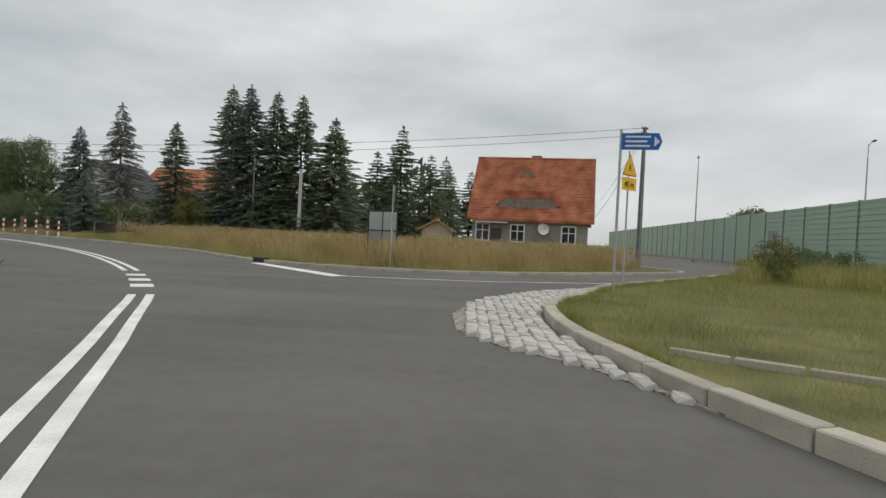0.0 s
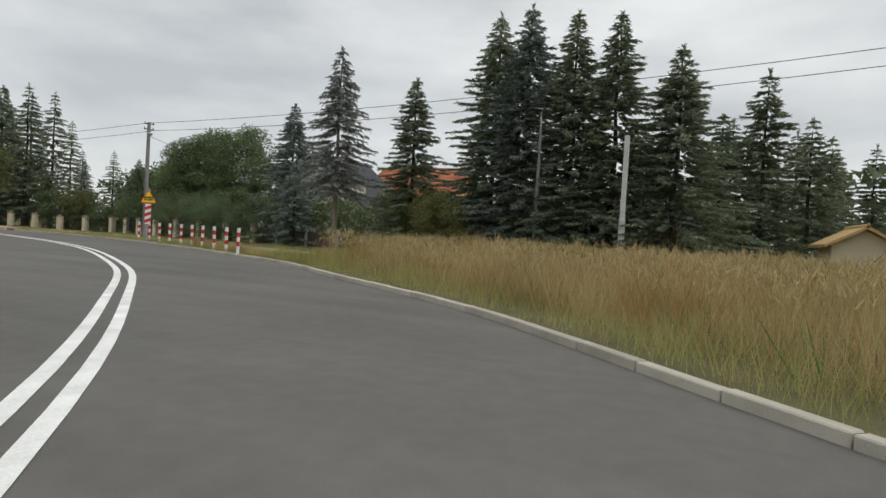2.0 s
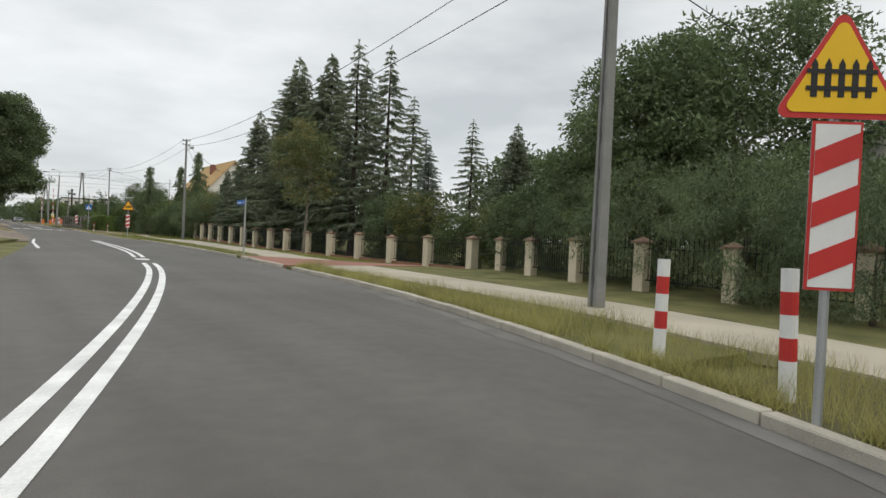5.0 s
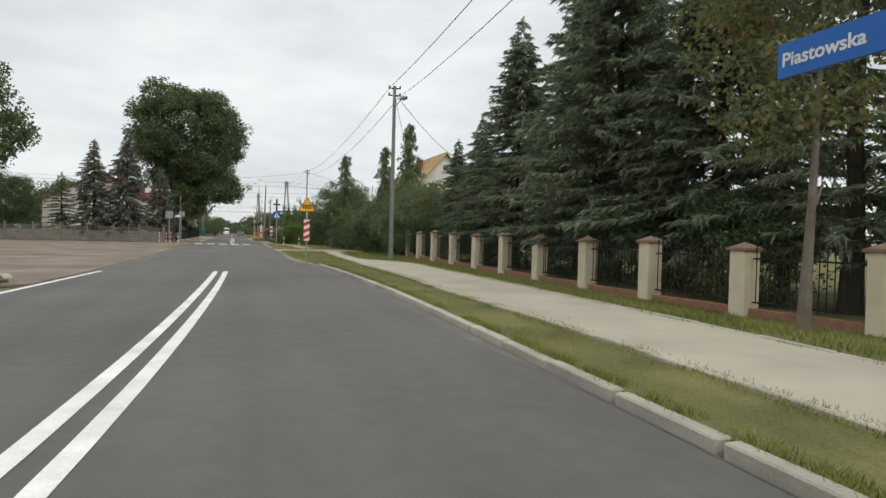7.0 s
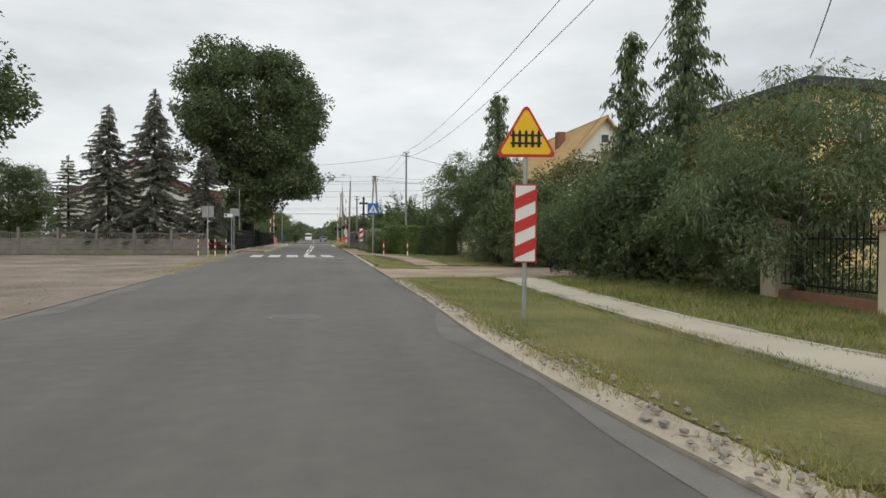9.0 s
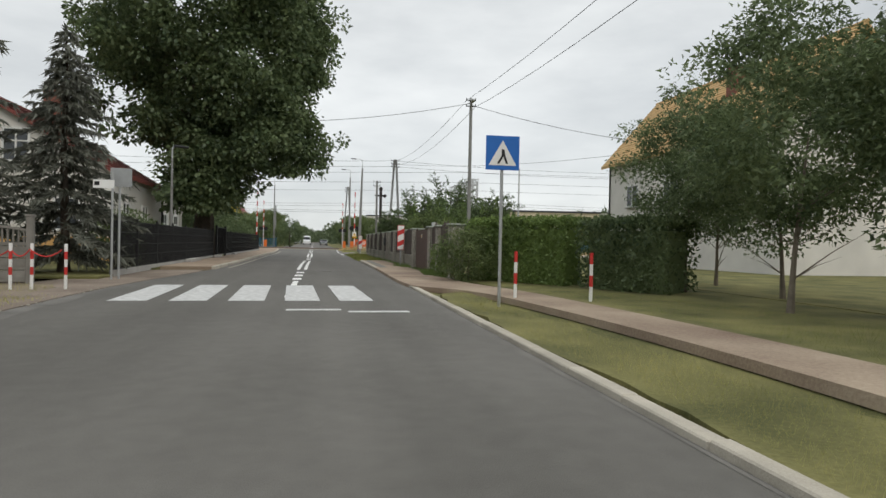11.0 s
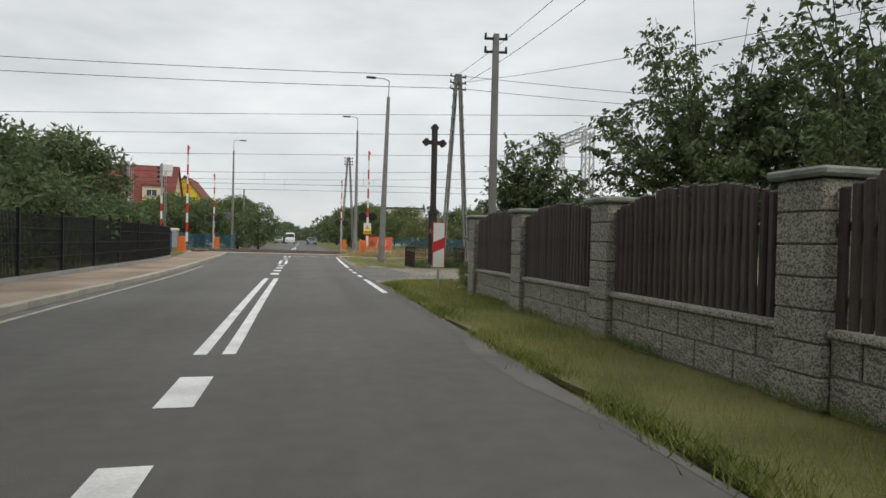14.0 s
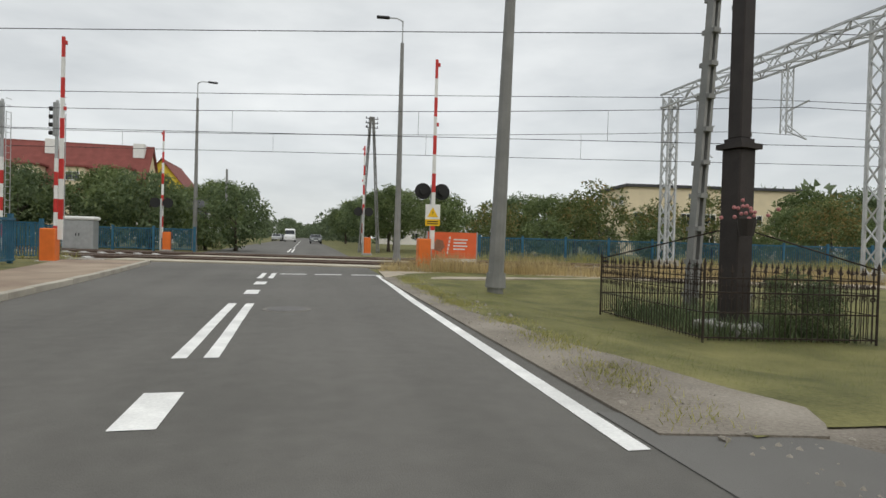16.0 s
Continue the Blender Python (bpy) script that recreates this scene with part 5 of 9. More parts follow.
# ---------------------------------------------------------------- posts, lamps, cables
def h_pole(x, y, h, lean=(0, 0), label="grey concrete utility pole with recessed sides", w0=0.30, w1=0.17, arm=None, turn=0, name="utility_pole"):
    """A reinforced pole of two ribs with a web that has slots."""
    t = thing(name, pose(x, y, 0, lean[0], lean[1], turn), label, "utility pole", "utility poles")
    b = bmesh.new()
    for s in (-1, 1):
        lo, hi = s * (w0 / 2 - 0.035), s * (w1 / 2 - 0.03)
        v = []
        for z, cx, hw in ((-0.3, lo, 0.04), (h, hi, 0.03)):
            v.append([b.verts.new((cx + a * hw, c * 0.09 * (1.0 if z < 0 else 0.75), z)) for a, c in ((-1, -1), (1, -1), (1, 1), (-1, 1))])
        b.faces.new(v[0][::-1])
        b.faces.new(v[1])
        for i in range(4):
            b.faces.new((v[0][i], v[0][(i + 1) % 4], v[1][(i + 1) % 4], v[1][i]))
    part("ribs", b, "pole_concrete", t)
    b = bmesh.new()
    z = 0.0
    while z < h - 0.3:
        w = w0 + (w1 - w0) * z / h
        box(b, -w / 2 + 0.05, w / 2 - 0.05, -0.045, 0.045, z, z + 0.42)
        z += 0.62
    part("web", b, "pole_concrete", t)
    b = bmesh.new()
    for k, zz in enumerate((h - 0.1, h - 0.42)):
        beam(b, (0, -0.28, zz), (0, 0.28, zz), 0.05, 0.05)
        for s in (-0.25, 0.25):
            tube(b, (0, s, zz), (0, s, zz + 0.13), 0.035, 0.025, 6)
    part("insulators", b, "steel_dark", t)
    if arm:
        dx, dy, z = arm
        b = bmesh.new()
        tube(b, (0, 0, z - 0.2), (dx * 0.75, dy * 0.75, z + 0.12), 0.025, 0.022, 6)
        part("lamp_arm", b, "steel", t)
        b = bmesh.new()
        bmesh.ops.create_uvsphere(b, u_segments=10, v_segments=6, radius=0.2)
        ang = math.atan2(dy, dx)
        bmesh.ops.transform(b, matrix=pose(dx, dy, z + 0.12, 0, 0, math.degrees(ang)) @ Matrix.Diagonal((1.5, 0.7, 0.5, 1)), verts=b.verts)
        part("lamp_head", b, "steel_white", t)
    return t


def cable(p0, p1, sag, r=0.013, n=14):
    p0, p1 = Vector(p0), Vector(p1)
    b = bmesh.new()
    strand(b, [p0.lerp(p1, i / n) - Vector((0, 0, sag * 4 * (i / n) * (1 - i / n))) for i in range(n + 1)], r)
    ob = part("overhead_cable", b, "wire")
    return tagged(ob, "thin dark overhead cable hung between poles", "cable", "overhead cables")


def street_lamp(x, y, h, to=(-1, 0), arm=0.9, lean=(0, 0), label="tall grey street lamp with a flat head", r=0.11, material="pole_concrete"):
    t = thing("street_lamp", pose(x, y, 0, lean[0], lean[1], 0), label, "street lamp", "street lamps")
    b = bmesh.new()
    tube(b, (0, 0, -0.2), (0, 0, h * 0.9), r * 1.25, r * 0.62, 10)
    part("pole", b, material, t)
    b = bmesh.new()
    tube(b, (0, 0, h * 0.89), (0, 0, h - 0.12), 0.035, 0.035, 6)
    tube(b, (0, 0, h - 0.12), (to[0] * arm * 0.4, to[1] * arm * 0.4, h), 0.035, 0.03, 6)
    tube(b, (to[0] * arm * 0.4, to[1] * arm * 0.4, h), (to[0] * arm, to[1] * arm, h), 0.03, 0.03, 6)
    part("arm", b, "steel", t)
    b = bmesh.new()
    box(b, -0.3, 0.3, -0.11, 0.11, -0.05, 0.05, 0.03)
    bmesh.ops.transform(b, matrix=pose(to[0] * (arm + 0.25), to[1] * (arm + 0.25), h, 0, 0, math.degrees(math.atan2(to[1], to[0]))), verts=b.verts)
    part("head", b, "steel_dark", t)
    b = bmesh.new()
    tube(b, (0, 0, -0.02), (0, 0, 0.35), r * 1.6, r * 1.45, 10)
    part("foot", b, "pole_concrete", t)
    return t


h_pole(-3.8, -127.2, 8.7, turn=30, arm=(0.5, 0.2, 8.2))
h_pole(3.2, -76.2, 7.0, arm=(-0.75, 0.2, 6.1), turn=70, label="dark concrete pole with a street lamp arm", w0=0.26)
h_pole(7.4, -32.6, 8.0, arm=(-0.75, -0.35, 7.2), turn=80, label="concrete pole with a street lamp arm and slotted web")
h_pole(9.4, 17.9, 9.25, arm=(-0.5, 0, 8.9), turn=85)
h_pole(5.95, 35.0, 6.2, turn=80)
street_lamp(3.1, -100.0, 7.0, (-0.6, 0.3), 0.35, label="old grey street lamp pole before the spruces", r=0.09)
t = thing("utility_pole", pose(2.4, -103.8, 0, 0, 0.5, 0), "pale concrete post with a meter box", "utility pole", "utility poles")
b = bmesh.new()
box(b, -0.15, 0.15, -0.12, 0.12, -0.2, 2.35, 0.02)
part("lower_shaft", b, "pole_white", t)
b = bmesh.new()
box(b, -0.11, 0.11, -0.1, 0.1, 2.35, 5.75, 0.015)
part("upper_shaft", b, "pole_white", t)
b = bmesh.new()
box(b, -0.2, -0.12, -0.09, 0.09, 1.9, 2.25, 0.01)
part("meter_box", b, "steel_white", t)
street_lamp(15.5, -137.8, 10.2, (0.85, -0.3), 2.0, label="slim steel street lamp by the noise barrier", r=0.07, material="steel")
street_lamp(5.8, -147.0, 10.0, (-0.85, 0.3), 1.4, label="slim steel street lamp behind the noise barrier", r=0.07, material="steel")
street_lamp(6.15, 57.3, 11.0, (-0.95, 0.1), 0.9, (0, 1.4), r=0.16)
street_lamp(5.7, 70.7, 11.3, (-0.95, 0.1), 0.7, r=0.13)
street_lamp(-5.5, 84.7, 11.0, (0.95, 0.1), 0.7, r=0.12)
street_lamp(-4.9, 12.6, 5.0, (0.6, 0.2), 0.3, label="slim street lamp beside the pavement", r=0.06)
street_lamp(-20.9, 79.5, 8.9, (0.6, -0.2), 0.4, label="slim yard lamp beyond the fence", r=0.06, material="steel")
t = thing("post", pose(-7.0, 112, 0), "plain grey concrete post beside the road", "post")
b = bmesh.new()
tube(b, (0, 0, -0.2), (0, 0, 8.2), 0.16, 0.11, 8)
part("shaft", b, "pole_concrete", t)
# A-shaped double poles
for x, y, h in ((9.9, 54.0, 10.7), (6.4, 90.0, 10.6)):
    t = thing("double_pole", pose(x, y, 0, 0, 0, 10), "two concrete poles leaning together into an A", "utility pole", "utility poles")
    for s in (-1, 1):
        b = bmesh.new()
        for o in (-0.09, 0.09):
            beam(b, (s * 0.75 + o, 0, -0.2), (s * 0.1 + o * 0.6, 0, h), 0.07, 0.17)
        for k in range(16):
            f = k / 16
            beam(b, (s * (0.75 - 0.65 * f) - 0.09, 0, h * f + 0.15), (s * (0.75 - 0.65 * f) + 0.09, 0, h * f + 0.15), 0.09, 0.32)
        part("leg", b, "pole_concrete", t)
    for z in (h - 0.15, h - 0.5, h - 0.85):
        b = beam(bmesh.new(), (-0.5, 0, z), (0.5, 0, z), 0.06, 0.06)
        for o in (-0.45, 0.45):
            tube(b, (o, 0, z), (o, 0, z + 0.16), 0.04, 0.03, 6)
        part("crossarm", b, "steel_dark", t)
    b = bmesh.new()
    prev = Vector((-0.25, -0.12, h - 0.2))
    for k in range(1, 10):
        q = Vector((-0.28 - 0.12 * math.sin(k * 0.9), -0.15, h - 0.2 - k * 0.32))
        tube(b, prev, q, 0.018, 0.018, 4)
        prev = q
    part("hanging_cable", b, "wire", t)

PT = {"p0": (-3.8, -127.2, 8.6), "p1": (3.2, -76.2, 6.9), "p2": (7.4, -32.6, 7.9), "p3": (9.4, 17.9, 9.15), "p4": (9.9, 54.0, 10.5)}
for a, c, s in (("p0", "p1", 0.7), ("p1", "p2", 0.8), ("p2", "p3", 0.9), ("p3", "p4", 0.7)):
    A, C = Vector(PT[a]), Vector(PT[c])
    cable(A + Vector((-0.25, 0, 0)), C + Vector((-0.25, 0, 0)), s)
    cable(A + Vector((0.25, 0, -0.35)), C + Vector((0.25, 0, -0.35)), s * 1.1)
cable((9.9, 54, 10.2), (22.0, 23.3, 7.6), 0.5)
cable((7.4, -32.6, 7.7), (14, -24, 6.0), 0.3)
cable((9.4, 17.9, 8.9), (20.7, 16, 7.0), 0.3)
cable((7.4, -32.6, 7.6), (21.0, 8.2, 7.6), 0.5)
cable((-3.8, -127.2, 8.4), (2.0, -125.6, 3.2), 0.5)
cable((-3.8, -127.2, 8.4), (60, -137, 7.5), 0.8)
cable((3.2, -76.2, 6.2), (17.5, -78, 4.6), 0.4)
for z, dy in ((9.9, 0.0), (10.5, -0.4)):
    cable((9.9, 54 + dy, z), (-60, 58 + dy, z + 0.4), 0.9, 0.016, 20)
    cable((9.9, 54 + dy, z), (60, 47, z + 0.2), 0.8, 0.014, 16)
cable((-4.0, 22, 8.0), (9.4, 17.9, 9.0), 0.4)


# ---------------------------------------------------------------- signs
def post_part(parent, h, r=0.03, material="steel"):
    b = bmesh.new()
    tube(b, (0, 0, -0.15), (0, 0, h), r, r, 8)
    return part("post", b, material, parent)


def plate(parent, pts, material, y0, y1, name="plate", label=""):
    """A plate in the x-z plane of the parent, rounded by its points, from y0 to y1 in depth."""
    b = bmesh.new()
    f = [b.verts.new((p[0], y0, p[1])) for p in pts]
    k = [b.verts.new((p[0], y1, p[1])) for p in pts]
    n = len(pts)
    b.faces.new(f)
    b.faces.new(k[::-1])
    for i in range(n):
        b.faces.new((f[i], k[i], k[(i + 1) % n], f[(i + 1) % n]))
    bmesh.ops.recalc_face_normals(b, faces=b.faces)
    return part(name, b, material, parent, label)


def rounded_tri(s, zc, r):
    """An upright triangle with rounded corners, side s, its lowest edge at zc."""
    h = s * math.sqrt(3) / 2
    out = []
    for cx, cz, a0 in ((-s / 2, zc, 150), (s / 2, zc, 270), (0, zc + h, 30)):
        dx, dz = 0 - cx, (zc + h / 3) - cz
        l = math.hypot(dx, dz)
        ccx, ccz = cx + dx / l * 2 * r, cz + dz / l * 2 * r
        for k in range(5):
            a = radians(a0 + k * 30)
            out.append((ccx + r * math.cos(a), ccz + r * math.sin(a)))
    return out


def rect(x0, x1, z0, z1):
    return [(x0, z0), (x1, z0), (x1, z1), (x0, z1)]


def stripes_board(parent, n, z0, w, h):
    """A white board with a red rim and n slanting red bars."""
    plate(parent, rect(-w / 2, w / 2, z0, z0 + h), "grey_back", -0.034, -0.028, "back")
    rim = plate(parent, rect(-w / 2, w / 2, z0, z0 + h), "red", -0.044, -0.036, "rim")
    plate(parent, rect(-w / 2 + 0.018, w / 2 - 0.018, z0 + 0.018, z0 + h - 0.018), "white", -0.049, -0.0445, "face", "white reflective face")
    iw, step = w / 2 - 0.018, h / (n + 0.55 if n > 1 else 2)
    for k in range(n):
        zc = z0 + (h * 0.5 if n == 1 else h * (k + 0.62) / (n + 0.25))
        t = 0.115 * h if n == 1 else 0.075 * h if n == 3 else 0.095 * h
        s = 0.46
        plate(parent, [(-iw, zc - t - s * iw * 2 / 2), (iw, zc - t + s * iw), (iw, zc + t + s * iw), (-iw, zc + t - s * iw)], "red", -0.0535, -0.0495, "bar", "red slanting bar")


def crossing_sign(x, y, turn, h=2.8, s=0.82, bz=0.72, n=3):
    t = thing("level_crossing_sign", pose(x, y, 0.08, 0, 0, turn), "yellow triangular fence-symbol warning sign over a red and white striped board", "road sign", "level crossing signs")
    post_part(t, h - 0.1)
    z = h - s * 0.866
    plate(t, rounded_tri(s, z, 0.05), "grey_back", -0.038, -0.032, "back")
    plate(t, rounded_tri(s, z, 0.05), "red", -0.044, -0.038, "rim", "red rim")
    plate(t, rounded_tri(s * 0.86, z + s * 0.045, 0.04), "yellow", -0.05, -0.0445, "face", "yellow face")
    for k in range(5):
        cx = (k - 2) * 0.083 * s / 0.82
        plate(t, [(cx - 0.019, z + 0.13), (cx + 0.019, z + 0.13), (cx + 0.019, z + 0.33), (cx, z + 0.37), (cx - 0.019, z + 0.33)], "black", -0.054, -0.0505, "picket")
    for zz in (0.17, 0.275):
        plate(t, rect(-0.21, 0.21, z + zz, z + zz + 0.028), "black", -0.0555, -0.0545, "cross_rail")
    stripes_board(t, n, bz, 0.30, 1.05)
    return t


crossing_sign(-0.9, -81.1, -42, 2.62, 0.8, 0.86)
crossing_sign(3.9, -29.9, -12, 2.86, 0.84, 0.72)
for x, y, turn, n, z0 in ((4.82, 12.38, -8, 2, 0.74), (4.7, 35.25, -8, 1, 0.46)):
    t = thing("countdown_board", pose(x, y, 0.08, 0, 0, turn), "white board with {} on a steel post".format("two red slanting bars" if n == 2 else "one red slanting bar"), "road sign", "countdown boards")
    post_part(t, z0 + 0.9)
    stripes_board(t, n, z0, 0.30, 1.1)


def ped_sign(x, y, turn, top, s=0.6, name="crossing_sign"):
    t = thing(name, pose(x, y, 0.06, 0, 0, turn), "blue square pedestrian crossing sign with white triangle", "road sign", "pedestrian crossing signs")
    post_part(t, top)
    plate(t, rect(-s / 2, s / 2, top - s, top), "grey_back", -0.036, -0.03, "back")
    plate(t, rect(-s / 2, s / 2, top - s, top), "blue", -0.042, -0.0365, "face", "blue face")
    z = top - s
    plate(t, [(-0.25 * s / 0.6, z + 0.08), (0.25 * s / 0.6, z + 0.08), (0, z + 0.52 * s / 0.6)], "white", -0.046, -0.0425, "triangle", "white triangle")
    for pts in ([(-0.02, z + 0.25), (0.05, z + 0.25), (0.03, z + 0.36), (-0.02, z + 0.36)], [(-0.1, z + 0.11), (-0.06, z + 0.11), (0.02, z + 0.25), (-0.02, z + 0.25)], [(0.06, z + 0.11), (0.1, z + 0.11), (0.05, z + 0.25), (0.01, z + 0.25)]):
        plate(t, pts, "black", -0.0495, -0.0465, "symbol")
    return t


ped_sign(4.25, -4.2, -5, 3.0)
ped_sign(5.5, -140.0, 20, 2.9, 0.9)
ped_sign(-4.5, -4.0, 176, 2.7)
# blue direction plate and works warning at the junction
t = thing("direction_sign", pose(-27.0, -120.1, 0.08, 0, 0, -102), "blue arrow-ended plate with white writing on a tall post", "road sign")
post_part(t, 3.9, 0.033)
plate(t, [(0.02, 3.42), (0.86, 3.42), (0.94, 3.62), (0.86, 3.82), (0.02, 3.82)], "blue", -0.042, -0.036, "plate", "blue plate with white writing")
for k, (w0, w1) in enumerate(((0.1, 0.68), (0.1, 0.6), (0.1, 0.66))):
    plate(t, rect(w0, w1, 3.71 - k * 0.11, 3.755 - k * 0.11), "white", -0.046, -0.0425, "writing_bar")
plate(t, [(0.76, 3.5), (0.89, 3.62), (0.76, 3.74)], "white", -0.046, -0.0425, "arrow")
t = thing("works_sign", pose(-21.7, -121.7, 0.08, 0, 0, -48), "yellow triangular warning sign with a yellow distance plate below", "road sign")
post_part(t, 4.25)
plate(t, rounded_tri(0.86, 3.42, 0.05), "red", -0.042, -0.036, "rim", "red rim")
plate(t, rounded_tri(0.76, 3.455, 0.04), "yellow", -0.047, -0.0425, "face", "yellow face")
plate(t, [(-0.08, 3.58), (0.0, 3.85), (0.08, 3.58), (0.04, 3.58), (0.0, 3.72), (-0.04, 3.58)], "black", -0.0505, -0.0475, "symbol")
plate(t, rect(-0.4, 0.4, 2.95, 3.36), "yellow", -0.042, -0.036, "distance_plate", "yellow plate")


def lettering(parent, body, size, x, z, y, material, align="CENTER", name="lettering"):
    cu = bpy.data.curves.new(name, "FONT")
    cu.body, cu.size, cu.extrude, cu.align_x, cu.offset = body, size, 0.001, align, 0.022 * size
    cu.materials.append(M[material])
    ob = new(name, cu)
    ob.parent = parent
    ob.matrix_basis = pose(x, y, z, 90, 0, 0)
    return ob


lettering(t, "40 m", 0.26, 0, 3.06, -0.045, "black")
t = thing("stop_sign", pose(-21.4, -113.92, 0.08, 0, 0, 10), "grey back of an octagonal stop sign on a tall post", "road sign")
post_part(t, 2.8)
octagon = [(0.42 * math.cos(radians(22.5 + 45 * k)), 2.4 + 0.42 * math.sin(radians(22.5 + 45 * k))) for k in range(8)]
plate(t, octagon, "red", -0.05, -0.046, "face", "red face")
plate(t, octagon, "grey_back", -0.045, -0.03, "back")
# street name plate
t = thing("street_name_sign", pose(3.7, -57.3, 0.08, 0, 0, -90), "blue street name plate on a galvanised post", "street sign")
post_part(t, 2.38, 0.035)
plate(t, rect(-1.0, -0.03, 2.1, 2.31), "blue", -0.03, 0.0, "plate", "blue enamel plate with white lettering")
lettering(t, "Piastowska", 0.117, -0.97, 2.165, -0.032, "white", "LEFT")
for k in range(6):
    a = radians(k * 30)
    plate(t, [(-0.2 + 0.055 * math.cos(a) - 0.01 * math.sin(a), 2.205 + 0.055 * math.sin(a) + 0.01 * math.cos(a)), (-0.2 + 0.055 * math.cos(a) + 0.01 * math.sin(a), 2.205 + 0.055 * math.sin(a) - 0.01 * math.cos(a)),
              (-0.2 - 0.055 * math.cos(a) + 0.01 * math.sin(a), 2.205 - 0.055 * math.sin(a) - 0.01 * math.cos(a)), (-0.2 - 0.055 * math.cos(a) - 0.01 * math.sin(a), 2.205 - 0.055 * math.sin(a) + 0.01 * math.cos(a))], "yellow" if k % 2 else "white", -0.0335 - k * 0.0006, -0.031, "emblem")
# bus stop plates
t = thing("bus_stop_sign", pose(-4.2, 2.9, 0.08, 0, 0, 5), "white stop plate and grey square panel on two posts", "bus stop sign")
post_part(t, 2.75)
plate(t, rect(-0.45, 0.05, 2.33, 2.55), "white", -0.04, -0.034, "stop_plate", "white plate")
plate(t, [(-0.42, 2.4), (-0.3, 2.4), (-0.3, 2.5), (-0.42, 2.5)], "black", -0.044, -0.041, "symbol")
b = bmesh.new()
tube(b, (0.12, 0.25, -0.1), (0.12, 0.25, 2.8), 0.03, 0.03, 8)
part("rear_post", b, "steel", t)
plate(t, rect(-0.1, 0.42, 2.4, 2.9), "grey_back", 0.2, 0.22, "square_panel", "grey panel")
# framed glossy board by the junction
t = thing("notice_board", pose(-17.81, -113.08, 0.05, 0, 0, 60), "two-panel framed board with pale glossy glass on posts", "notice board")
for sx in (-0.72, 0.0, 0.72):
    b = bmesh.new()
    box(b, sx - 0.02, sx + 0.02, -0.02, 0.02, -0.1, 2.1)
    part("frame_post", b, "steel_dark", t)
for z in (1.3, 2.07):
    b = bmesh.new()
    box(b, -0.72, 0.72, -0.019, 0.019, z - 0.02, z + 0.02)
    part("frame_rail", b, "steel_dark", t)
for sx in (-0.36, 0.36):
    b = bmesh.new()
    box(b, sx - 0.335, sx + 0.335, -0.01, 0.01, 1.32, 2.05)
    part("pane", b, "pane", t, "pale reflecting pane")
b = bmesh.new()
box(b, -0.7, 0.7, -0.012, 0.012, 0.85, 1.27)
part("lower_panel", b, "grey_back", t)


# ---------------------------------------------------------------- striped posts
def striped_post(x, y, h=1.02, r=0.055, group="kerb bollards", bands=5, lean=(0, 0), z=0.07):
    t = thing("bollard", pose(x, y, z, lean[0], lean[1], 0), "white post with red reflective bands beside the kerb", "bollard", group)
    cuts = [0] + [0.31 + 0.69 * k / (bands - 1) for k in range(bands)]
    for k in range(bands):
        b = bmesh.new()
        tube(b, (0, 0, cuts[k] * h - (0.15 if k == 0 else 0)), (0, 0, cuts[k + 1] * h), r, r, 14)
        part("white_band" if k % 2 == 0 else "red_band", b, "white" if k % 2 == 0 else "red", t)
    return t


rb = random.Random(8)
for p in ((-5.6, -91.02), (-4.72, -89.67), (-3.98, -88.37), (-3.35, -87.12), (-2.75, -85.92), (-2.15, -84.67), (-1.55, -83.32), (-0.95, -82.02), (-0.4, -80.72), (0.15, -79.32)):
    striped_post(p[0], p[1], 0.98, 0.06, lean=(rb.uniform(-1.4, 1.4), rb.uniform(-1.4, 1.4)))
for k, x in enumerate((-5.6, -5.05, -4.7, -4.1)):
    striped_post(x, -0.6 + 0.1 * k, 0.95, 0.032, "barrier posts", 5, z=0.02)
b = bmesh.new()
for x0, x1 in ((-5.6, -5.05), (-5.05, -4.7), (-4.7, -4.1)):
    prev = Vector((x0, -0.5, 0.85))
    for k in range(1, 7):
        q = Vector((x0 + (x1 - x0) * k / 6, -0.5, 0.85 - 0.6 * (k / 6) * (1 - k / 6)))
        tube(b, prev, q, 0.013, 0.013, 4)
        prev = q
tagged(part("barrier_chain", b, "red"), "red and white chain hung between striped posts", "chain")
for x, y in ((5.0, -2.9), (6.3, -3.6)):
    striped_post(x, y, 0.95, 0.035, "barrier posts", 4)


# ---------------------------------------------------------------- noise barrier
NB = thing("noise_barrier", Matrix.Identity(4), "long ribbed pale green noise barrier with steel posts", "noise barrier")
A, C = Vector((-24, -140.45)), Vector((124, -155.6))
d = (C - A).normalized()
ang = math.degrees(math.atan2(d.y, d.x))
b = bmesh.new()
for k in range(24):
    z = 0.25 + k * 0.2
    box(b, -1.93, 1.93, -0.05 - 0.03 * (k % 2), 0.05 + 0.03 * (k % 2), z, z + 0.195)
panel_me = mesh_of("panel", b, "green_panel")
slat_me = [mesh_of("slat", box(bmesh.new(), -1.93, 1.93, -0.05 - 0.03 * k, 0.05 + 0.03 * k, 0.0, 0.195), "green_panel") for k in (0, 1)]
back_me = mesh_of("panel", box(bmesh.new(), -1.92, 1.92, -0.03, 0.03, 0.25, 5.04), "green_panel")
b = bmesh.new()
box(b, -0.09, 0.09, -0.11, 0.11, -0.2, 5.1)
post_me = mesh_of("barrier_post", b, "green_post")
b = bmesh.new()
box(b, -1.93, 1.93, -0.07, 0.07, -0.2, 0.245)
plinth_me = mesh_of("plinth", b, "concrete")
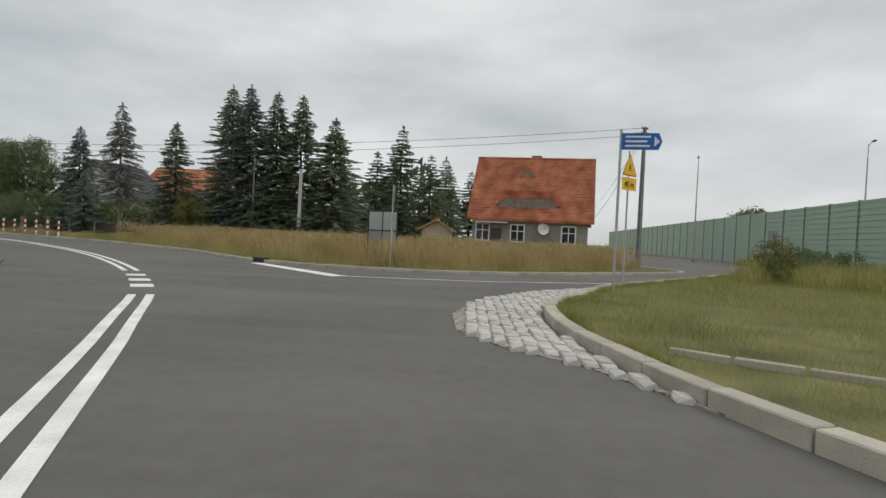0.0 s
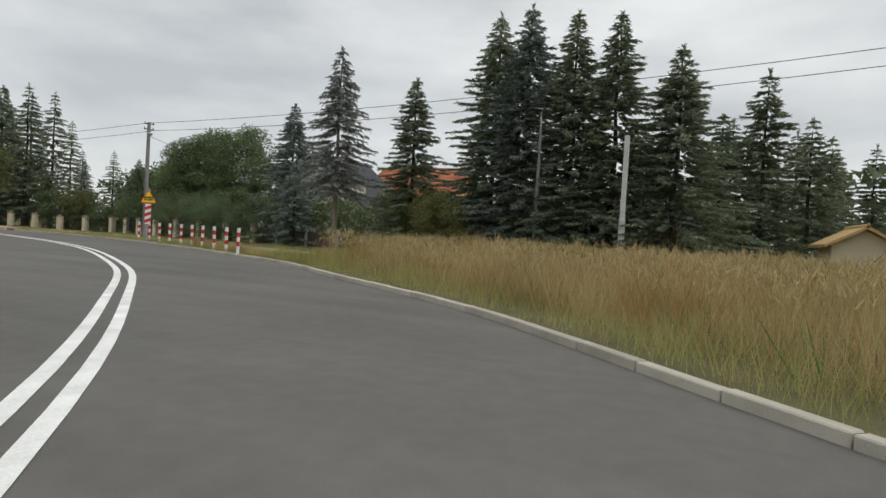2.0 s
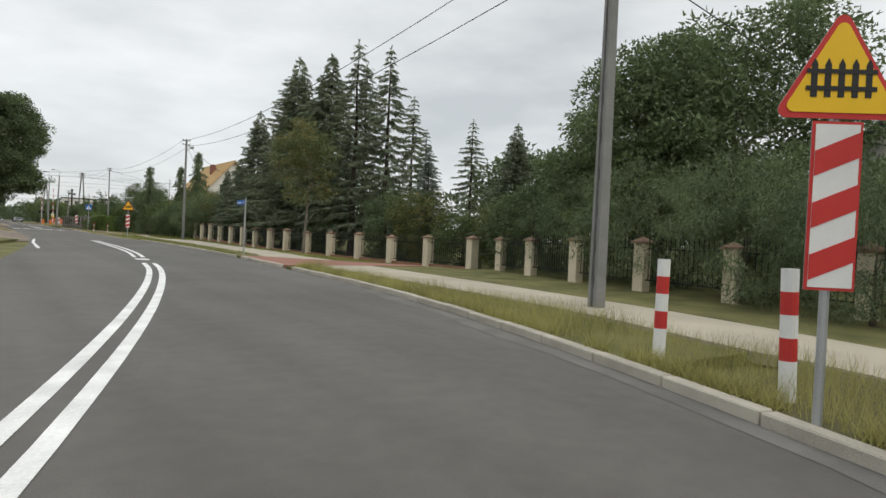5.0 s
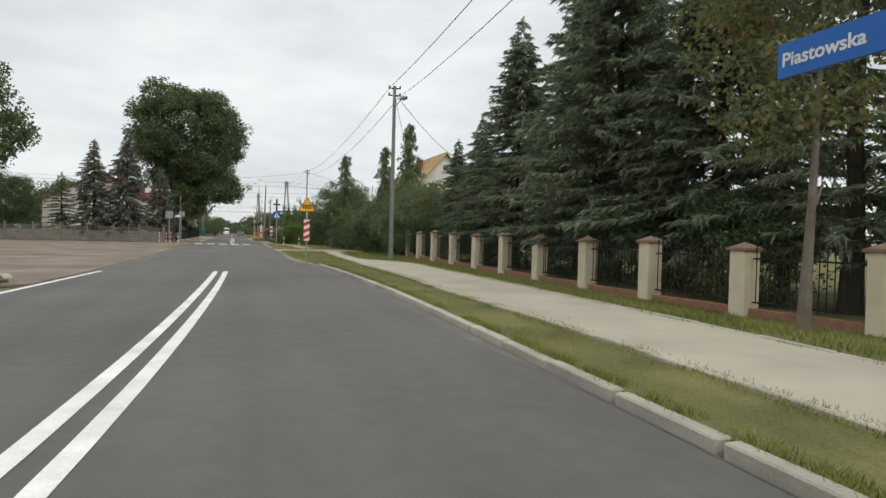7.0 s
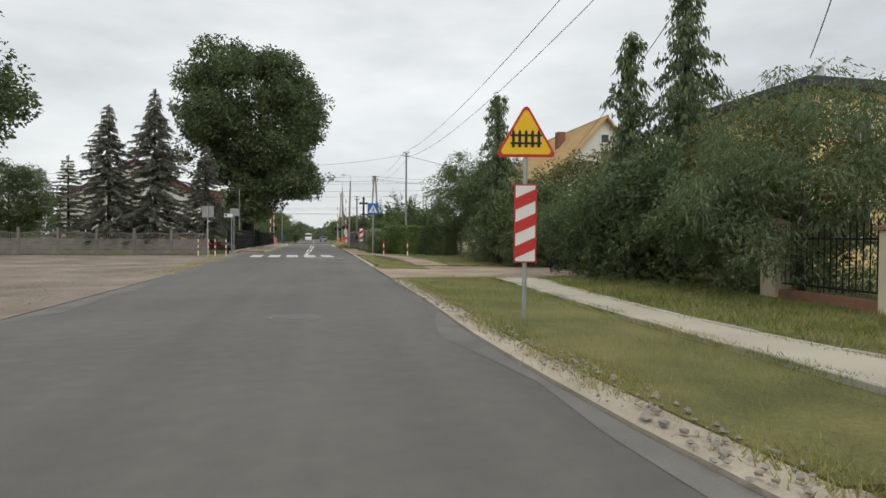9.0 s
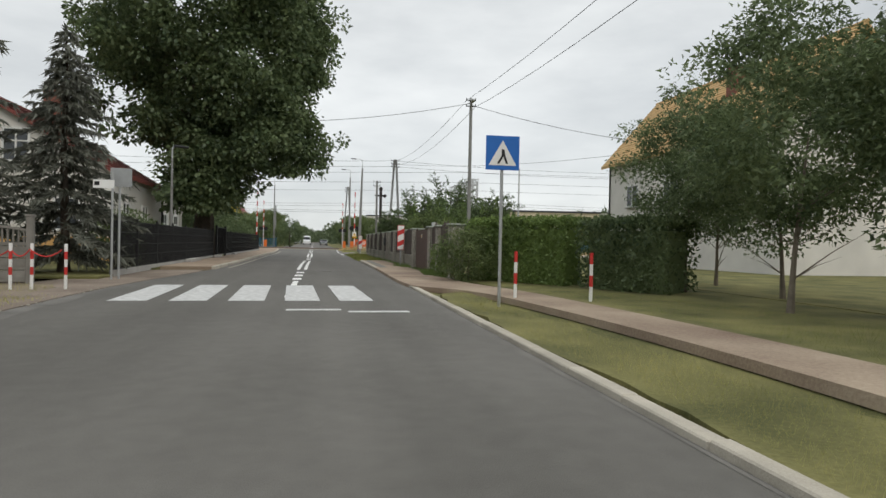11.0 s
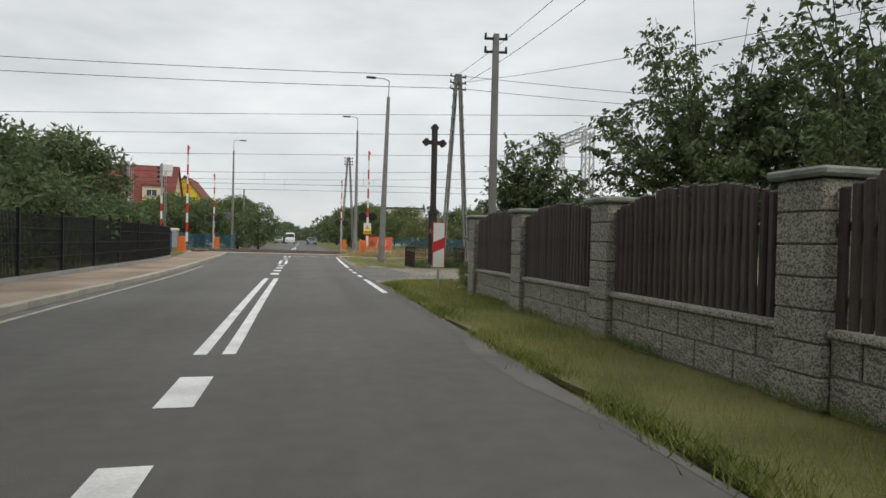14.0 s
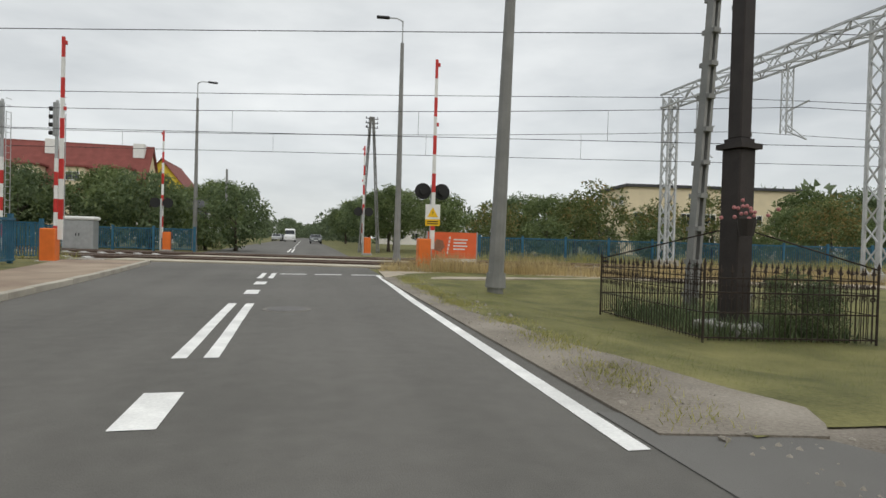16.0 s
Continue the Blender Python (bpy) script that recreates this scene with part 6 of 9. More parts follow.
for i in range(38):
    p = A + d * (4.0 * i)
    share("barrier_post", post_me, NB, pose(p.x, p.y, 0, 0, 0, ang))
    q = p + d * 2.0
    if 3 <= i < 15:
        pn = share("panel", back_me, NB, pose(q.x, q.y, 0, 0, 0, ang))
        for k in range(24):
            share("slat", slat_me[k % 2], pn, pose(0, 0, 0.25 + k * 0.2))
    else:
        tagged(share("panel", panel_me, NB, pose(q.x, q.y, 0, 0, 0, ang)), kind="stuff")
    share("plinth", plinth_me, NB, pose(q.x, q.y, 0, 0, 0, ang))


# ---------------------------------------------------------------- houses
def gable_house(name, x0, x1, y0, y1, eave, ridge, wall, roof, label, axis="y", over=0.45, turn=0.0, thick=0.14, courses=0):
    """A house with a gabled roof whose ridge runs along axis."""
    cx, cy = (x0 + x1) / 2, (y0 + y1) / 2
    t = thing(name, pose(cx, cy, 0, 0, 0, turn + (0 if axis == "y" else 90)), label, "house", "houses")
    hx, hy = ((x1 - x0) / 2, (y1 - y0) / 2) if axis == "y" else ((y1 - y0) / 2, (x1 - x0) / 2)
    b = bmesh.new()
    prof = [(-hx, -0.1), (hx, -0.1), (hx, eave), (0, ridge - 0.05), (-hx, eave)]
    f0 = [b.verts.new((px, -hy, pz)) for px, pz in prof]
    f1 = [b.verts.new((px, hy, pz)) for px, pz in prof]
    b.faces.new(f0)
    b.faces.new(f1[::-1])
    for i in range(5):
        b.faces.new((f0[i], f1[i], f1[(i + 1) % 5], f0[(i + 1) % 5]))
    bmesh.ops.recalc_face_normals(b, faces=b.faces)
    part("wall", b, wall, t)
    slope = (ridge - eave) / hx
    ln = math.hypot(hx, ridge - eave)
    for s in (-1, 1):
        b = bmesh.new()
        n = courses or 1
        lift = 0.06 if courses else 0.0
        ex, ez = s * (hx + over * 0.8), eave - slope * over * 0.8
        prof = [(ex, ez)]
        for k in range(n):
            u0, u1 = k / n, (k + 1) / n
            ul = u0 - 0.28 / n if k else u0
            prof.append((ex * (1 - ul), ez + (ridge - ez) * ul + thick + lift))
            prof.append((ex * (1 - u1), ez + (ridge - ez) * u1 + thick))
        prof.append((0.0, ridge))
        cuts = 44 if courses >= 20 else 1
        rnd = random.Random(len(name) + s)
        edge = []
        for c in range(cuts + 1):
            yy = -hy - over + 2 * (hy + over) * c / cuts
            ends = c in (0, cuts)
            edge.append([b.verts.new((px, yy, pz + (0 if ends or cuts == 1 or i in (0, len(prof) - 1) else rnd.uniform(-0.012, 0.016))))
                         for i, (px, pz) in enumerate(prof)])
        b.faces.new(edge[0])
        b.faces.new(edge[-1][::-1])
        for e0, e1 in zip(edge, edge[1:]):
            for i in range(len(prof)):
                b.faces.new((e0[i], e1[i], e1[(i + 1) % len(prof)], e0[(i + 1) % len(prof)]))
        bmesh.ops.recalc_face_normals(b, faces=b.faces)
        part("roof_side", b, roof, t)
    b = bmesh.new()
    tube(b, (0, -hy - over, ridge + thick), (0, hy + over, ridge + thick), 0.1, 0.1, 6)
    part("ridge_cap", b, roof, t)
    return t


def window(parent, m, w, h, bars=(1, 1), frame="white", sill=True):
    """A window whose pane lies in the x-z plane of m and faces its -y."""
    b = bmesh.new()
    box(b, -w / 2, w / 2, -0.01, 0.03, -h / 2, h / 2)
    bmesh.ops.transform(b, matrix=m, verts=b.verts)
    win = part("window", b, "glass", parent)
    b = bmesh.new()
    for x in (-w / 2, w / 2):
        box(b, x - 0.045, x + 0.045, -0.05, 0.02, -h / 2 - 0.045, h / 2 + 0.045)
    for z in (-h / 2, h / 2):
        box(b, -w / 2 + 0.046, w / 2 - 0.046, -0.049, 0.02, z - 0.045, z + 0.045)
    for i in range(bars[0]):
        x = -w / 2 + w * (i + 1) / (bars[0] + 1)
        box(b, x - 0.035, x + 0.035, -0.045, 0.0, -h / 2 + 0.046, h / 2 - 0.046)
    for i in range(bars[1]):
        z = -h / 2 + h * (i + 1) / (bars[1] + 1) + 0.12 * h
        box(b, -w / 2 + 0.047, w / 2 - 0.047, -0.043, 0.0, z - 0.03, z + 0.03)
    bmesh.ops.transform(b, matrix=m, verts=b.verts)
    part("frame", b, frame, win)
    if sill:
        b = bmesh.new()
        box(b, -w / 2 - 0.08, w / 2 + 0.08, -0.12, 0.0, -h / 2 - 0.11, -h / 2 - 0.048)
        bmesh.ops.transform(b, matrix=m, verts=b.verts)
        part("sill", b, "concrete", win)
    return win


# old farmhouse with eyebrow dormer; its long front faces the road
hs = gable_house("farmhouse", 0.56, 7.96, -125.45, -117.35, 2.95, 7.4, "plaster_grey", "tile_red", "old grey plaster house with a steep red tiled roof", "y", 0.4, turn=-10, courses=24)
face = lambda yy, zz: pose(-3.7 - 0.012, yy, zz, 0, 0, -90)
for yy in (3.3, 0.8, -2.75):
    window(hs, face(yy, 1.75), 0.95, 1.2, (1, 1))
b = bmesh.new()
box(b, -3.78, -3.69, 1.95, 2.7, 0, 2.05, 0.01)
part("door", b, "wood_brown", hs, "dark plank door")
b = bmesh.new()
box(b, -4.3, -3.71, 1.5, 3.8, 2.42, 2.5)
part("porch_roof", b, "plaster_white", hs)


def eyebrow(parent, yc, half, z0, rise, run, flank):
    """A low curved dormer: tile courses swept up over a wide, flat, lens-shaped window."""
    slope_x = lambda z: -4.02 + (z - 2.57) * 4.02 / 4.78
    n, m = 22, max(3, round(run / 0.17))
    crest = lambda u: 0.5 - 0.5 * math.cos(math.pi * max(0, min(1, (1 - abs(u)) / flank)))
    b = bmesh.new()
    rows = []
    for k in range(m):
        for e in (0, 1):
            zb = z0 + run * (k + e) / m
            fade = 1 - (k + e) / m
            step = 0.085 if e == 0 else 0.0
            rows.append([b.verts.new((slope_x(zb) - (0.1 if k + e == 0 else 0), yc + (-1 + 2 * i / n) * half * 1.35,
                                      zb + 0.13 + step + rise * fade * crest(-1 + 2 * i / n))) for i in range(n + 1)])
    for r, q in zip(rows, rows[1:]):
        for i in range(n):
            b.faces.new((r[i], r[i + 1], q[i + 1], q[i]))
    lip = [b.verts.new(v.co + Vector((0.0, 0, -0.06))) for v in rows[0]]
    for i in range(n):
        b.faces.new((lip[i], lip[i + 1], rows[0][i + 1], rows[0][i]))
    part("dormer_roof", b, "tile_red", parent)
    b = bmesh.new()
    xf = slope_x(z0) - 0.085
    low = [b.verts.new((xf, yc + (-1 + 2 * i / n) * half * 1.2, z0 - 0.05)) for i in range(n + 1)]
    top = [b.verts.new((xf, yc + (-1 + 2 * i / n) * half * 1.2, z0 + 0.14 + rise * crest((-1 + 2 * i / n) * 1.2 / 1.35))) for i in range(n + 1)]
    for i in range(n):
        b.faces.new((low[i], low[i + 1], top[i + 1], top[i]))
    b.normal_update()
    bmesh.ops.solidify(b, geom=b.faces[:], thickness=0.04)
    part("dormer_window", b, "plank_light", parent, "grey weathered louvre")


eyebrow(hs, 0.2, 1.7, 3.58, 0.52, 1.15, 0.36)
eyebrow(hs, 0.45, 0.46, 5.9, 0.42, 0.7, 1.0)
b = bmesh.new()
box(b, 0.35, 0.95, -0.4, 0.35, 7.0, 7.85, 0.02)
part("chimney", b, "brick_chimney", hs)
dish = thing("satellite_dish", pose(0.08, -121.75, 2.15, 0, 78, 192), "white round satellite dish on the house front", "satellite dish")
b = bmesh.new()
bmesh.ops.create_uvsphere(b, u_segments=20, v_segments=12, radius=0.6)
bmesh.ops.delete(b, geom=[v for v in b.verts if v.co.z > -0.3], context="VERTS")
bmesh.ops.transform(b, matrix=Matrix.Diagonal((0.8, 0.8, 0.45, 1)), verts=b.verts)
bmesh.ops.solidify(b, geom=b.faces[:], thickness=0.015)
part("reflector", b, "white", dish)
b = bmesh.new()
tube(b, (0, 0, -0.27), (0, 0, 0.15), 0.012, 0.012, 6)
box(b, -0.04, 0.04, -0.04, 0.04, 0.1, 0.2)
part("feed_arm", b, "steel", dish)
b = bmesh.new()
tube(b, (0, 0, -0.28), (-0.05, 0, -0.6), 0.025, 0.025, 6)
part("bracket", b, "steel", dish)

# further houses
hs = gable_house("garden_house", 17.5, 26.0, -83.0, -73.5, 3.2, 7.2, "plaster_white", "roof_dark", "white rendered house with a dark steep roof", "x", courses=12)
for yy, zz in ((-2.2, 1.6), (2.2, 1.6), (0.0, 4.2)):
    window(hs, pose(yy, 4.27, zz, 0, 0, 180), 1.0, 1.2, (1, 0))
b = bmesh.new()
box(b, 0.6, 1.2, 0.8, 1.4, 6.4, 8.1)
part("chimney", b, "white", hs)
b = bmesh.new()
box(b, -3.6, -1.2, 2.2, 4.9, 3.1, 5.0)
part("dormer_box", b, "plaster_white", hs, "white dormer box")
b = bmesh.new()
box(b, -3.9, -0.9, 2.0, 5.2, 5.0, 5.15)
part("dormer_cover", b, "roof_dark", hs)
hs = gable_house("orange_house", 33, 43, -84, -74, 5.2, 8.6, "plaster_orange", "tile_red", "orange rendered house with a red tiled roof behind trees", "y", courses=10)
for yy in (-3, 0, 3):
    window(hs, pose(-5.02, yy, 3.6, 0, 0, -90), 1.0, 1.2, (1, 0))
hs = gable_house("low_outbuilding", 9.5, 14.5, -106.5, -97.5, 2.1, 3.3, "plaster_cream", "roof_dark", "low cream outbuilding behind the spruces", "y")
for yy in (-3.0, -0.6, 2.4):
    window(hs, pose(-2.52, yy, 1.1, 0, 0, -90), 1.1, 0.9, (2, 0))
hs = gable_house("cream_house", 12, 18, -94, -88.5, 2.3, 3.9, "plaster_cream", "roof_dark", "low cream house behind garden spruces", "x")
window(hs, pose(0.0, 3.02, 1.3, 0, 0, 180), 1.0, 1.0, (1, 0))
hs = gable_house("garden_shed", 9.0, 12.0, -115.0, -112.5, 1.9, 2.6, "plaster_cream", "tile_tan", "small tan shed beside the farmhouse", "x")
hs = gable_house("tan_roofed_house", 20.65, 28.15, 7.75, 23.1, 6.9, 11.1, "plaster_white", "tile_tan", "pale rendered house with a tan tiled roof", "y", 0.5, courses=24)
window(hs, pose(0.0, -7.7, 9.45, 0, 0, 0), 0.75, 0.75, (0, 0))
window(hs, pose(-1.5, -7.7, 7.0, 0, 0, 0), 1.1, 1.2, (1, 0))
window(hs, pose(1.5, -7.7, 7.0, 0, 0, 0), 1.1, 1.2, (1, 0))
window(hs, pose(-3.77, 4.6, 4.4, 0, 0, -90), 1.3, 1.3, (1, 0))
window(hs, pose(-3.77, 0.5, 4.4, 0, 0, -90), 1.3, 1.3, (1, 0))
b = bmesh.new()
box(b, -1.7, -1.0, -2.0, -1.3, 9.0, 10.95)
part("chimney", b, "brick_chimney", hs)
b = bmesh.new()
tube(b, (-3.82, 7.5, 0.1), (-3.82, 7.5, 6.6), 0.05, 0.05, 8)
part("downpipe", b, "steel_dark", hs)
# flat-roofed yellow villa
vl = thing("yellow_villa", pose(24.7, -13.9, 0) @ Matrix.Diagonal((1, 0.75, 1.2, 1)), "pale yellow two-storey villa with flat dark roof and balcony", "house", "houses")
b = bmesh.new()
box(b, -4.6, 4.6, -5.2, 5.2, -0.1, 5.9)
part("wall", b, "villa_yellow", vl)
b = bmesh.new()
box(b, -5.2, 5.2, -5.8, 5.8, 5.9, 6.2)
part("roof", b, "roof_dark", vl)
for k, (xx, yy) in enumerate(((-2, -2), (-2.6, 1.0))):
    b = bmesh.new()
    tube(b, (xx, yy, 6.2), (xx, yy, 7.3 - 0.2 * k), 0.18, 0.18, 10)
    part("flue", b, "steel", vl)
for yy, zz in ((-3.6, 1.7), (0.6, 1.7), (3.4, 1.7), (-3.6, 4.5), (3.4, 4.5)):
    window(vl, pose(-4.62, yy, zz, 0, 0, -90), 1.1, 1.2, (1, 0))
for xx, zz in ((-2.4, 1.7), (-2.4, 4.5), (1.5, 4.5)):
    window(vl, pose(xx, -5.22, zz, 0, 0, 0), 1.1, 1.2, (1, 0))
b = bmesh.new()
box(b, -5.7, -4.62, -1.4, 2.4, 3.0, 3.15)
part("balcony_floor", b, "concrete", vl)
b = bmesh.new()
for k in range(20):
    tube(b, (-5.65, -1.35 + k * 0.195, 3.15), (-5.65, -1.35 + k * 0.195, 4.1), 0.012, 0.012, 4)
tube(b, (-5.65, -1.4, 4.1), (-5.65, 2.4, 4.1), 0.025, 0.025, 6)
part("balcony_rail", b, "iron", vl)
part("wing", box(bmesh.new(), -4.5, 1.5, 5.21, 10.6, -0.1, 3.9), "villa_yellow", vl)
part("wing_roof", box(bmesh.new(), -5.1, 1.9, 5.21, 11.2, 3.9, 4.1), "roof_dark", vl)
# white corner house by the chestnut
hs = gable_house("corner_house", -18.5, -7.8, 14.5, 23.2, 4.0, 7.2, "plaster_white", "tile_brown", "white rendered house with a brown-red tiled roof", "y", 0.3, courses=16)
for yy in (-2.4, 0.8):
    window(hs, pose(5.37, yy, 2.0, 0, 0, 90), 1.0, 1.5, (1, 1))
for xx, zz in ((-3.6, 2.1), (0, 2.1), (3.6, 2.1), (-1.6, 5.0), (1.6, 5.0)):
    window(hs, pose(xx, -4.37, zz, 0, 0, 0), 1.0, 1.4, (1, 1))
b = bmesh.new()
box(b, -5.34, 5.34, -4.41, -4.36, 0, 1.1)
part("plinth", b, "plaster_orange", hs, "salmon painted plinth")
b = bmesh.new()
box(b, 5.34, 5.4, -4.35, 4.35, 0, 0.8)
part("plinth_side", b, "concrete", hs)
b = bmesh.new()
tube(b, (5.46, 4.1, 0.2), (5.46, 4.1, 3.9), 0.06, 0.06, 8)
part("downpipe", b, "steel_dark", hs)
b = bmesh.new()
box(b, 1.0, 1.7, -0.4, 0.4, 6.0, 8.4)
part("chimney", b, "brick_chimney", hs)
wg = thing("white_pavilion", pose(-13.4, 33.2, 0), "low white building with pilasters, tall windows and a cornice", "house", "houses")
part("wall", box(bmesh.new(), -3.0, 3.0, -7.6, 7.6, -0.1, 3.6), "plaster_white", wg)
part("plinth", box(bmesh.new(), -3.05, 3.05, -7.65, 7.65, -0.1, 0.55, 0.02), "concrete", wg)
b = bmesh.new()
box(b, -3.12, 3.12, -7.72, 7.72, 3.6, 3.74)
box(b, -3.28, 3.28, -7.88, 7.88, 3.74, 3.92, 0.03)
box(b, -3.05, 3.05, -7.65, 7.65, 3.92, 4.2)
part("cornice", b, "plaster_white", wg, "stepped white cornice")
for k in range(40):
    part("dentil", box(bmesh.new(), 3.13, 3.2, -7.6 + k * 0.385, -7.45 + k * 0.385, 3.62, 3.735), "plaster_white", wg)
for yy in (-7.3, -3.65, 0.0, 3.65, 7.3):
    pl_ = part("pilaster", box(bmesh.new(), 2.99, 3.12, yy - 0.25, yy + 0.25, 0.55, 3.6, 0.02), "plaster_white", wg)
    part("capital", box(bmesh.new(), 3.0, 3.18, yy - 0.32, yy + 0.32, 3.3, 3.48, 0.02), "plaster_white", pl_)
for yy in (-5.5, -1.85, 1.85, 5.5):
    window(wg, pose(3.02, yy, 2.0, 0, 0, 90), 1.1, 1.9, (1, 1))
# beyond the railway
hs = gable_house("red_roofed_house", -44, -22.6, 140, 152, 6.3, 14.4, "plaster_cream", "tile_brown", "long cream house with a dark red roof", "x", 0.4, courses=10)
for yy in (-7.5, -1.5, 4.5):
    b = bmesh.new()
    box(b, -6.0, -3.6, yy - 1.6, yy + 1.6, 7.6, 10.3)
    part("dormer", b, "plaster_cream", hs)
    b = bmesh.new()
    box(b, -6.3, -3.0, yy - 1.9, yy + 1.9, 10.3, 10.6)
    part("dormer_roof", b, "tile_brown", hs)
    window(hs, pose(-6.03, yy, 9.0, 0, 0, -90), 1.8, 1.2, (1, 0))
for yy in (-9.2, 3):
    b = bmesh.new()
    box(b, -1.6, -0.4, yy - 0.8, yy + 0.8, 12.6, 14.8)
    part("roof_box", b, "white", hs)
hs = gable_house("yellow_house", -27, -17, 150, 166, 7.0, 13.2, "plaster_yellow", "tile_brown", "bright yellow gabled house", "y", 0.4)
window(hs, pose(-1.5, -8.03, 8.6, 0, 0, 0), 1.2, 1.2, (1, 0))
for x, y, w, d_, h, lab in ((52, 113, 22, 10, 8.4, "beige flat-roofed block beyond the railway"), (92, 150, 30, 10, 11, "pale flat block of flats in the distance"), (24, 170, 14, 10, 9, "ochre block in the distance")):
    t = thing("apartment_block", pose(x, y, 0, 0, 0, -10), lab, "building", "blocks beyond the railway")
    b = bmesh.new()
    box(b, -w / 2, w / 2, -d_ / 2, d_ / 2, -0.1, h)
    part("wall", b, "plaster_cream" if h < 9 else "plaster_white", t)
    b = bmesh.new()
    box(b, -w / 2 - 0.3, w / 2 + 0.3, -d_ / 2 - 0.3, d_ / 2 + 0.3, h, h + 0.35)
    part("roof", b, "roof_dark", t)
    for i in range(int(w / 3)):
        for k in range(int(h / 3)):
            window(t, pose(-w / 2 + 1.6 + i * 3, -d_ / 2 - 0.02, 1.7 + k * 2.9), 1.4, 1.3, (1, 0), sill=False)
    for i in range(3):
        window(t, pose(-w / 2 - 0.02, -3 + i * 3, h - 1.7, 0, 0, -90), 1.2, 1.3, (1, 0), sill=False)
hs = gable_house("small_white_house", -16, -9.5, 112, 120, 2.6, 4.8, "plaster_white", "roof_dark", "small white house beyond the crossing", "x")
window(hs, pose(0, 3.3, 1.4, 0, 0, 180), 1.0, 1.1)
t = thing("post", pose(27.9, 62.4, 0), "slim white steel mast beside the railway", "post")
b = bmesh.new()
tube(b, (0, 0, -0.2), (0, 0, 11.5), 0.14, 0.1, 8)
part("shaft", b, "steel_white", t)


# ---------------------------------------------------------------- cream fence with iron bays
def iron_fence(name, line, label, pillar_w=0.36, h=1.13, bay_h=1.0, with_base=True, tall=()):
    t = thing(name, Matrix.Identity(4), label, "fence", "garden fences")
    b = bmesh.new()
    box(b, -pillar_w / 2, pillar_w / 2, -pillar_w / 2, pillar_w / 2, -0.1, h, 0.015)
    pil = mesh_of("pillar", b, "cream")
    b = bmesh.new()
    box(b, -pillar_w / 2 - 0.05, pillar_w / 2 + 0.05, -pillar_w / 2 - 0.05, pillar_w / 2 + 0.05, h, h + 0.05)
    top = b.verts.new((0, 0, h + 0.17))
    c = [b.verts.new((sx * (pillar_w / 2 + 0.03), sy * (pillar_w / 2 + 0.03), h + 0.052)) for sx, sy in ((-1, -1), (1, -1), (1, 1), (-1, 1))]
    for i in range(4):
        b.faces.new((c[i], c[(i + 1) % 4], top))
    cap = mesh_of("cap", b, "capstone")
    b = bmesh.new()
    tube(b, (0, 0, 0.0), (0, 0, bay_h - 0.06), 0.011, 0.011, 5)
    tube(b, (0, 0, bay_h - 0.06), (0, 0, bay_h + 0.05), 0.02, 0.002, 5)
    bar = mesh_of("bar", b, "iron")
    n_bar = 0
    for i, (x, y) in enumerate(line):
        z0 = 0.08 - fall(x, y)
        p = share("pillar", pil, t, pose(x, y, z0, 0, 0, 90 - 3 + 0.6 * math.sin(i)) @ Matrix.Diagonal((1, 1, 1 + 0.03 * math.sin(i * 2.3), 1)))
        share("cap", cap, p, Matrix.Identity(4), "brown pyramidal capstone")
        if i == len(line) - 1:
            break
        x2, y2 = line[i + 1]
        ln = math.dist((x, y), (x2, y2))
        ang = math.degrees(math.atan2(y2 - y, x2 - x))
        m = pose((x + x2) / 2, (y + y2) / 2, 0.08 - fall((x + x2) / 2, (y + y2) / 2), 0, 0, ang)
        hw = ln / 2 - pillar_w / 2
        if with_base:
            b = bmesh.new()
            box(b, -hw, hw, -0.1, 0.1, -0.1, 0.17, 0.01)
            share("plinth", mesh_of("plinth", b, "brick_low"), t, m)
        b = bmesh.new()
        box(b, -hw, hw, -0.012, 0.012, 0.27, 0.3)
        box(b, -hw, hw, -0.012, 0.012, bay_h - 0.02, bay_h + 0.01)
        pan = share("panel", mesh_of("panel", b, "iron"), t, m)
        k = int(2 * hw / 0.125)
        for j in range(k):
            if n_bar > 420:
                break
            xx = -hw + (j + 0.5) * 2 * hw / k
            share("bar", bar, pan, pose(xx, 0, 0.21 + 0.12 * (1 - math.cos(math.pi * (xx / hw))) * 0.35))
            n_bar += 1
    return t


line = [(10.9, -63.9), (10.7, -61.1), (10.5, -58.35), (10.3, -55.55), (10.1, -52.75), (9.83, -50.28), (9.66, -47.75), (9.6, -45.27), (9.63, -42.57), (9.62, -40.08), (9.6, -37.61), (9.48, -35.35), (9.49, -32.82), (9.52, -30.41), (9.7, -27.8)]
iron_fence("iron_fence", line, "black iron fence between cream pillars on a low brick base", 0.38, 1.3, 1.12)
iron_fence("iron_fence", even([(6.6, -81.5), (7.2, -76), (8.3, -70.5), (9.6, -67.0)], 7), "dark iron fence between weathered pale pillars", 0.3, 1.15, 1.05, False)
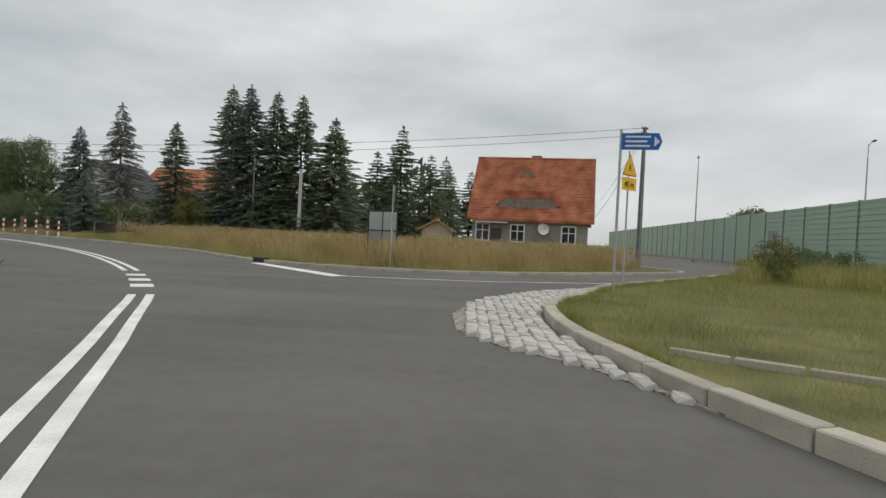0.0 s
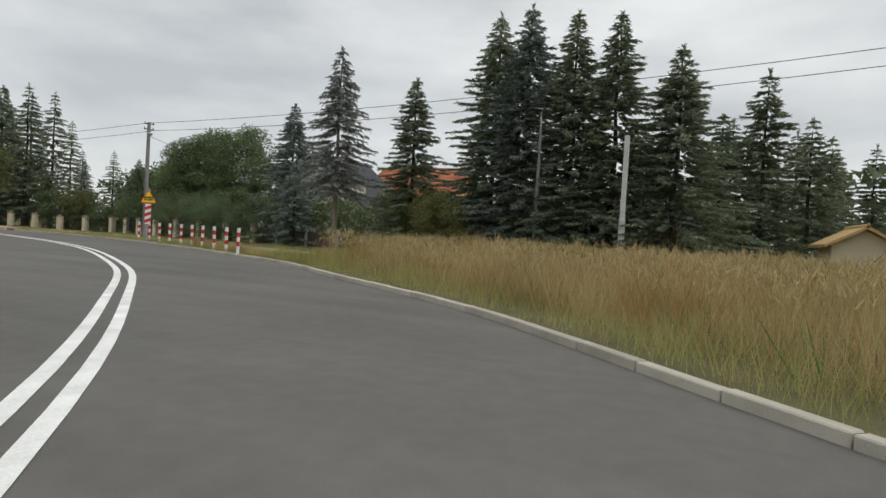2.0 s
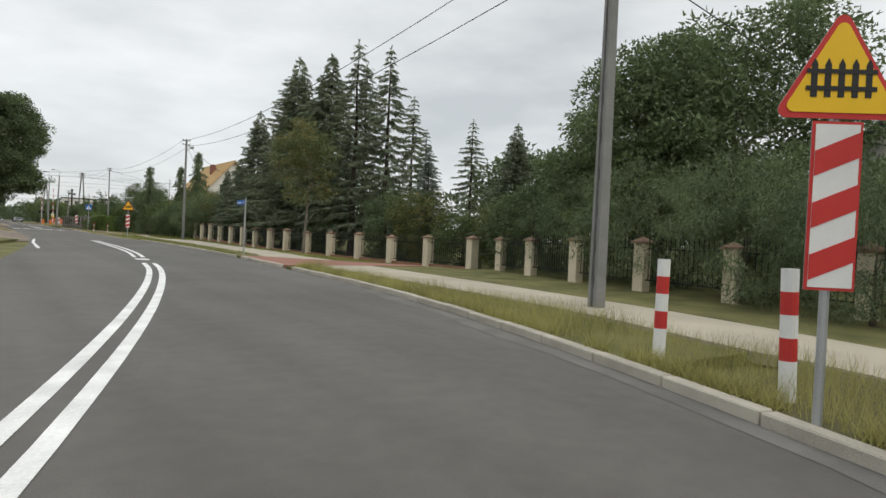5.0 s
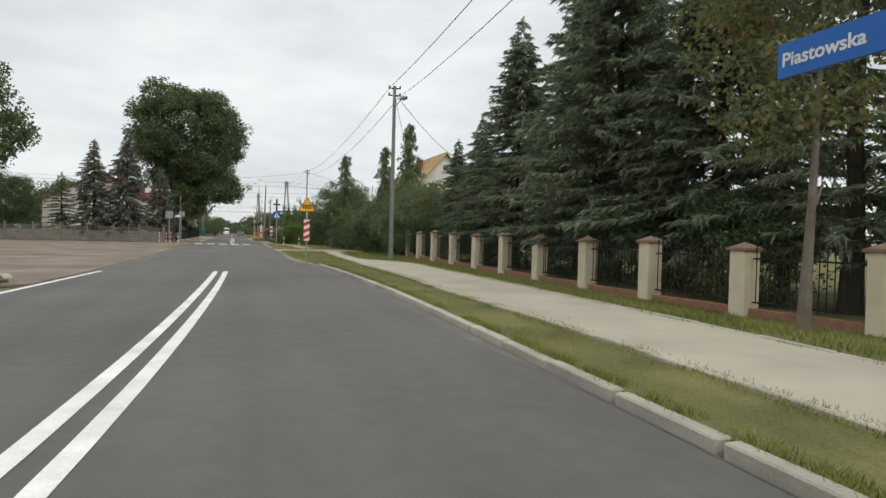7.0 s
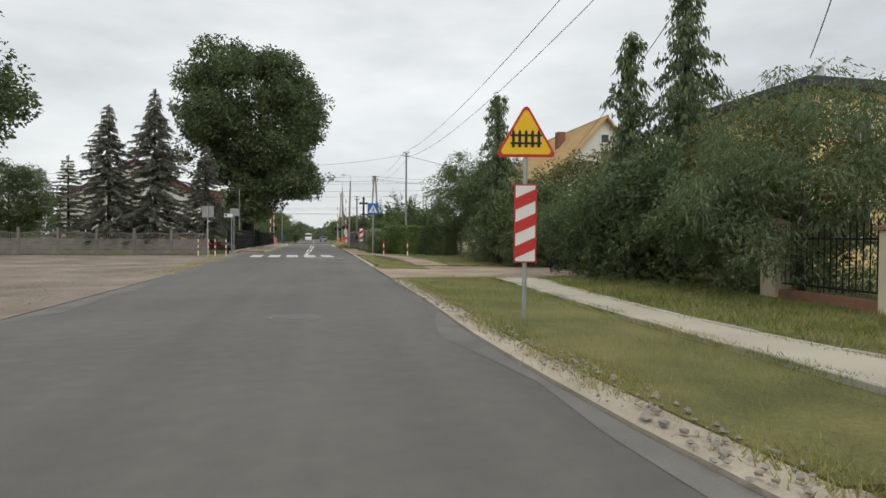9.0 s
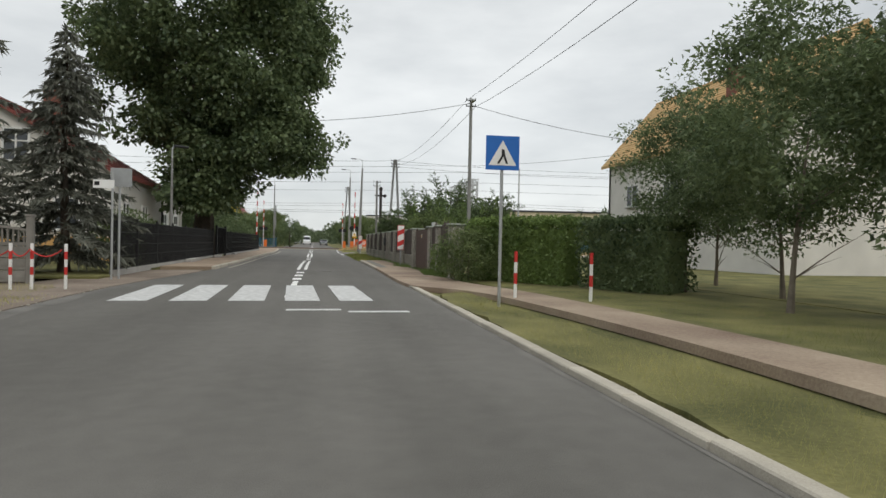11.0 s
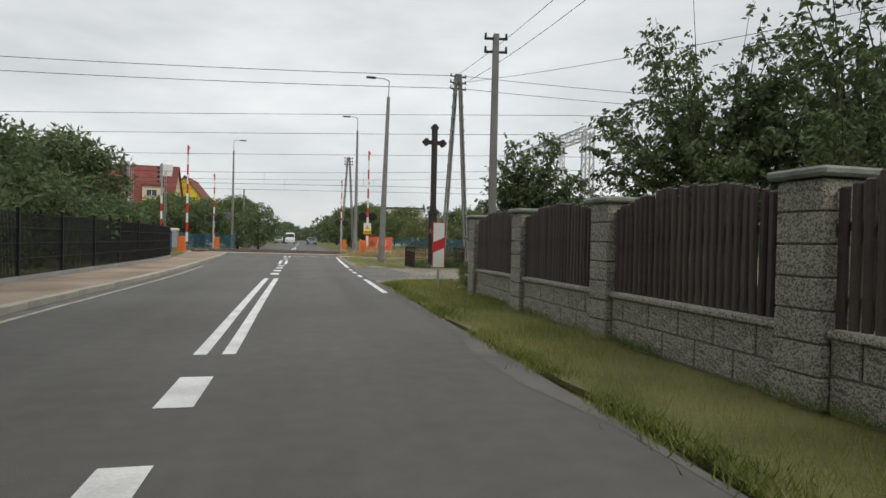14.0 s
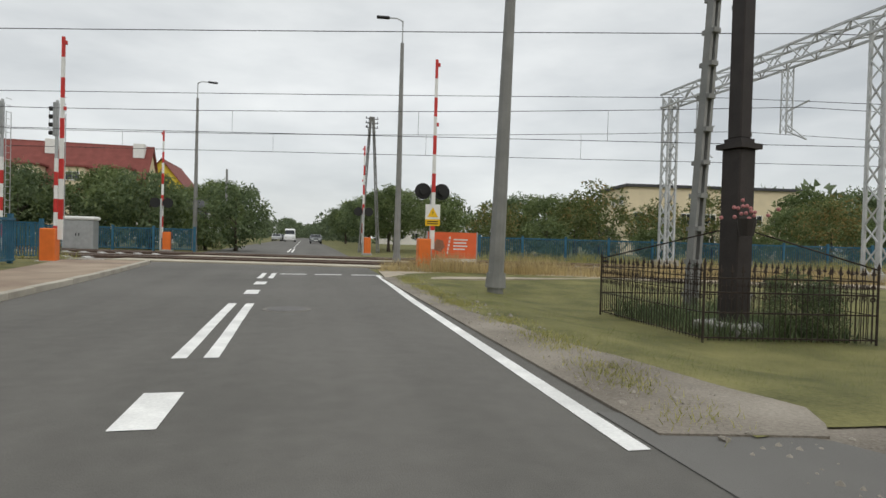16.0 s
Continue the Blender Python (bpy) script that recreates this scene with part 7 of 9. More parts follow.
# garden fence at the meadow
gf = thing("garden_fence", Matrix.Identity(4), "low dark garden fence with grey concrete posts", "fence", "garden fences")
b = bmesh.new()
box(b, -0.08, 0.08, -0.08, 0.08, -0.1, 1.15, 0.01)
gp_me = mesh_of("post", b, "concrete")
b = bmesh.new()
for k in range(22):
    box(b, -1.1 + k * 0.1, -1.02 + k * 0.1, -0.012, 0.012, 0.1, 0.95)
box(b, -1.1, 1.12, 0.013, 0.04, 0.25, 0.31)
box(b, -1.1, 1.12, 0.013, 0.04, 0.75, 0.81)
gl_me = mesh_of("slats", b, "wood_brown")
for i in range(5):
    x, y = 5.6 + 0.25 * i, -92.5 + 2.3 * i
    share("post", gp_me, gf, pose(x, y, 0.06))
    share("slats", gl_me, gf, pose(x + 0.12, y + 1.15, 0.06, 0, 0, 84))

# iron gate by the worn driveway
gt = thing("iron_gate", pose(8.85, -19.9, 0.06, 0, 0, 93) @ Matrix.Diagonal((0.66, 1, 0.92, 1)), "dark iron double gate in a hedge", "gate")
for s in (-1, 1):
    b = bmesh.new()
    for k in range(12):
        tube(b, (s * (0.08 + k * 0.11), 0, 0.05), (s * (0.08 + k * 0.11), 0, 1.5), 0.012, 0.012, 5)
    for z in (0.15, 0.8, 1.4):
        box(b, min(s * 0.05, s * 1.36), max(s * 0.05, s * 1.36), -0.015, 0.015, z, z + 0.035)
    part("leaf", b, "iron", gt)
    b = bmesh.new()
    box(b, s * 1.42 - 0.035, s * 1.42 + 0.035, -0.035, 0.035, -0.1, 1.6)
    part("gate_post", b, "iron", gt)

# ---------------------------------------------------------------- stone fence with board bays
FX = 5.25
PY = [3.4, 5.34, 6.83, 10.42, 13.44, 16.68, 18.74, 19.87, 21.98, 24.9, 27.92, 30.84, 33.6]
sf = thing("stone_fence", Matrix.Identity(4), "fence of speckled concrete blocks with dark brown board bays", "fence")
b = bmesh.new()
box(b, -0.21, 0.21, -0.21, 0.21, 0.004, 0.232, 0.012)
blk = mesh_of("pillar_block", b, "terrazzo")
b = bmesh.new()
box(b, -0.17, 0.17, -0.17, 0.17, -0.1, 1.6)
core = mesh_of("pillar", b, "concrete")
b = bmesh.new()
box(b, -0.27, 0.27, -0.27, 0.27, 1.66, 1.73, 0.02)
cap = mesh_of("cap", b, "cap_mossy")
b = bmesh.new()
# a half-round picket with a slanted top
foot = [b.verts.new((x, y, 0.0)) for x, y in ((-0.04, -0.012), (0.04, -0.012), (0.037, 0.008), (0.02, 0.022), (-0.02, 0.022), (-0.037, 0.008))]
head = [b.verts.new((v.co.x, v.co.y, 1.0 - (0.02 if v.co.y > 0 else 0.0) - 0.012 * abs(v.co.x) / 0.04)) for v in foot]
b.faces.new(foot[::-1])
b.faces.new(head)
for k in range(6):
    b.faces.new((foot[k], foot[(k + 1) % 6], head[(k + 1) % 6], head[k]))
board_me = mesh_of("board", b, "wood_brown")
rngf = random.Random(4)
blocks = 0
for y in PY:
    pl = share("pillar", core, sf, pose(FX, y, 0.03))
    for k in range(7):
        share("pillar_block", blk, pl, pose(0, 0, k * 0.236, 0, 0, rngf.choice((0, 90, 180, 270)) + rngf.uniform(-0.6, 0.6)))
    share("cap", cap, pl, pose(0, 0, rngf.uniform(-0.005, 0.005), 0, 0, rngf.uniform(-1.5, 1.5)), "mossy concrete capstone")
for y0, y1 in zip(PY, PY[1:]):
    if (y0, y1) in ((6.83, 10.42), (18.74, 19.87)):
        continue
    a, c = y0 + 0.22, y1 - 0.22
    base = part("plinth", box(bmesh.new(), FX - 0.1, FX + 0.1, a, c, -0.1, 0.55), "concrete", sf)
    n = max(2, round((c - a) / 0.52))
    for r in range(2):
        for k in range(n + r):
            w = (c - a) / n
            s0, s1 = a + (k - 0.5 * r) * w, a + (k + 1 - 0.5 * r) * w
            s0, s1 = max(a, s0), min(c, s1)
            bb = bmesh.new()
            box(bb, -0.13, 0.13, -(s1 - s0) / 2 + 0.006, (s1 - s0) / 2 - 0.006, 0.006, 0.256, 0.01)
            share("block", mesh_of("block", bb, "terrazzo"), base, pose(FX, (s0 + s1) / 2, 0.03 + r * 0.262))
    cop = part("coping", box(bmesh.new(), FX - 0.17, FX + 0.17, a, c, 0.555, 0.61, 0.012), "terrazzo", sf)
    nb = int((c - a) / 0.098)
    bay = part("bay_rails", box(box(bmesh.new(), FX - 0.08, FX - 0.05, a, c, 0.78, 0.85), FX - 0.08, FX - 0.05, a, c, 1.3, 1.37), "wood_brown", sf)
    for k in range(nb):
        u = (k + 0.5) / nb
        wild = 3.0 if y0 < 6 else 1.0
        hgt = 0.98 + (0.15 + 0.03 * wild) * math.sin(math.pi * u) ** 0.7 + wild * rngf.uniform(-0.02, 0.025)
        share("board", board_me, bay, pose(FX - 0.093, a + u * (c - a), 0.625, rngf.uniform(-0.5, 0.5), rngf.uniform(-0.4, 0.4), 90) @ Matrix.Diagonal((1, 1, hgt, 1)))
# solid sliding gate
g = thing("sheet_gate", pose(FX - 0.05, 8.62, 0.05, 0, 0, 90), "brown sheet-metal driveway gate with a small yellow notice", "gate")
b = bmesh.new()
box(b, -1.52, 1.52, -0.02, 0.02, 0.06, 0.98)
part("sheet", b, "gate_brown", g)
for k in range(14):
    b = bmesh.new()
    box(b, -1.5 + k * 0.216, -1.5 + k * 0.216 + (0.2155 if k > 7 else 0.205), 0.0205, 0.036 + 0.002 * (k % 2), 0.1, 1.62 - 0.006 * abs(k - 4))
    part("plank", b, "gate_brown", g)
b = bmesh.new()
for x in (-1.53, 1.53):
    box(b, x - 0.04, x + 0.04, -0.03, 0.04, 0.02, 1.68)
box(b, -1.489, 1.489, -0.03, 0.019, 1.40, 1.46)
part("gate_frame", b, "gate_brown", g)
plate_ob = bmesh.new()
box(plate_ob, 0.2, 0.34, 0.036, 0.042, 1.3, 1.44)
part("notice", plate_ob, "white", g, "small pale notice with a yellow triangle")
plate(g, [(0.215, 1.325), (0.325, 1.325), (0.27, 1.415)], "yellow", 0.0425, 0.0455, "notice_triangle", "yellow triangle")
g = thing("wicket_gate", pose(FX - 0.05, 19.305, 0.05, 0, 0, 90), "narrow brown sheet-metal wicket with a mailbox", "gate")
b = bmesh.new()
box(b, -0.39, 0.39, -0.02, 0.02, 0.06, 1.6)
part("sheet", b, "gate_brown", g)
for k in range(4):
    b = bmesh.new()
    box(b, -0.38 + k * 0.195, -0.38 + k * 0.195 + 0.18, 0.021, 0.034, 0.1, 1.56)
    part("plank", b, "gate_brown", g)
b = bmesh.new()
box(b, 0.42, 0.7, 0.19, 0.3, 0.95, 1.35, 0.015)
part("mailbox", b, "steel_dark", g, "dark steel mailbox")
b = bmesh.new()
tube(b, (FX, 6.83, 1.76), (FX, 6.83, 1.9), 0.09, 0.1, 10)
ob = tagged(part("pillar_lamp", b, "lamp_glass"), "small round lamp on a fence pillar", "lamp")

# ---------------------------------------------------------------- precast concrete fence of the yard
cf = thing("precast_fence", Matrix.Identity(4), "grey precast concrete fence with wavy balustrade tops", "fence")
b = bmesh.new()
box(b, -0.07, 0.07, -0.07, 0.07, -0.1, 1.55, 0.01)
box(b, -0.085, 0.085, -0.085, 0.085, 1.55, 1.6)
cp = mesh_of("post", b, "concrete_old")
b = bmesh.new()
for z in (0.0, 0.28, 0.56):
    box(b, -0.96, 0.96, -0.025, 0.025, z, z + 0.265, 0.008)
    box(b, -0.9, 0.9, -0.032, -0.0255, z + 0.09, z + 0.17)
panel_low = mesh_of("panel", b, "concrete_old")
b = bmesh.new()
box(b, -0.96, 0.96, -0.024, 0.024, 0.84, 0.92)
for k in range(17):
    x = -0.9 + k * 0.1125
    tube(b, (x, 0, 0.92), (x, 0, 1.18 + 0.1 * math.cos(x * 1.6)), 0.024, 0.018, 6)
for k in range(12):
    x0, x1 = -0.96 + k * 0.16, -0.96 + (k + 1) * 0.16
    beam(b, (x0, 0, 1.2 + 0.1 * math.cos(x0 * 1.6)), (x1, 0, 1.2 + 0.1 * math.cos(x1 * 1.6)), 0.05, 0.06)
panel_top = mesh_of("balustrade", b, "concrete_old")
for i in range(14):
    x = -5.4 - 2.06 * i
    share("post", cp, cf, pose(x, 1.2, 0.02))
    if i < 13:
        share("panel", panel_low, cf, pose(x - 1.03, 1.2, 0.05))
        share("balustrade", panel_top, cf, pose(x - 1.03, 1.2, 0.05))

# ---------------------------------------------------------------- dark mesh fence on the left
mf = thing("mesh_fence", Matrix.Identity(4), "black steel mesh fence with square posts on a low kerb", "fence")
b = bmesh.new()
box(b, -0.035, 0.035, -0.035, 0.035, -0.1, 1.65)
mp = mesh_of("post", b, "iron")
b = bmesh.new()
for k in range(40):
    x = -1.2 + k * 0.0615
    box(b, x - 0.006, x + 0.006, -0.006, 0.006, 0.1, 1.55)
for z in (0.12, 0.5, 0.85, 1.2, 1.53):
    box(b, -1.22, 1.22, -0.01, 0.01, z - 0.011, z + 0.011)
mpan = mesh_of("mesh_panel", b, "iron")
fl = even([(-4.6, 4.2), (-4.65, 24), (-4.65, 48), (-5.0, 53.5)], 21)
for i, (p, q) in enumerate(zip(fl, fl[1:])):
    if 22.2 < (p[1] + q[1]) / 2 < 25.8:
        share("post", mp, mf, pose(p[0], p[1], 0.08))
        continue
    share("post", mp, mf, pose(p[0], p[1], 0.08))
    ang = math.degrees(math.atan2(q[1] - p[1], q[0] - p[0]))
    tagged(share("mesh_panel", mpan, mf, pose((p[0] + q[0]) / 2, (p[1] + q[1]) / 2, 0.08, 0, 0, ang)), kind="stuff")
    bb = bmesh.new()
    ln = math.dist(p, q) / 2
    box(bb, -ln, ln, -0.06, 0.06, -0.05, 0.13)
    share("kerb_beam", mesh_of("kerb_beam", bb, "concrete"), mf, pose((p[0] + q[0]) / 2, (p[1] + q[1]) / 2, 0.06, 0, 0, ang))
for x, y, ln in ((-4.35, 14.5, 2.4), (-4.35, 21.5, 1.4), (-4.35, 28.5, 1.1)):
    bb = bmesh.new()
    box(bb, -0.12, 0.12, -ln / 2, ln / 2, -0.05, 0.14, 0.02)
    tagged(part("concrete_step", bb, "concrete"), "low concrete step before the fence", "step", "steps").matrix_world = pose(x, y, 0.1)

sg = thing("steel_gate", pose(-4.58, 24.0, 0.08, 0, 0, 90), "tall black steel gate in a mesh fence", "gate")
for x in (-1.72, 1.72):
    part("gate_post", box(bmesh.new(), x - 0.06, x + 0.06, -0.06, 0.06, -0.1, 1.85, 0.008), "iron", sg)
b = bmesh.new()
for x in (-1.6, 1.6):
    box(b, x - 0.025, x + 0.025, -0.02, 0.02, 0.12, 1.75)
for z in (0.14, 1.73):
    box(b, -1.574, 1.574, -0.02, 0.02, z - 0.025, z + 0.025)
part("gate_frame", b, "iron", sg)
for k in range(26):
    part("bar", box(bmesh.new(), -1.53 + k * 0.1224 - 0.008, -1.53 + k * 0.1224 + 0.008, -0.008, 0.008, 0.166, 1.704), "iron", sg)

# ---------------------------------------------------------------- wayside cross
cr = thing("wayside_cross", pose(8.0, 51.2, 0.03, 0, 0, 12), "tall dark wooden cross with trefoil ends", "cross")
b = bmesh.new()
box(b, -0.17, 0.17, -0.17, 0.17, -0.4, 2.6, 0.02)
part("lower_beam", b, "cross_wood", cr)
b = bmesh.new()
box(b, -0.23, 0.23, -0.23, 0.23, 2.6, 2.68)
box(b, -0.15, 0.15, -0.15, 0.15, 2.68, 2.76)
part("collar", b, "cross_wood", cr)
b = bmesh.new()
box(b, -0.125, 0.125, -0.12, 0.12, 2.76, 6.95, 0.02)
part("upper_beam", b, "cross_wood", cr)
b = bmesh.new()
box(b, -0.4, 0.4, -0.09, 0.09, 6.13, 6.33, 0.02)
part("crossbeam", b, "cross_wood", cr)
for x, z in ((-0.46, 6.23), (0.46, 6.23), (0, 7.0)):
    b = bmesh.new()
    for dx, dz in ((0, 0.1), (0.1, 0), (-0.1, 0), (0, -0.1)):
        tube(b, (x + dx, -0.09, z + dz), (x + dx, 0.09, z + dz), 0.1, 0.1, 12)
    part("trefoil", b, "cross_wood", cr)
b = bmesh.new()
box(b, -0.42, 0.42, -0.42, 0.42, -0.4, -0.05, 0.03)
part("footing", b, "concrete", cr)
fl_ = thing("flower_pot", pose(7.85, 50.95, 1.55), "bunch of faded pink silk flowers tied to a cross", "flowers")
b = bmesh.new()
rngq = np.random.default_rng(3)
for k in range(16):
    v = rngq.normal(0, 0.13, 3)
    bmesh.ops.create_icosphere(b, subdivisions=1, radius=0.032, matrix=pose(v[0] * 0.9, v[1] - 0.15, v[2] * 0.7 + 0.1))
part("blossoms", b, "flower", fl_)
b = bmesh.new()
tube(b, (0, -0.15, -0.25), (0, -0.15, 0.0), 0.1, 0.14, 10)
part("pot", b, "cross_wood", fl_)
rl = thing("cross_railing", pose(8.2, 51.8, -0.2), "rusty wrought-iron railing round the cross", "railing")
YARD = [(-1.21, 1.71), (-1.26, -1.31), (1.21, -1.75), (1.5, 1.4)]
b = bmesh.new()
tube(b, (0, 0, 0.03), (0, 0, 0.98), 0.007, 0.007, 5)
tube(b, (0, 0, 0.98), (0, 0, 1.1), 0.022, 0.002, 5)
beam(b, (-0.035, 0, 1.0), (0.035, 0, 1.0), 0.012, 0.012)
bar_me = mesh_of("spike", b, "rust_iron")
b = bmesh.new()
tube(b, (0, 0, 0.03), (0, 0, 0.78), 0.006, 0.006, 5)
tube(b, (0, 0, 0.78), (0, 0, 0.86), 0.016, 0.002, 5)
beam(b, (-0.028, 0, 0.79), (0.028, 0, 0.79), 0.01, 0.01)
bar_s = mesh_of("short_spike", b, "rust_iron")
b = bmesh.new()
tube(b, (0, 0, -0.1), (0, 0, 1.08), 0.018, 0.018, 6)
tube(b, (0, 0, 1.08), (0, 0, 1.17), 0.028, 0.003, 6)
cpost = mesh_of("corner_post", b, "rust_iron")
for p, q in zip(YARD, YARD[1:] + YARD[:1]):
    share("corner_post", cpost, rl, pose(p[0], p[1], 0))
    ln = math.dist(p, q)
    ang = math.degrees(math.atan2(q[1] - p[1], q[0] - p[0]))
    for z in (0.07, 0.42, 0.70, 0.90):
        part("rail", beam(bmesh.new(), (p[0], p[1], z), (q[0], q[1], z), 0.02, 0.012), "rust_iron", rl)
    b = bmesh.new()
    n = int(ln / 0.15)
    for k in range(n):
        f0 = (k + 0.5) / n
        x, y = p[0] + (q[0] - p[0]) * f0, p[1] + (q[1] - p[1]) * f0
        for r_, zz in ((0.035, 0.64), (0.03, 0.81)):
            m_ = pose(x, y, zz, 90, 0, ang)
            for a in range(8):
                a0, a1 = a * math.pi / 4, (a + 1) * math.pi / 4
                beam(b, m_ @ Vector((r_ * math.cos(a0), r_ * math.sin(a0), 0)), m_ @ Vector((r_ * math.cos(a1), r_ * math.sin(a1), 0)), 0.008, 0.008)
    rails = tagged(part("scrollwork", b, "rust_iron", rl), kind="stuff")
    for k in range(n):
        f0 = (k + 0.5) / n
        share("spike", bar_me, rails, pose(p[0] + (q[0] - p[0]) * f0, p[1] + (q[1] - p[1]) * f0, 0, 0, 0, ang))
        if k < n - 1:
            f1 = (k + 1) / n
            share("short_spike", bar_s, rails, pose(p[0] + (q[0] - p[0]) * f1, p[1] + (q[1] - p[1]) * f1, 0, 0, 0, ang))
for s in (YARD[0], YARD[2]):
    b = bmesh.new()
    tube(b, (s[0], s[1], 1.06), (-0.2 + 0.13 * (1 if s[0] > 0 else -1), -0.6, 1.62), 0.012, 0.012, 5)
    part("stay_rod", b, "rust_iron", rl)

# ---------------------------------------------------------------- railway
RA = -14.6
dirx, diry = math.cos(radians(RA)), math.sin(radians(RA))


def on_track(u, v, z=0.0):
    """u metres along the line from the road, v metres across it from the near track."""
    return (2 + u * dirx - v * diry, 68.5 + u * diry + v * dirx, z)


b = bmesh.new()
slab(b, [on_track(-150, -2.4)[:2], on_track(190, -2.4)[:2], on_track(190, 8.0)[:2], on_track(-150, 8.0)[:2]], -0.04, 0.002)
setting("ballast", b, "gravel", "grey stone ballast of the railway", "ballast")
for v in (0.0, 5.4):
    tr = thing("railway_track", Matrix.Identity(4), "rusty steel rails on concrete sleepers", "railway track", "tracks")
    for o in (-0.75, 0.75):
        b = bmesh.new()
        beam(b, on_track(-150, v + o, 0.06), on_track(190, v + o, 0.06), 0.14, 0.07)
        part("rail", b, "rail_steel", tr)
    b = bmesh.new()
    for k in range(-60, 90):
        if -9 < k * 0.9 < 6:
            continue
        p = Vector(on_track(k * 0.9, v - 1.25, 0.02))
        q = Vector(on_track(k * 0.9, v + 1.25, 0.02))
        beam(b, p, q, 0.24, 0.06)
    tagged(part("sleepers", b, "concrete", tr), kind="stuff")
b = bmesh.new()
for v0, v1 in ((-2.4, -0.84), (-0.66, 0.66), (0.84, 4.56), (4.74, 6.06), (6.24, 8.0)):
    slab(b, [on_track(-7.5, v0)[:2], on_track(3.5, v0)[:2], on_track(3.5, v1)[:2], on_track(-7.5, v1)[:2]], 0.0, 0.045)
setting("crossing_slabs", b, "slab_walk", "pale concrete slabs of the level crossing", "level crossing")
for v, zc, zm in ((0.0, 5.35, 6.9), (5.4, 5.35, 6.9)):
    cw = thing("catenary_wire", Matrix.Identity(4), "overhead railway wire with droppers", "overhead wire", "overhead wires")
    sp = 62.0
    for k in range(-2, 3):
        u0, u1 = 19.6 + (k - 1) * sp, 19.6 + k * sp
        b = bmesh.new()
        beam(b, on_track(u0, v, zc), on_track(u1, v, zc), 0.024, 0.024)
        part("contact_wire", b, "wire", cw)
        b = bmesh.new()
        strand(b, [on_track(u0 + sp * j / 10, v, zm - 0.7 * 4 * (j / 10) * (1 - j / 10)) for j in range(11)], 0.013)
        part("messenger_wire", b, "wire", cw)
        b = bmesh.new()
        for j in range(1, 8):
            f0 = j / 8
            u = u0 + sp * f0
            beam(b, on_track(u, v, zc), on_track(u, v, zm - 0.7 * 4 * f0 * (1 - f0)), 0.012, 0.012)
        part("droppers", b, "wire", cw)
for v, z in ((-1.6, 9.3), (-3.2, 10.4), (7.2, 9.0)):
    cable(on_track(-110, v, z), on_track(19.6, v, z), 0.5, 0.016, 18)
    cable(on_track(19.6, v, z), on_track(110, v, z), 0.5, 0.016, 14)


def lattice(b, p0, p1, w, n, leg=0.07, brace=0.035):
    """A square lattice girder from p0 to p1."""
    p0, p1 = Vector(p0), Vector(p1)
    q = (p1 - p0).to_track_quat("Z", "Y").to_matrix()
    L = (p1 - p0).length
    P = lambda x, y, z: p0 + q @ Vector((x, y, z))
    h = w / 2
    for x, y in ((-h, -h), (h, -h), (h, h), (-h, h)):
        beam(b, P(x, y, 0), P(x, y, L), leg, leg)
    for k in range(n):
        z0, z1 = L * k / n, L * (k + 1) / n
        s = 1 if k % 2 else -1
        for y in (-h, h):
            beam(b, P(-h * s, y, z0), P(h * s, y, z1), brace, brace)
        for x in (-h, h):
            beam(b, P(x, -h * s, z0), P(x, h * s, z1), brace, brace)


for gu in (19.6, -60.0):
    ga = thing("rail_gantry", Matrix.Identity(4), "pale lattice steel gantry over the railway tracks", "gantry", "rail gantries")
    for u, v in ((gu + 1.0, -3.3), (gu - 2.2, 8.8)):
        b = bmesh.new()
        lattice(b, on_track(u, v, -0.1), on_track(u, v, 9.3), 0.62 if v < 0 else 0.55, 13, 0.1, 0.05)
        part("mast", b, "steel_white", ga)
        b = bmesh.new()
        box(b, -0.5, 0.5, -0.5, 0.5, -0.1, 0.35)
        bmesh.ops.translate(b, verts=b.verts, vec=on_track(u, v))
        part("footing", b, "concrete", ga)
    b = bmesh.new()
    lattice(b, on_track(gu + 1.1, -3.7, 9.2), on_track(gu - 2.3, 9.2, 9.2), 0.72, 18, 0.085, 0.045)
    part("beam", b, "steel_white", ga)
    for u, v in ((gu - 0.1, 0.9), (gu - 1.5, 6.3)):
        b = bmesh.new()
        lattice(b, on_track(u, v, 6.0), on_track(u, v, 8.7), 0.3, 6, 0.04, 0.022)
        beam(b, on_track(u, v, 6.9), on_track(u, v - 1.6, 7.0), 0.06, 0.06)
        beam(b, on_track(u, v, 6.1), on_track(u, v - 1.5, 5.5), 0.05, 0.05)
        beam(b, on_track(u, v, 6.4), on_track(u, v - 1.5, 5.5), 0.035, 0.035)
        part("hanger", b, "steel_white", ga)
# blue railway fences
b = bmesh.new()
for k in range(22):
    x = -1.18 + k * 0.1125
    box(b, x - 0.02, x + 0.02, -0.012, 0.012, 0.15, 1.3)
box(b, -1.22, 1.22, -0.03, 0.03, 1.3, 1.37)
box(b, -1.22, 1.22, -0.03, 0.03, 0.1, 0.15)
rf = mesh_of("panel", b, "rail_blue")
b = bmesh.new()
box(b, -0.06, 0.06, -0.06, 0.06, -0.1, 1.5)
rp = mesh_of("post", b, "rail_blue")
for u0, u1, v in ((4.6, 66, 10.2), (-55, -9.5, 10.8), (-42, -8.6, -3.0)):
    fe = thing("railway_fence", Matrix.Identity(4), "faded blue steel palisade fence along the railway", "fence", "railway fences")
    n = int((u1 - u0) / 2.5)
    for k in range(n + 1):
        u = u0 + k * 2.5
        share("post", rp, fe, pose(*on_track(u, v), 0, 0, RA))
        if k < n:
            tagged(share("panel", rf, fe, pose(*on_track(u + 1.25, v), 0, 0, RA)), kind="stuff")
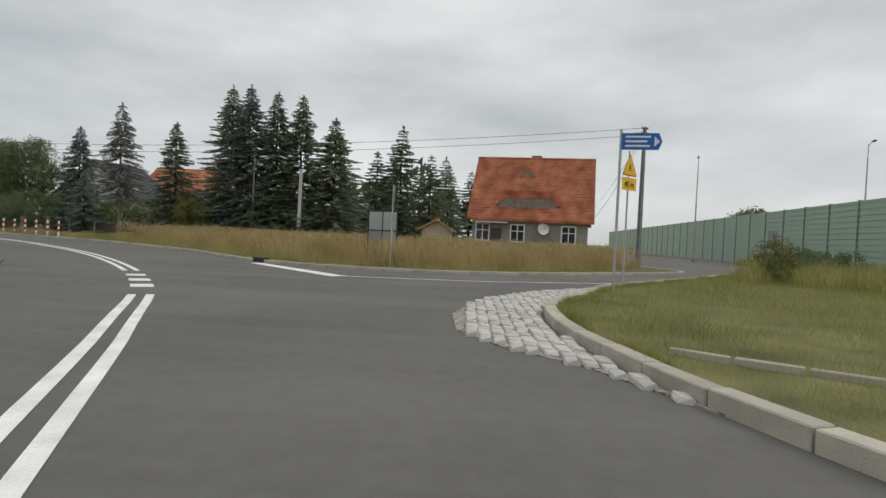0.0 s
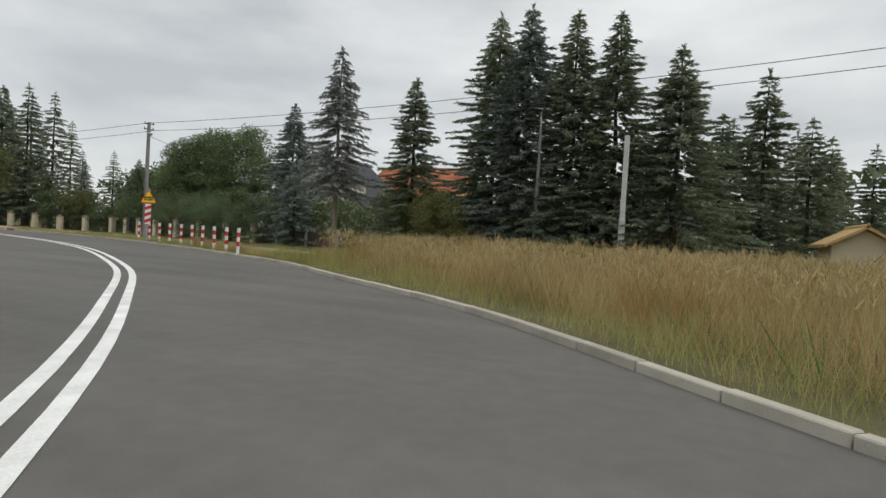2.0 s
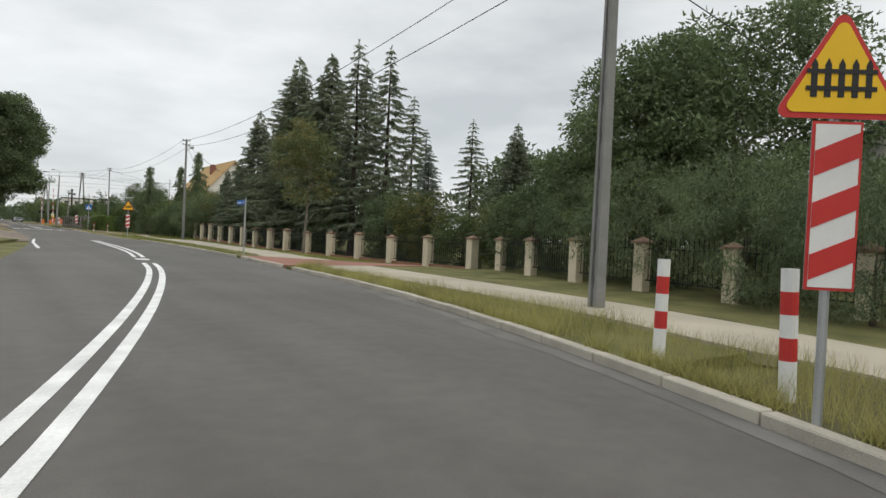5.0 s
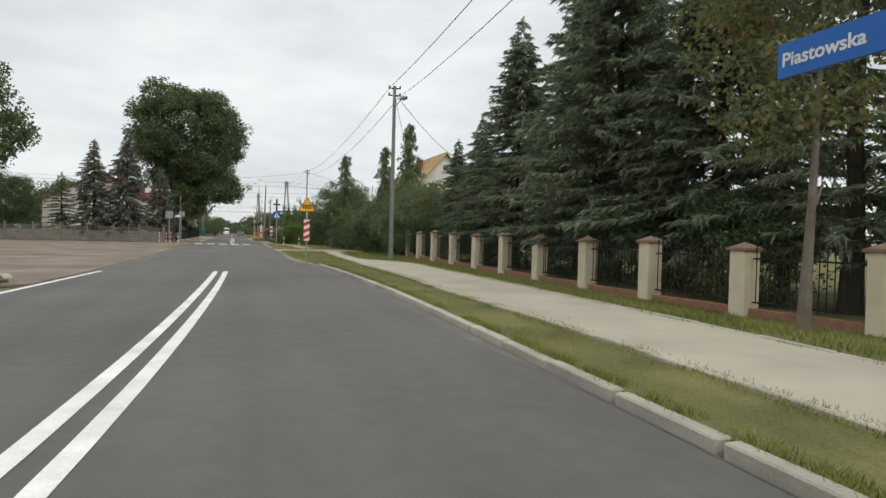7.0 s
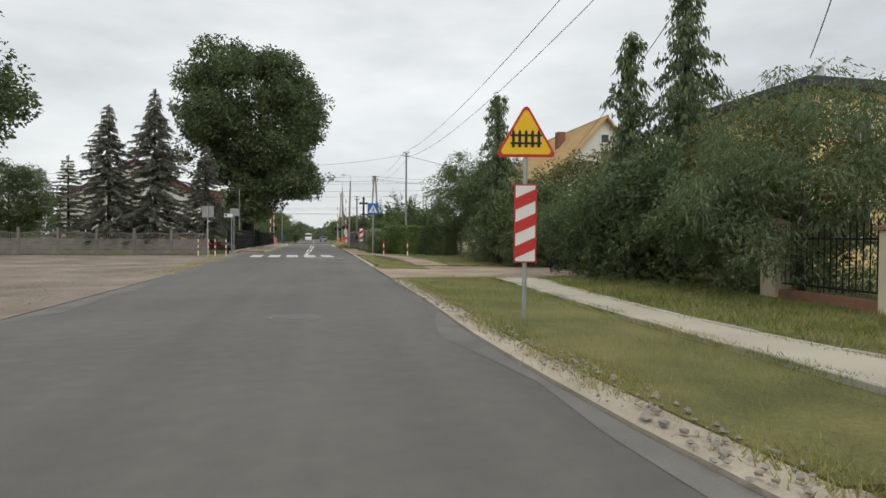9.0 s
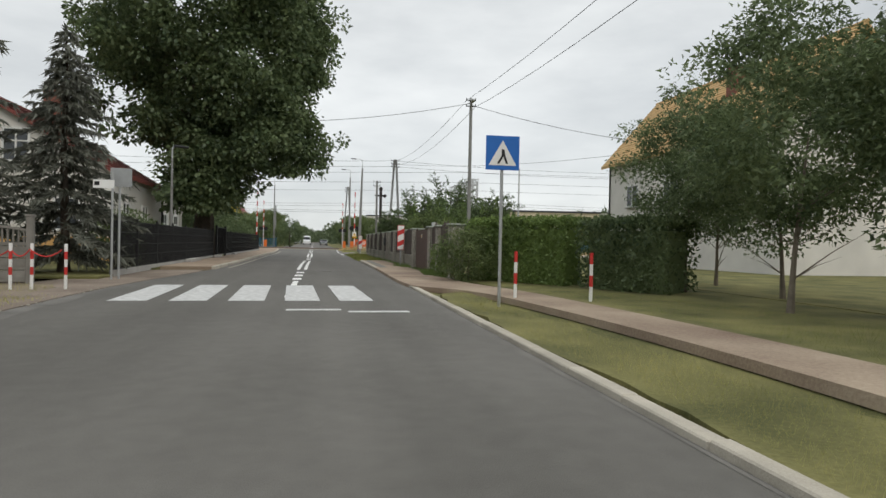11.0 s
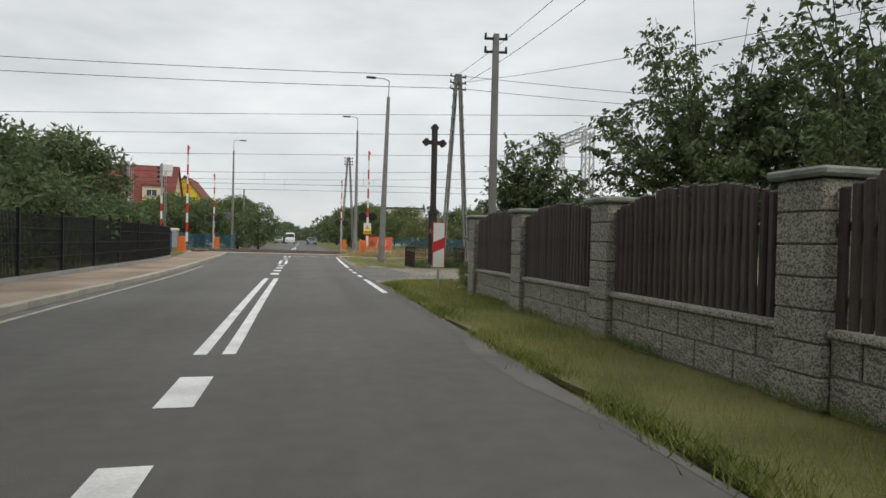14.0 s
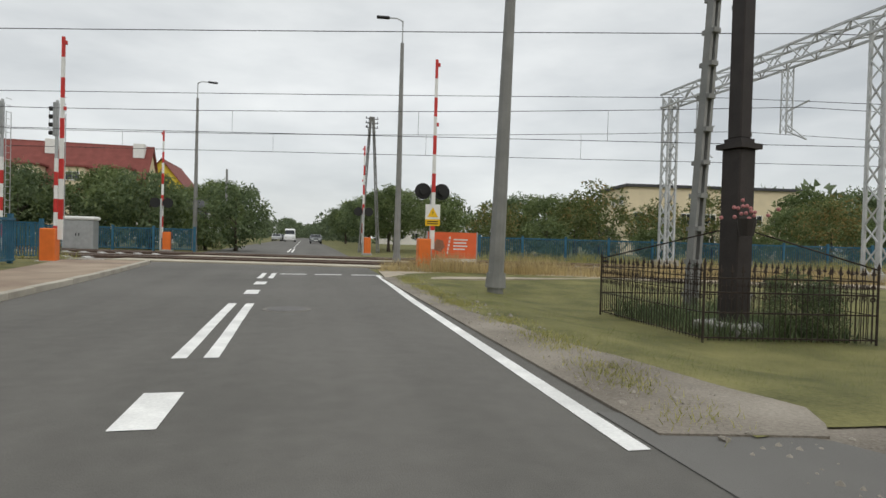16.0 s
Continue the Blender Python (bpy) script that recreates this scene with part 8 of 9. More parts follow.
fe = thing("railway_fence", Matrix.Identity(4), "faded blue steel palisade return beside the barrier", "fence", "railway fences")
for k in range(3):
    share("post", rp, fe, pose(-6.9 - 0.05 * k, 58.8 + k * 2.3, 0.05))
    if k < 2:
        tagged(share("panel", rf, fe, pose(-6.92, 59.95 + k * 2.3, 0.05, 0, 0, 90)), kind="stuff")


def barrier(x, y, h, turn=0, lights=True, box_side=0.4, name="level_crossing_barrier"):
    t = thing(name, pose(x, y, 0.03, 0, 0, turn), "raised red and white barrier boom with an orange drive box", "barrier", "level crossing barriers")
    b = bmesh.new()
    box(b, -0.26, 0.2, -0.22, 0.22, 0.0, 1.12, 0.03)
    part("drive_box", b, "orange", t, "orange drive box")
    b = bmesh.new()
    box(b, -0.35, 0.3, -0.3, 0.3, -0.1, 0.06)
    part("base", b, "concrete", t)
    n = 10
    for k in range(n):
        b = bmesh.new()
        z0, z1 = 0.75 + (h - 0.75) * k / n, 0.75 + (h - 0.75) * (k + 1) / n
        w = 0.075 - 0.03 * k / n
        box(b, 0.28 - w, 0.28 + w, -0.035, 0.035, z0, z1)
        part("red_band" if k % 2 else "white_band", b, "red" if k % 2 else "white", t)
    for z in (h - 0.25, h - 2.4):
        b = bmesh.new()
        tube(b, (0.36, -0.02, z), (0.36, -0.02, z + 0.12), 0.05, 0.05, 8)
        part("boom_lamp", b, "red", t)
    if lights:
        b = bmesh.new()
        tube(b, (0.28, 0.3, 0), (0.28, 0.3, 3.1), 0.06, 0.06, 8)
        part("signal_post", b, "steel_white", t)
        for s in (-0.07, 0.63):
            b = bmesh.new()
            tube(b, (s, 0.2, 2.85), (s, 0.24, 2.85), 0.3, 0.3, 20)
            sg = part("signal_disc", b, "black", t, "round black signal disc")
            b = bmesh.new()
            tube(b, (s, 0.05, 2.85), (s, 0.2, 2.85), 0.13, 0.12, 12)
            part("hood", b, "black", sg)
    return t


bar = barrier(5.75, 64.4, 7.6)
wp = thing("warning_plate", pose(6.02, 64.42, 0, 0, 0, -3), "white and yellow high-voltage warning plate on a barrier", "sign")
plate(wp, rect(-0.27, 0.27, 1.62, 2.4), "white", -0.06, -0.05, "board", "white plate")
plate(wp, rect(-0.27, 0.27, 1.62, 1.86), "yellow", -0.065, -0.0605, "strip", "yellow strip")
plate(wp, [(-0.2, 1.94), (0.2, 1.94), (0, 2.3)], "yellow", -0.065, -0.0605, "triangle", "yellow triangle")
plate(wp, [(-0.03, 2.0), (0.01, 2.09), (-0.02, 2.1), (0.03, 2.22), (0.0, 2.12), (0.035, 2.11)], "black", -0.069, -0.0655, "flash")
for z in (1.68, 1.76):
    plate(wp, rect(-0.2, 0.2, z, z + 0.035), "black", -0.069, -0.0655, "writing_bar")
barrier(-6.6, 65.2, 7.4, lights=False)
barrier(5.6, 83.8, 7.3, 180)
barrier(-6.6, 81.9, 7.2, 180)
for x, y, h in ((-13.0, 76.5, 7.4), (-10.1, 75.1, 7.25)):
    t = thing("signal_mast", pose(x, y, 0, 0, 0, -100), "railway signal mast with striped shaft and lamp boxes", "signal", "signal masts")
    for k in range(7):
        b = bmesh.new()
        tube(b, (0, 0, h * 0.62 * k / 7 - (0.1 if k == 0 else 0)), (0, 0, h * 0.62 * (k + 1) / 7), 0.09, 0.09, 8)
        part("red_band" if k % 2 else "white_band", b, "red" if k % 2 else "white", t)
    b = bmesh.new()
    tube(b, (0, 0, h * 0.62), (0, 0, h), 0.08, 0.07, 8)
    part("shaft", b, "steel", t)
    b = bmesh.new()
    box(b, -0.14, 0.14, -0.14, 0.04, h - 1.7, h - 0.1, 0.03)
    lb = part("lamp_box", b, "grey_back", t)
    for k in range(4):
        b = bmesh.new()
        tube(b, (0, -0.34, h - 0.4 - k * 0.38), (0, -0.14, h - 0.4 - k * 0.38), 0.11, 0.1, 10)
        part("hood", b, "black", lb)
    b = bmesh.new()
    for s in (-0.18, 0.18):
        tube(b, (s, 0.3, 0.3), (s, 0.3, h - 0.6), 0.02, 0.02, 5)
    for k in range(22):
        tube(b, (-0.18, 0.3, 0.5 + k * 0.33), (0.18, 0.3, 0.5 + k * 0.33), 0.014, 0.014, 4)
    part("ladder", b, "steel", t)
# utility cabinet
t = thing("utility_cabinet", pose(-10.3, 79.0, 0), "grey steel trackside cabinet with a pale lid", "cabinet")
b = bmesh.new()
box(b, -0.75, 0.75, -0.45, 0.45, -0.1, 1.65, 0.03)
part("body", b, "steel", t)
b = bmesh.new()
box(b, -0.83, 0.83, -0.53, 0.53, 1.65, 1.85, 0.06)
part("lid", b, "white", t)
for s in (-0.37, 0.37):
    b = bmesh.new()
    box(b, s - 0.34, s + 0.34, -0.47, -0.452, 0.15, 1.55)
    dr = part("door", b, "steel", t)
    b = bmesh.new()
    box(b, s * 0.2 - 0.02, s * 0.2 + 0.02, -0.5, -0.472, 0.8, 0.95)
    part("handle", b, "black", dr)
# banner
t = thing("banner", pose(7.0, 65.3, 0, 0, 0, -3), "orange printed banner on a frame beside the barrier", "banner")
b = bmesh.new()
box(b, -0.95, 0.95, -0.015, 0.015, 0.3, 1.42)
part("sheet", b, "banner", t)
for s in (-0.97, 0.97):
    b = bmesh.new()
    tube(b, (s, 0, -0.1), (s, 0, 1.45), 0.03, 0.03, 6)
    part("frame_post", b, "steel", t)
plate(t, rect(-0.95, 0.95, 0.3, 0.42), "white", -0.02, -0.0155, "white_strip")
for k, (a, c) in enumerate(((0.05, 0.6), (0.05, 0.55), (0.05, 0.6), (0.05, 0.5))):
    plate(t, rect(a, c, 1.12 - k * 0.12, 1.17 - k * 0.12), "white", -0.0195, -0.0155, "writing_bar")
plate(t, [(-0.7, 0.75), (-0.45, 0.66), (-0.28, 0.85), (-0.36, 1.1), (-0.6, 1.15), (-0.72, 0.95)], "brick_low", -0.0195, -0.0155, "picture_patch")
for k in range(5):
    plate(t, rect(-0.2 + 0.02 * k, -0.14 + 0.02 * k, 0.6 + k * 0.14, 0.7 + k * 0.14), "white", -0.0195, -0.0155, "picture_dash")


# ---------------------------------------------------------------- vehicles in the distance
def car(x, y, turn, material, label, van=False):
    t = thing("van" if van else "car", pose(x, y, 0, 0, 0, turn), label, "van" if van else "car", "vehicles")
    L, W = (5.4, 2.0) if van else (4.3, 1.76)
    prof = [(-L / 2, 0.35), (-L / 2, 0.75), (-L / 2 + 0.15, 0.9), (-L * 0.38, 0.95), (-L * 0.2, 1.42), (L * 0.22, 1.45), (L * 0.42, 0.98), (L / 2 - 0.05, 0.9), (L / 2, 0.7), (L / 2, 0.35)]
    if van:
        prof = [(-L / 2, 0.35), (-L / 2, 2.35), (-L / 2 + 0.1, 2.45), (L * 0.2, 2.45), (L * 0.36, 1.35), (L / 2 - 0.05, 1.15), (L / 2, 0.9), (L / 2, 0.35)]
    b = bmesh.new()
    a = [b.verts.new((p[0], -W / 2 + (0.14 if p[1] > 1.2 else 0), p[1])) for p in prof]
    c = [b.verts.new((p[0], W / 2 - (0.14 if p[1] > 1.2 else 0), p[1])) for p in prof]
    b.faces.new(a)
    b.faces.new(c[::-1])
    for i in range(len(prof)):
        b.faces.new((a[i], c[i], c[(i + 1) % len(prof)], a[(i + 1) % len(prof)]))
    bmesh.ops.recalc_face_normals(b, faces=b.faces)
    bmesh.ops.bevel(b, geom=b.edges[:], offset=0.05, segments=2, affect="EDGES")
    part("body", b, material, t)
    for s in (-1, 1):
        for xx in (-L * 0.3, L * 0.31):
            b = bmesh.new()
            tube(b, (xx, s * (W / 2 - 0.2), 0.32), (xx, s * (W / 2 + 0.01), 0.32), 0.32, 0.32, 16)
            wh = part("wheel", b, "rubber", t)
            b = bmesh.new()
            tube(b, (xx, s * (W / 2), 0.32), (xx, s * (W / 2 + 0.02), 0.32), 0.2, 0.19, 12)
            part("rim", b, "steel", wh)
        b = bmesh.new()
        box(b, L / 2 - 0.06, L / 2 + 0.012, s * (W / 2 - 0.35) - 0.17, s * (W / 2 - 0.35) + 0.17, 0.62, 0.8, 0.02)
        part("headlight", b, "lamp_glass", t)
    b = bmesh.new()
    zx = ((L * 0.21, 2.3), (L * 0.355, 1.42)) if van else ((L * 0.235, 1.40), (L * 0.405, 1.03))
    v = [b.verts.new((zx[0][0] + 0.05, s * (W / 2 - 0.24), zx[0][1])) for s in (-1, 1)] + [b.verts.new((zx[1][0] + 0.05, s * (W / 2 - 0.12), zx[1][1])) for s in (1, -1)]
    b.faces.new(v)
    bmesh.ops.solidify(b, geom=b.faces[:], thickness=0.02)
    part("windscreen", b, "glass", t)
    b = bmesh.new()
    box(b, L / 2 - 0.02, L / 2 + 0.02, -0.26, 0.26, 0.45, 0.56)
    part("number_plate", b, "white", t)
    return t


car(-1.3, 158, -90, "car_white", "white delivery van on the far road", True)
car(3.1, 138, -90, "car_grey", "grey parked car facing the crossing")
car(3.2, 150, -90, "car_silver", "silver parked car by the far kerb")
car(3.2, 166, -90, "car_dark", "dark parked car by the far kerb")
car(-4.0, 165, -90, "car_silver", "silver car parked by the far verge")
car(-4.0, 175, -90, "car_dark", "dark car parked by the far verge")
car(-4.2, 186, -90, "car_grey", "grey car parked by the far verge")


# ---------------------------------------------------------------- hedges, bushes, more trees
def bush(x, y, s, c, lab, name="bush", sz=1.0, group="garden bushes"):
    t = thing(name, pose(x, y, 0.05 - fall(x, y), 0, 0, (x * 71 + y * 13) % 360) @ Matrix.Diagonal((s, s, s * sz, 1)), lab, "bush", group)
    share("branchwork", T2, t, Matrix.Identity(4))
    share("leaves", c, t, Matrix.Identity(4))
    return t


def hedge(x0, y0, x1, y1, w, h, seed, material, lab):
    ln = math.dist((x0, y0), (x1, y1))
    r = np.random.default_rng(seed)
    n = int(ln * h * 1300 + ln * w * 900)
    p = np.c_[r.uniform(-ln / 2, ln / 2, n), r.uniform(-w / 2, w / 2, n), r.uniform(0.05, h, n)]
    k = r.integers(0, 3, n)
    p[k == 0, 1] = np.sign(p[k == 0, 1]) * w / 2 + r.normal(0, 0.05, (k == 0).sum())
    p[k == 1, 2] = h + r.normal(0, 0.06, (k == 1).sum())
    wv = r.normal(0, 1, (n, 3)) + np.array((0, 0, 0.5))
    t = thing("hedge", pose((x0 + x1) / 2, (y0 + y1) / 2, 0.06, 0, 0, math.degrees(math.atan2(y1 - y0, x1 - x0))), lab, "hedge", "hedges")
    l = r.uniform(0.07, 0.13, n)
    share("leaves", quads("leaves", sprays(p, wv, l, l * 0.6, r), material), t, Matrix.Identity(4))
    b = bmesh.new()
    box(b, -ln / 2 + 0.22, ln / 2 - 0.22, -w / 2 + 0.22, w / 2 - 0.22, 0, h - 0.22)
    part("twig_core", b, material, t)
    return t


# weeping junipers and shrubs along the start of the fence
for x, y, s, c, lab in ((5.9, -79.4, 0.59, c_weep, "weeping juniper hanging over a fence"), (7.2, -76.8, 0.71, c_weep, "weeping juniper hanging over a fence"), (8.2, -73.6, 0.74, c_weep, "weeping juniper hanging over a fence"),
                        (9.8, -70.2, 0.65, c_weep, "weeping juniper behind the fence"), (9.6, -77.0, 1.30, c_bush_d, "dense dark garden shrub behind a fence"), (10.8, -72.5, 1.52, c_bush, "dense green garden shrub behind a fence"),
                        (7.6, -82.0, 1.08, c_bush_d, "dark garden shrub by a spruce"), (8.4, -86.5, 1.23, c_bush, "rounded green garden shrub by a house"), (10, -89.6, 1.42, c_bush, "yellow-green garden shrub behind a fence"),
                        (8.8, -94.5, 0.85, c_bush, "small shrub under spruces"), (2.6, -95.6, 0.72, c_olive, "yellowing goldenrod clump at the meadow"), (4.4, -94.4, 0.8, c_olive, "yellowing goldenrod clump at the meadow"), (7.4, -95.2, 1.2, c_bush_d, "dark shrub under the spruces"), (8.6, -99.0, 1.3, c_bush_d, "dark shrub under the spruces"), (11.2, -67.0, 1.2, c_bush_d, "dark shrub behind the fence"), (12.4, -64.4, 0.74, c_olive, "yellowing garden shrub behind the fence"),
                        (12.3, -58.4, 0.85, c_olive, "feathery olive tamarisk behind the fence"), (13.0, -55.2, 1.3, c_bush_d, "dark shrub behind the iron fence"), (11.9, -48.4, 0.9, c_bush_d, "dark shrub behind the iron fence"), (12.2, -44.6, 1.0, c_bush_d, "dark shrub behind the iron fence"), (12.0, -41.2, 0.9, c_bush_d, "dark shrub behind the iron fence"), (11.6, -37.9, 0.8, c_bush_d, "dark shrub behind the iron fence"), (12.3, -61.6, 0.95, c_bush, "green shrub behind the fence"), (10.6, -35.0, 0.81, c_bush_d, "dark shrub at the fence"),
                        (9.9, -28.2, 0.95, c_weep, "spreading juniper beside the pole"), (9.6, -27.0, 0.99, c_bush_d, "dark shrub beside cypresses"), (9.0, -23.4, 1.1, c_bush_d, "lilac shrub by a gate"),
                        (10.4, -23.8, 1.35, c_bush_d, "dark shrub behind a gate"), (8.8, -21.9, 0.85, c_bush_d, "green shrub at a driveway"), (9.9, -14.4, 1.3, c_bush, "tall green hazel shrub behind grass"),
                        (13.2, -11.5, 1.14, c_olive, "tall yellow-green hazel shrub"), (14.8, -13.2, 1.22, c_olive, "tall yellow-green hazel shrub"), (9.5, -15.6, 0.85, c_bush_d, "dark shrub under a hazel"), (10.6, -12.0, 1.2, c_bush, "tall green garden shrub"), (9.3, -10.4, 0.81, c_bush_d, "low dark shrub under a hazel"),
                        (12.5, -20.5, 1.0, c_olive, "tall shrub before a villa"), (-31, -1, 1.62, c_bush_d, "dark shrub beyond the yard")):
    bush(x, y, s, c, lab)
for x, y, h, r, sd in ((9.5, -22.7, 6.8, 1.2, 1), (10.9, -23.1, 8.3, 1.6, 2), (8.75, -13.0, 7.4, 1.35, 3)):
    tree("weeping_cypress", x, y, weeping_mesh(h, r, 200 + sd), trunk_mesh(h * 0.93, 0.1, rt), "narrow weeping cypress with hanging sprays", group="weeping cypresses")
# lilacs and stems by the hedge
c_lil = leaf_crown((2.2, 2.2, 2.5), (0, 0, 4.2), 90, "leaf_dark", 150, 110, 0.12, 0.6, far=True)
t_lil = trunk_mesh(4.2, 0.07, rt, 9, 1.6, (0.3, 0), "bark_pale", 0.1, 0.7)
for x, y, s in ((9.0, -5.6, 0.82), (10.6, -7.2, 0.84), (11.2, -3.0, 0.78), (10.0, -1.2, 0.7), (12.5, 1.0, 0.75)):
    tree("lilac_tree", x, y, c_lil, t_lil, "dark green lilac with several thin stems", group="lilacs", turn=x * 77, s=s)
hedge(6.0, 3.6, 8.0, 0.6, 1.3, 1.75, 301, "hedge", "bright green clipped hedge")
hedge(8.2, 0.2, 9.4, -2.0, 1.4, 1.7, 302, "leaf_dark", "dark green clipped hedge")
hedge(10.4, -9.0, 10.6, -15.0, 1.0, 1.2, 303, "leaf_dark", "dark low hedge behind grass")
bush(11.4, -26.2, 0.98, c_olive, "tall olive-green shrub before a yellow villa")
# orchard behind the stone fence
def cherry_mesh(h, r, seed, boughs, material="leaf_plum"):
    """An open crown: long curved boughs with twigs, and leaves that hang from them."""
    rng = np.random.default_rng(seed)
    B, W, L, bark = [], [], [], bmesh.new()
    for k in range(boughs):
        a, up = rng.uniform(0, 6.28), rng.uniform(0.0, 1.0)
        z0 = h * rng.uniform(0.16, 0.5)
        reach, rise = r * rng.uniform(0.55, 1.05) * (1 - 0.55 * up), (h - z0) * (0.12 + 0.85 * up) * rng.uniform(0.7, 1.05)
        bend = rng.normal(0, 0.35)
        at = lambda t: np.c_[np.cos(a + bend * t) * reach * t ** 0.85, np.sin(a + bend * t) * reach * t ** 0.85, z0 + rise * t ** 1.2]
        line = at(np.linspace(0, 1, 6))
        for p, q, w in zip(line, line[1:], (0.03, 0.024, 0.018, 0.012, 0.007)):
            tube(bark, tuple(p), tuple(q), w, w * 0.75, 4)
        for j in range(13):
            t0 = rng.uniform(0.25, 1.0)
            o = at(np.array([t0]))[0]
            d = np.r_[rng.normal(0, 0.8, 2) + 0.5 * np.array((np.cos(a), np.sin(a))), rng.uniform(-0.1, 0.9)]
            ln = rng.uniform(0.3, 0.85) * (1.25 - 0.5 * t0)
            m = 17
            f0 = rng.random(m)
            B.append(o + d * (ln * f0)[:, None] / np.linalg.norm(d) + rng.normal(0, 0.03, (m, 3)))
            W.append(np.c_[rng.normal(0, 0.6, (m, 2)) + d[:2] * 0.4, rng.normal(-0.55, 0.45, m)])
            L.append(rng.uniform(0.09, 0.17, m))
    L = np.concatenate(L)
    return quads("crown", sprays(np.concatenate(B), np.concatenate(W), L, L * 0.45, rng), material), mesh_of("bough", bark, "bark")


t_plum = trunk_mesh(3.0, 0.11, rt, 8, 1.2, low=0.25)
cherries = (cherry_mesh(6.4, 3.0, 91, 74), cherry_mesh(4.6, 2.2, 92, 46), cherry_mesh(4.4, 1.7, 93, 40))
for x, y, s, w, lab in ((11.0, 29.6, 1.05, 0, "tall cherry tree with long leafy shoots behind a fence"), (8.9, 31.2, 0.92, 0, "cherry tree with arching leafy boughs behind a fence"), (7.2, 35.5, 0.97, 2, "small dense cherry tree at the end of a fence"),
                        (9.6, 24.2, 0.95, 1, "low cherry tree behind a fence"), (12.6, 22.4, 1.05, 1, "low cherry tree behind a fence"), (12.4, 26.0, 1.1, 1, "low cherry tree behind a fence"),
                        (8.2, 27.0, 0.75, 1, "low cherry tree behind a fence"), (13.6, 33.5, 0.85, 0, "cherry tree deeper in the garden"), (9.5, 37.6, 0.8, 2, "small cherry tree at the edge of a garden")):
    t = tree("cherry_tree", x, y, cherries[w][0], t_plum, lab, group="orchard trees", turn=(x * 67 + y * 31) % 360, s=s)
    share("bough", cherries[w][1], t, Matrix.Identity(4))
rs = np.random.default_rng(77)
B, W, L = [], [], []
for k in range(46):
    a, rr = rs.uniform(0, 6.28), rs.uniform(0, 1.0)
    x, y, h = 1.3 * rr * math.cos(a), 2.8 * rr * math.sin(a), rs.uniform(2.4, 4.0)
    m = 46
    f0 = np.linspace(0.25, 1, m)
    B.append(np.c_[x * (1 + 0.25 * f0), y * (1 + 0.2 * f0), h * f0])
    W.append(np.c_[rs.normal(0, 1, (m, 2)), rs.uniform(0.2, 1.0, m)])
    L.append(rs.uniform(0.1, 0.2, m))
L = np.concatenate(L)
tall_shoots = quads("leaves", sprays(np.concatenate(B), np.concatenate(W), L, L * 0.4, rs), "hedge")
for x, y, s in ((8.7, 20.6, 1.08), (8.4, 17.2, 0.62)):
    t = thing("bush", pose(x, y, 0.05, 0, 0, x * 31) @ Matrix.Diagonal((s, s, s, 1)), "bushy willow with tall upright shoots behind a fence", "bush", "garden bushes")
    share("leaves", tall_shoots, t, Matrix.Identity(4))
    share("branchwork", T2, t, Matrix.Identity(4))
for x, y, s in ((7.2, 17.6, 1.0), (7.4, 13.4, 0.8), (7.3, 21.5, 1.0), (8.8, 34.6, 0.7), (5.75, 35.9, 0.26), (5.4, 2.4, 0.6)):
    bush(x, y, s, c_bush, "green bush growing at a fence")
# broadleaf growth left of the road, before and beyond the railway
for x, y, s, c in ((-9.4, 42.5, 0.68, f_round_d), (-9.8, 53, 0.8, f_round_d), (-12.5, 60, 0.8, f_round), (-10.5, 46, 0.55, f_round_d), (-14.5, 50, 0.7, f_round), (-16, 45, 0.8, f_round_d), (-11.5, 56, 0.62, f_round), (-17, 58, 0.9, f_round_d),
                   (-25, 52, 1.1, f_round), (-26, 64, 1.0, f_round_d), (-13, 92, 0.72, f_round), (-18, 90, 0.75, f_round_d), (-24, 88, 0.8, f_round), (-31, 90, 0.9, f_round_d), (-10.5, 99, 0.6, f_round), (-9.5, 122, 0.95, f_round),
                   (-9.0, 130, 1.05, f_round_d), (-14, 128, 0.9, f_round), (-20, 116, 0.8, f_round), (-28, 110, 0.85, f_round_d), (-36, 100, 0.9, f_round), (-42, 92, 1.0, f_round_d)):
    tree("broadleaf_tree", x, y, c, T1, "leafy green broadleaf tree along the railway", group="broadleaf trees", turn=(x * 53 + y * 29) % 360, s=s)
for x, y, s in ((-6.6, 38, 0.9), (-6.8, 43, 1.15), (-6.7, 49, 1.0), (-7.6, 54, 1.0), (-8.5, 96, 1.0), (-7.5, 102, 0.9), (-6.6, 12.0, 0.8), (-6.9, 16.5, 0.7)):
    bush(x, y, s, f_bush_d, "dark shrub behind the mesh fence")
for x, y, s, c in ((8.5, 94, 0.66, f_round), (10, 101, 0.75, f_round), (8.5, 110, 0.75, f_round_d), (12, 91, 0.5, f_round), (15, 104, 0.72, f_round), (21, 90, 0.62, f_round), (25.5, 93, 0.6, f_round), (22.5, 100, 0.78, f_round_d),
                   (31, 90, 0.5, f_round_d), (40, 84, 0.55, f_round), (44, 82, 0.62, f_round_d), (50, 92, 0.85, f_round), (57, 94, 1.0, f_round_d), (48, 84, 0.6, f_round_d), (50, 76, 0.75, f_round), (56, 76, 0.9, f_round), (64, 72, 1.2, f_round_d), (70, 80, 1.5, f_round_d), (9, 122, 0.8, f_round_d), (10, 136, 0.9, f_round), (8.5, 150, 0.9, f_round_d)):
    tree("broadleaf_tree", x, y, c, T1, "leafy green tree beyond the railway", group="broadleaf trees", turn=(x * 43 + y * 19) % 360, s=s)
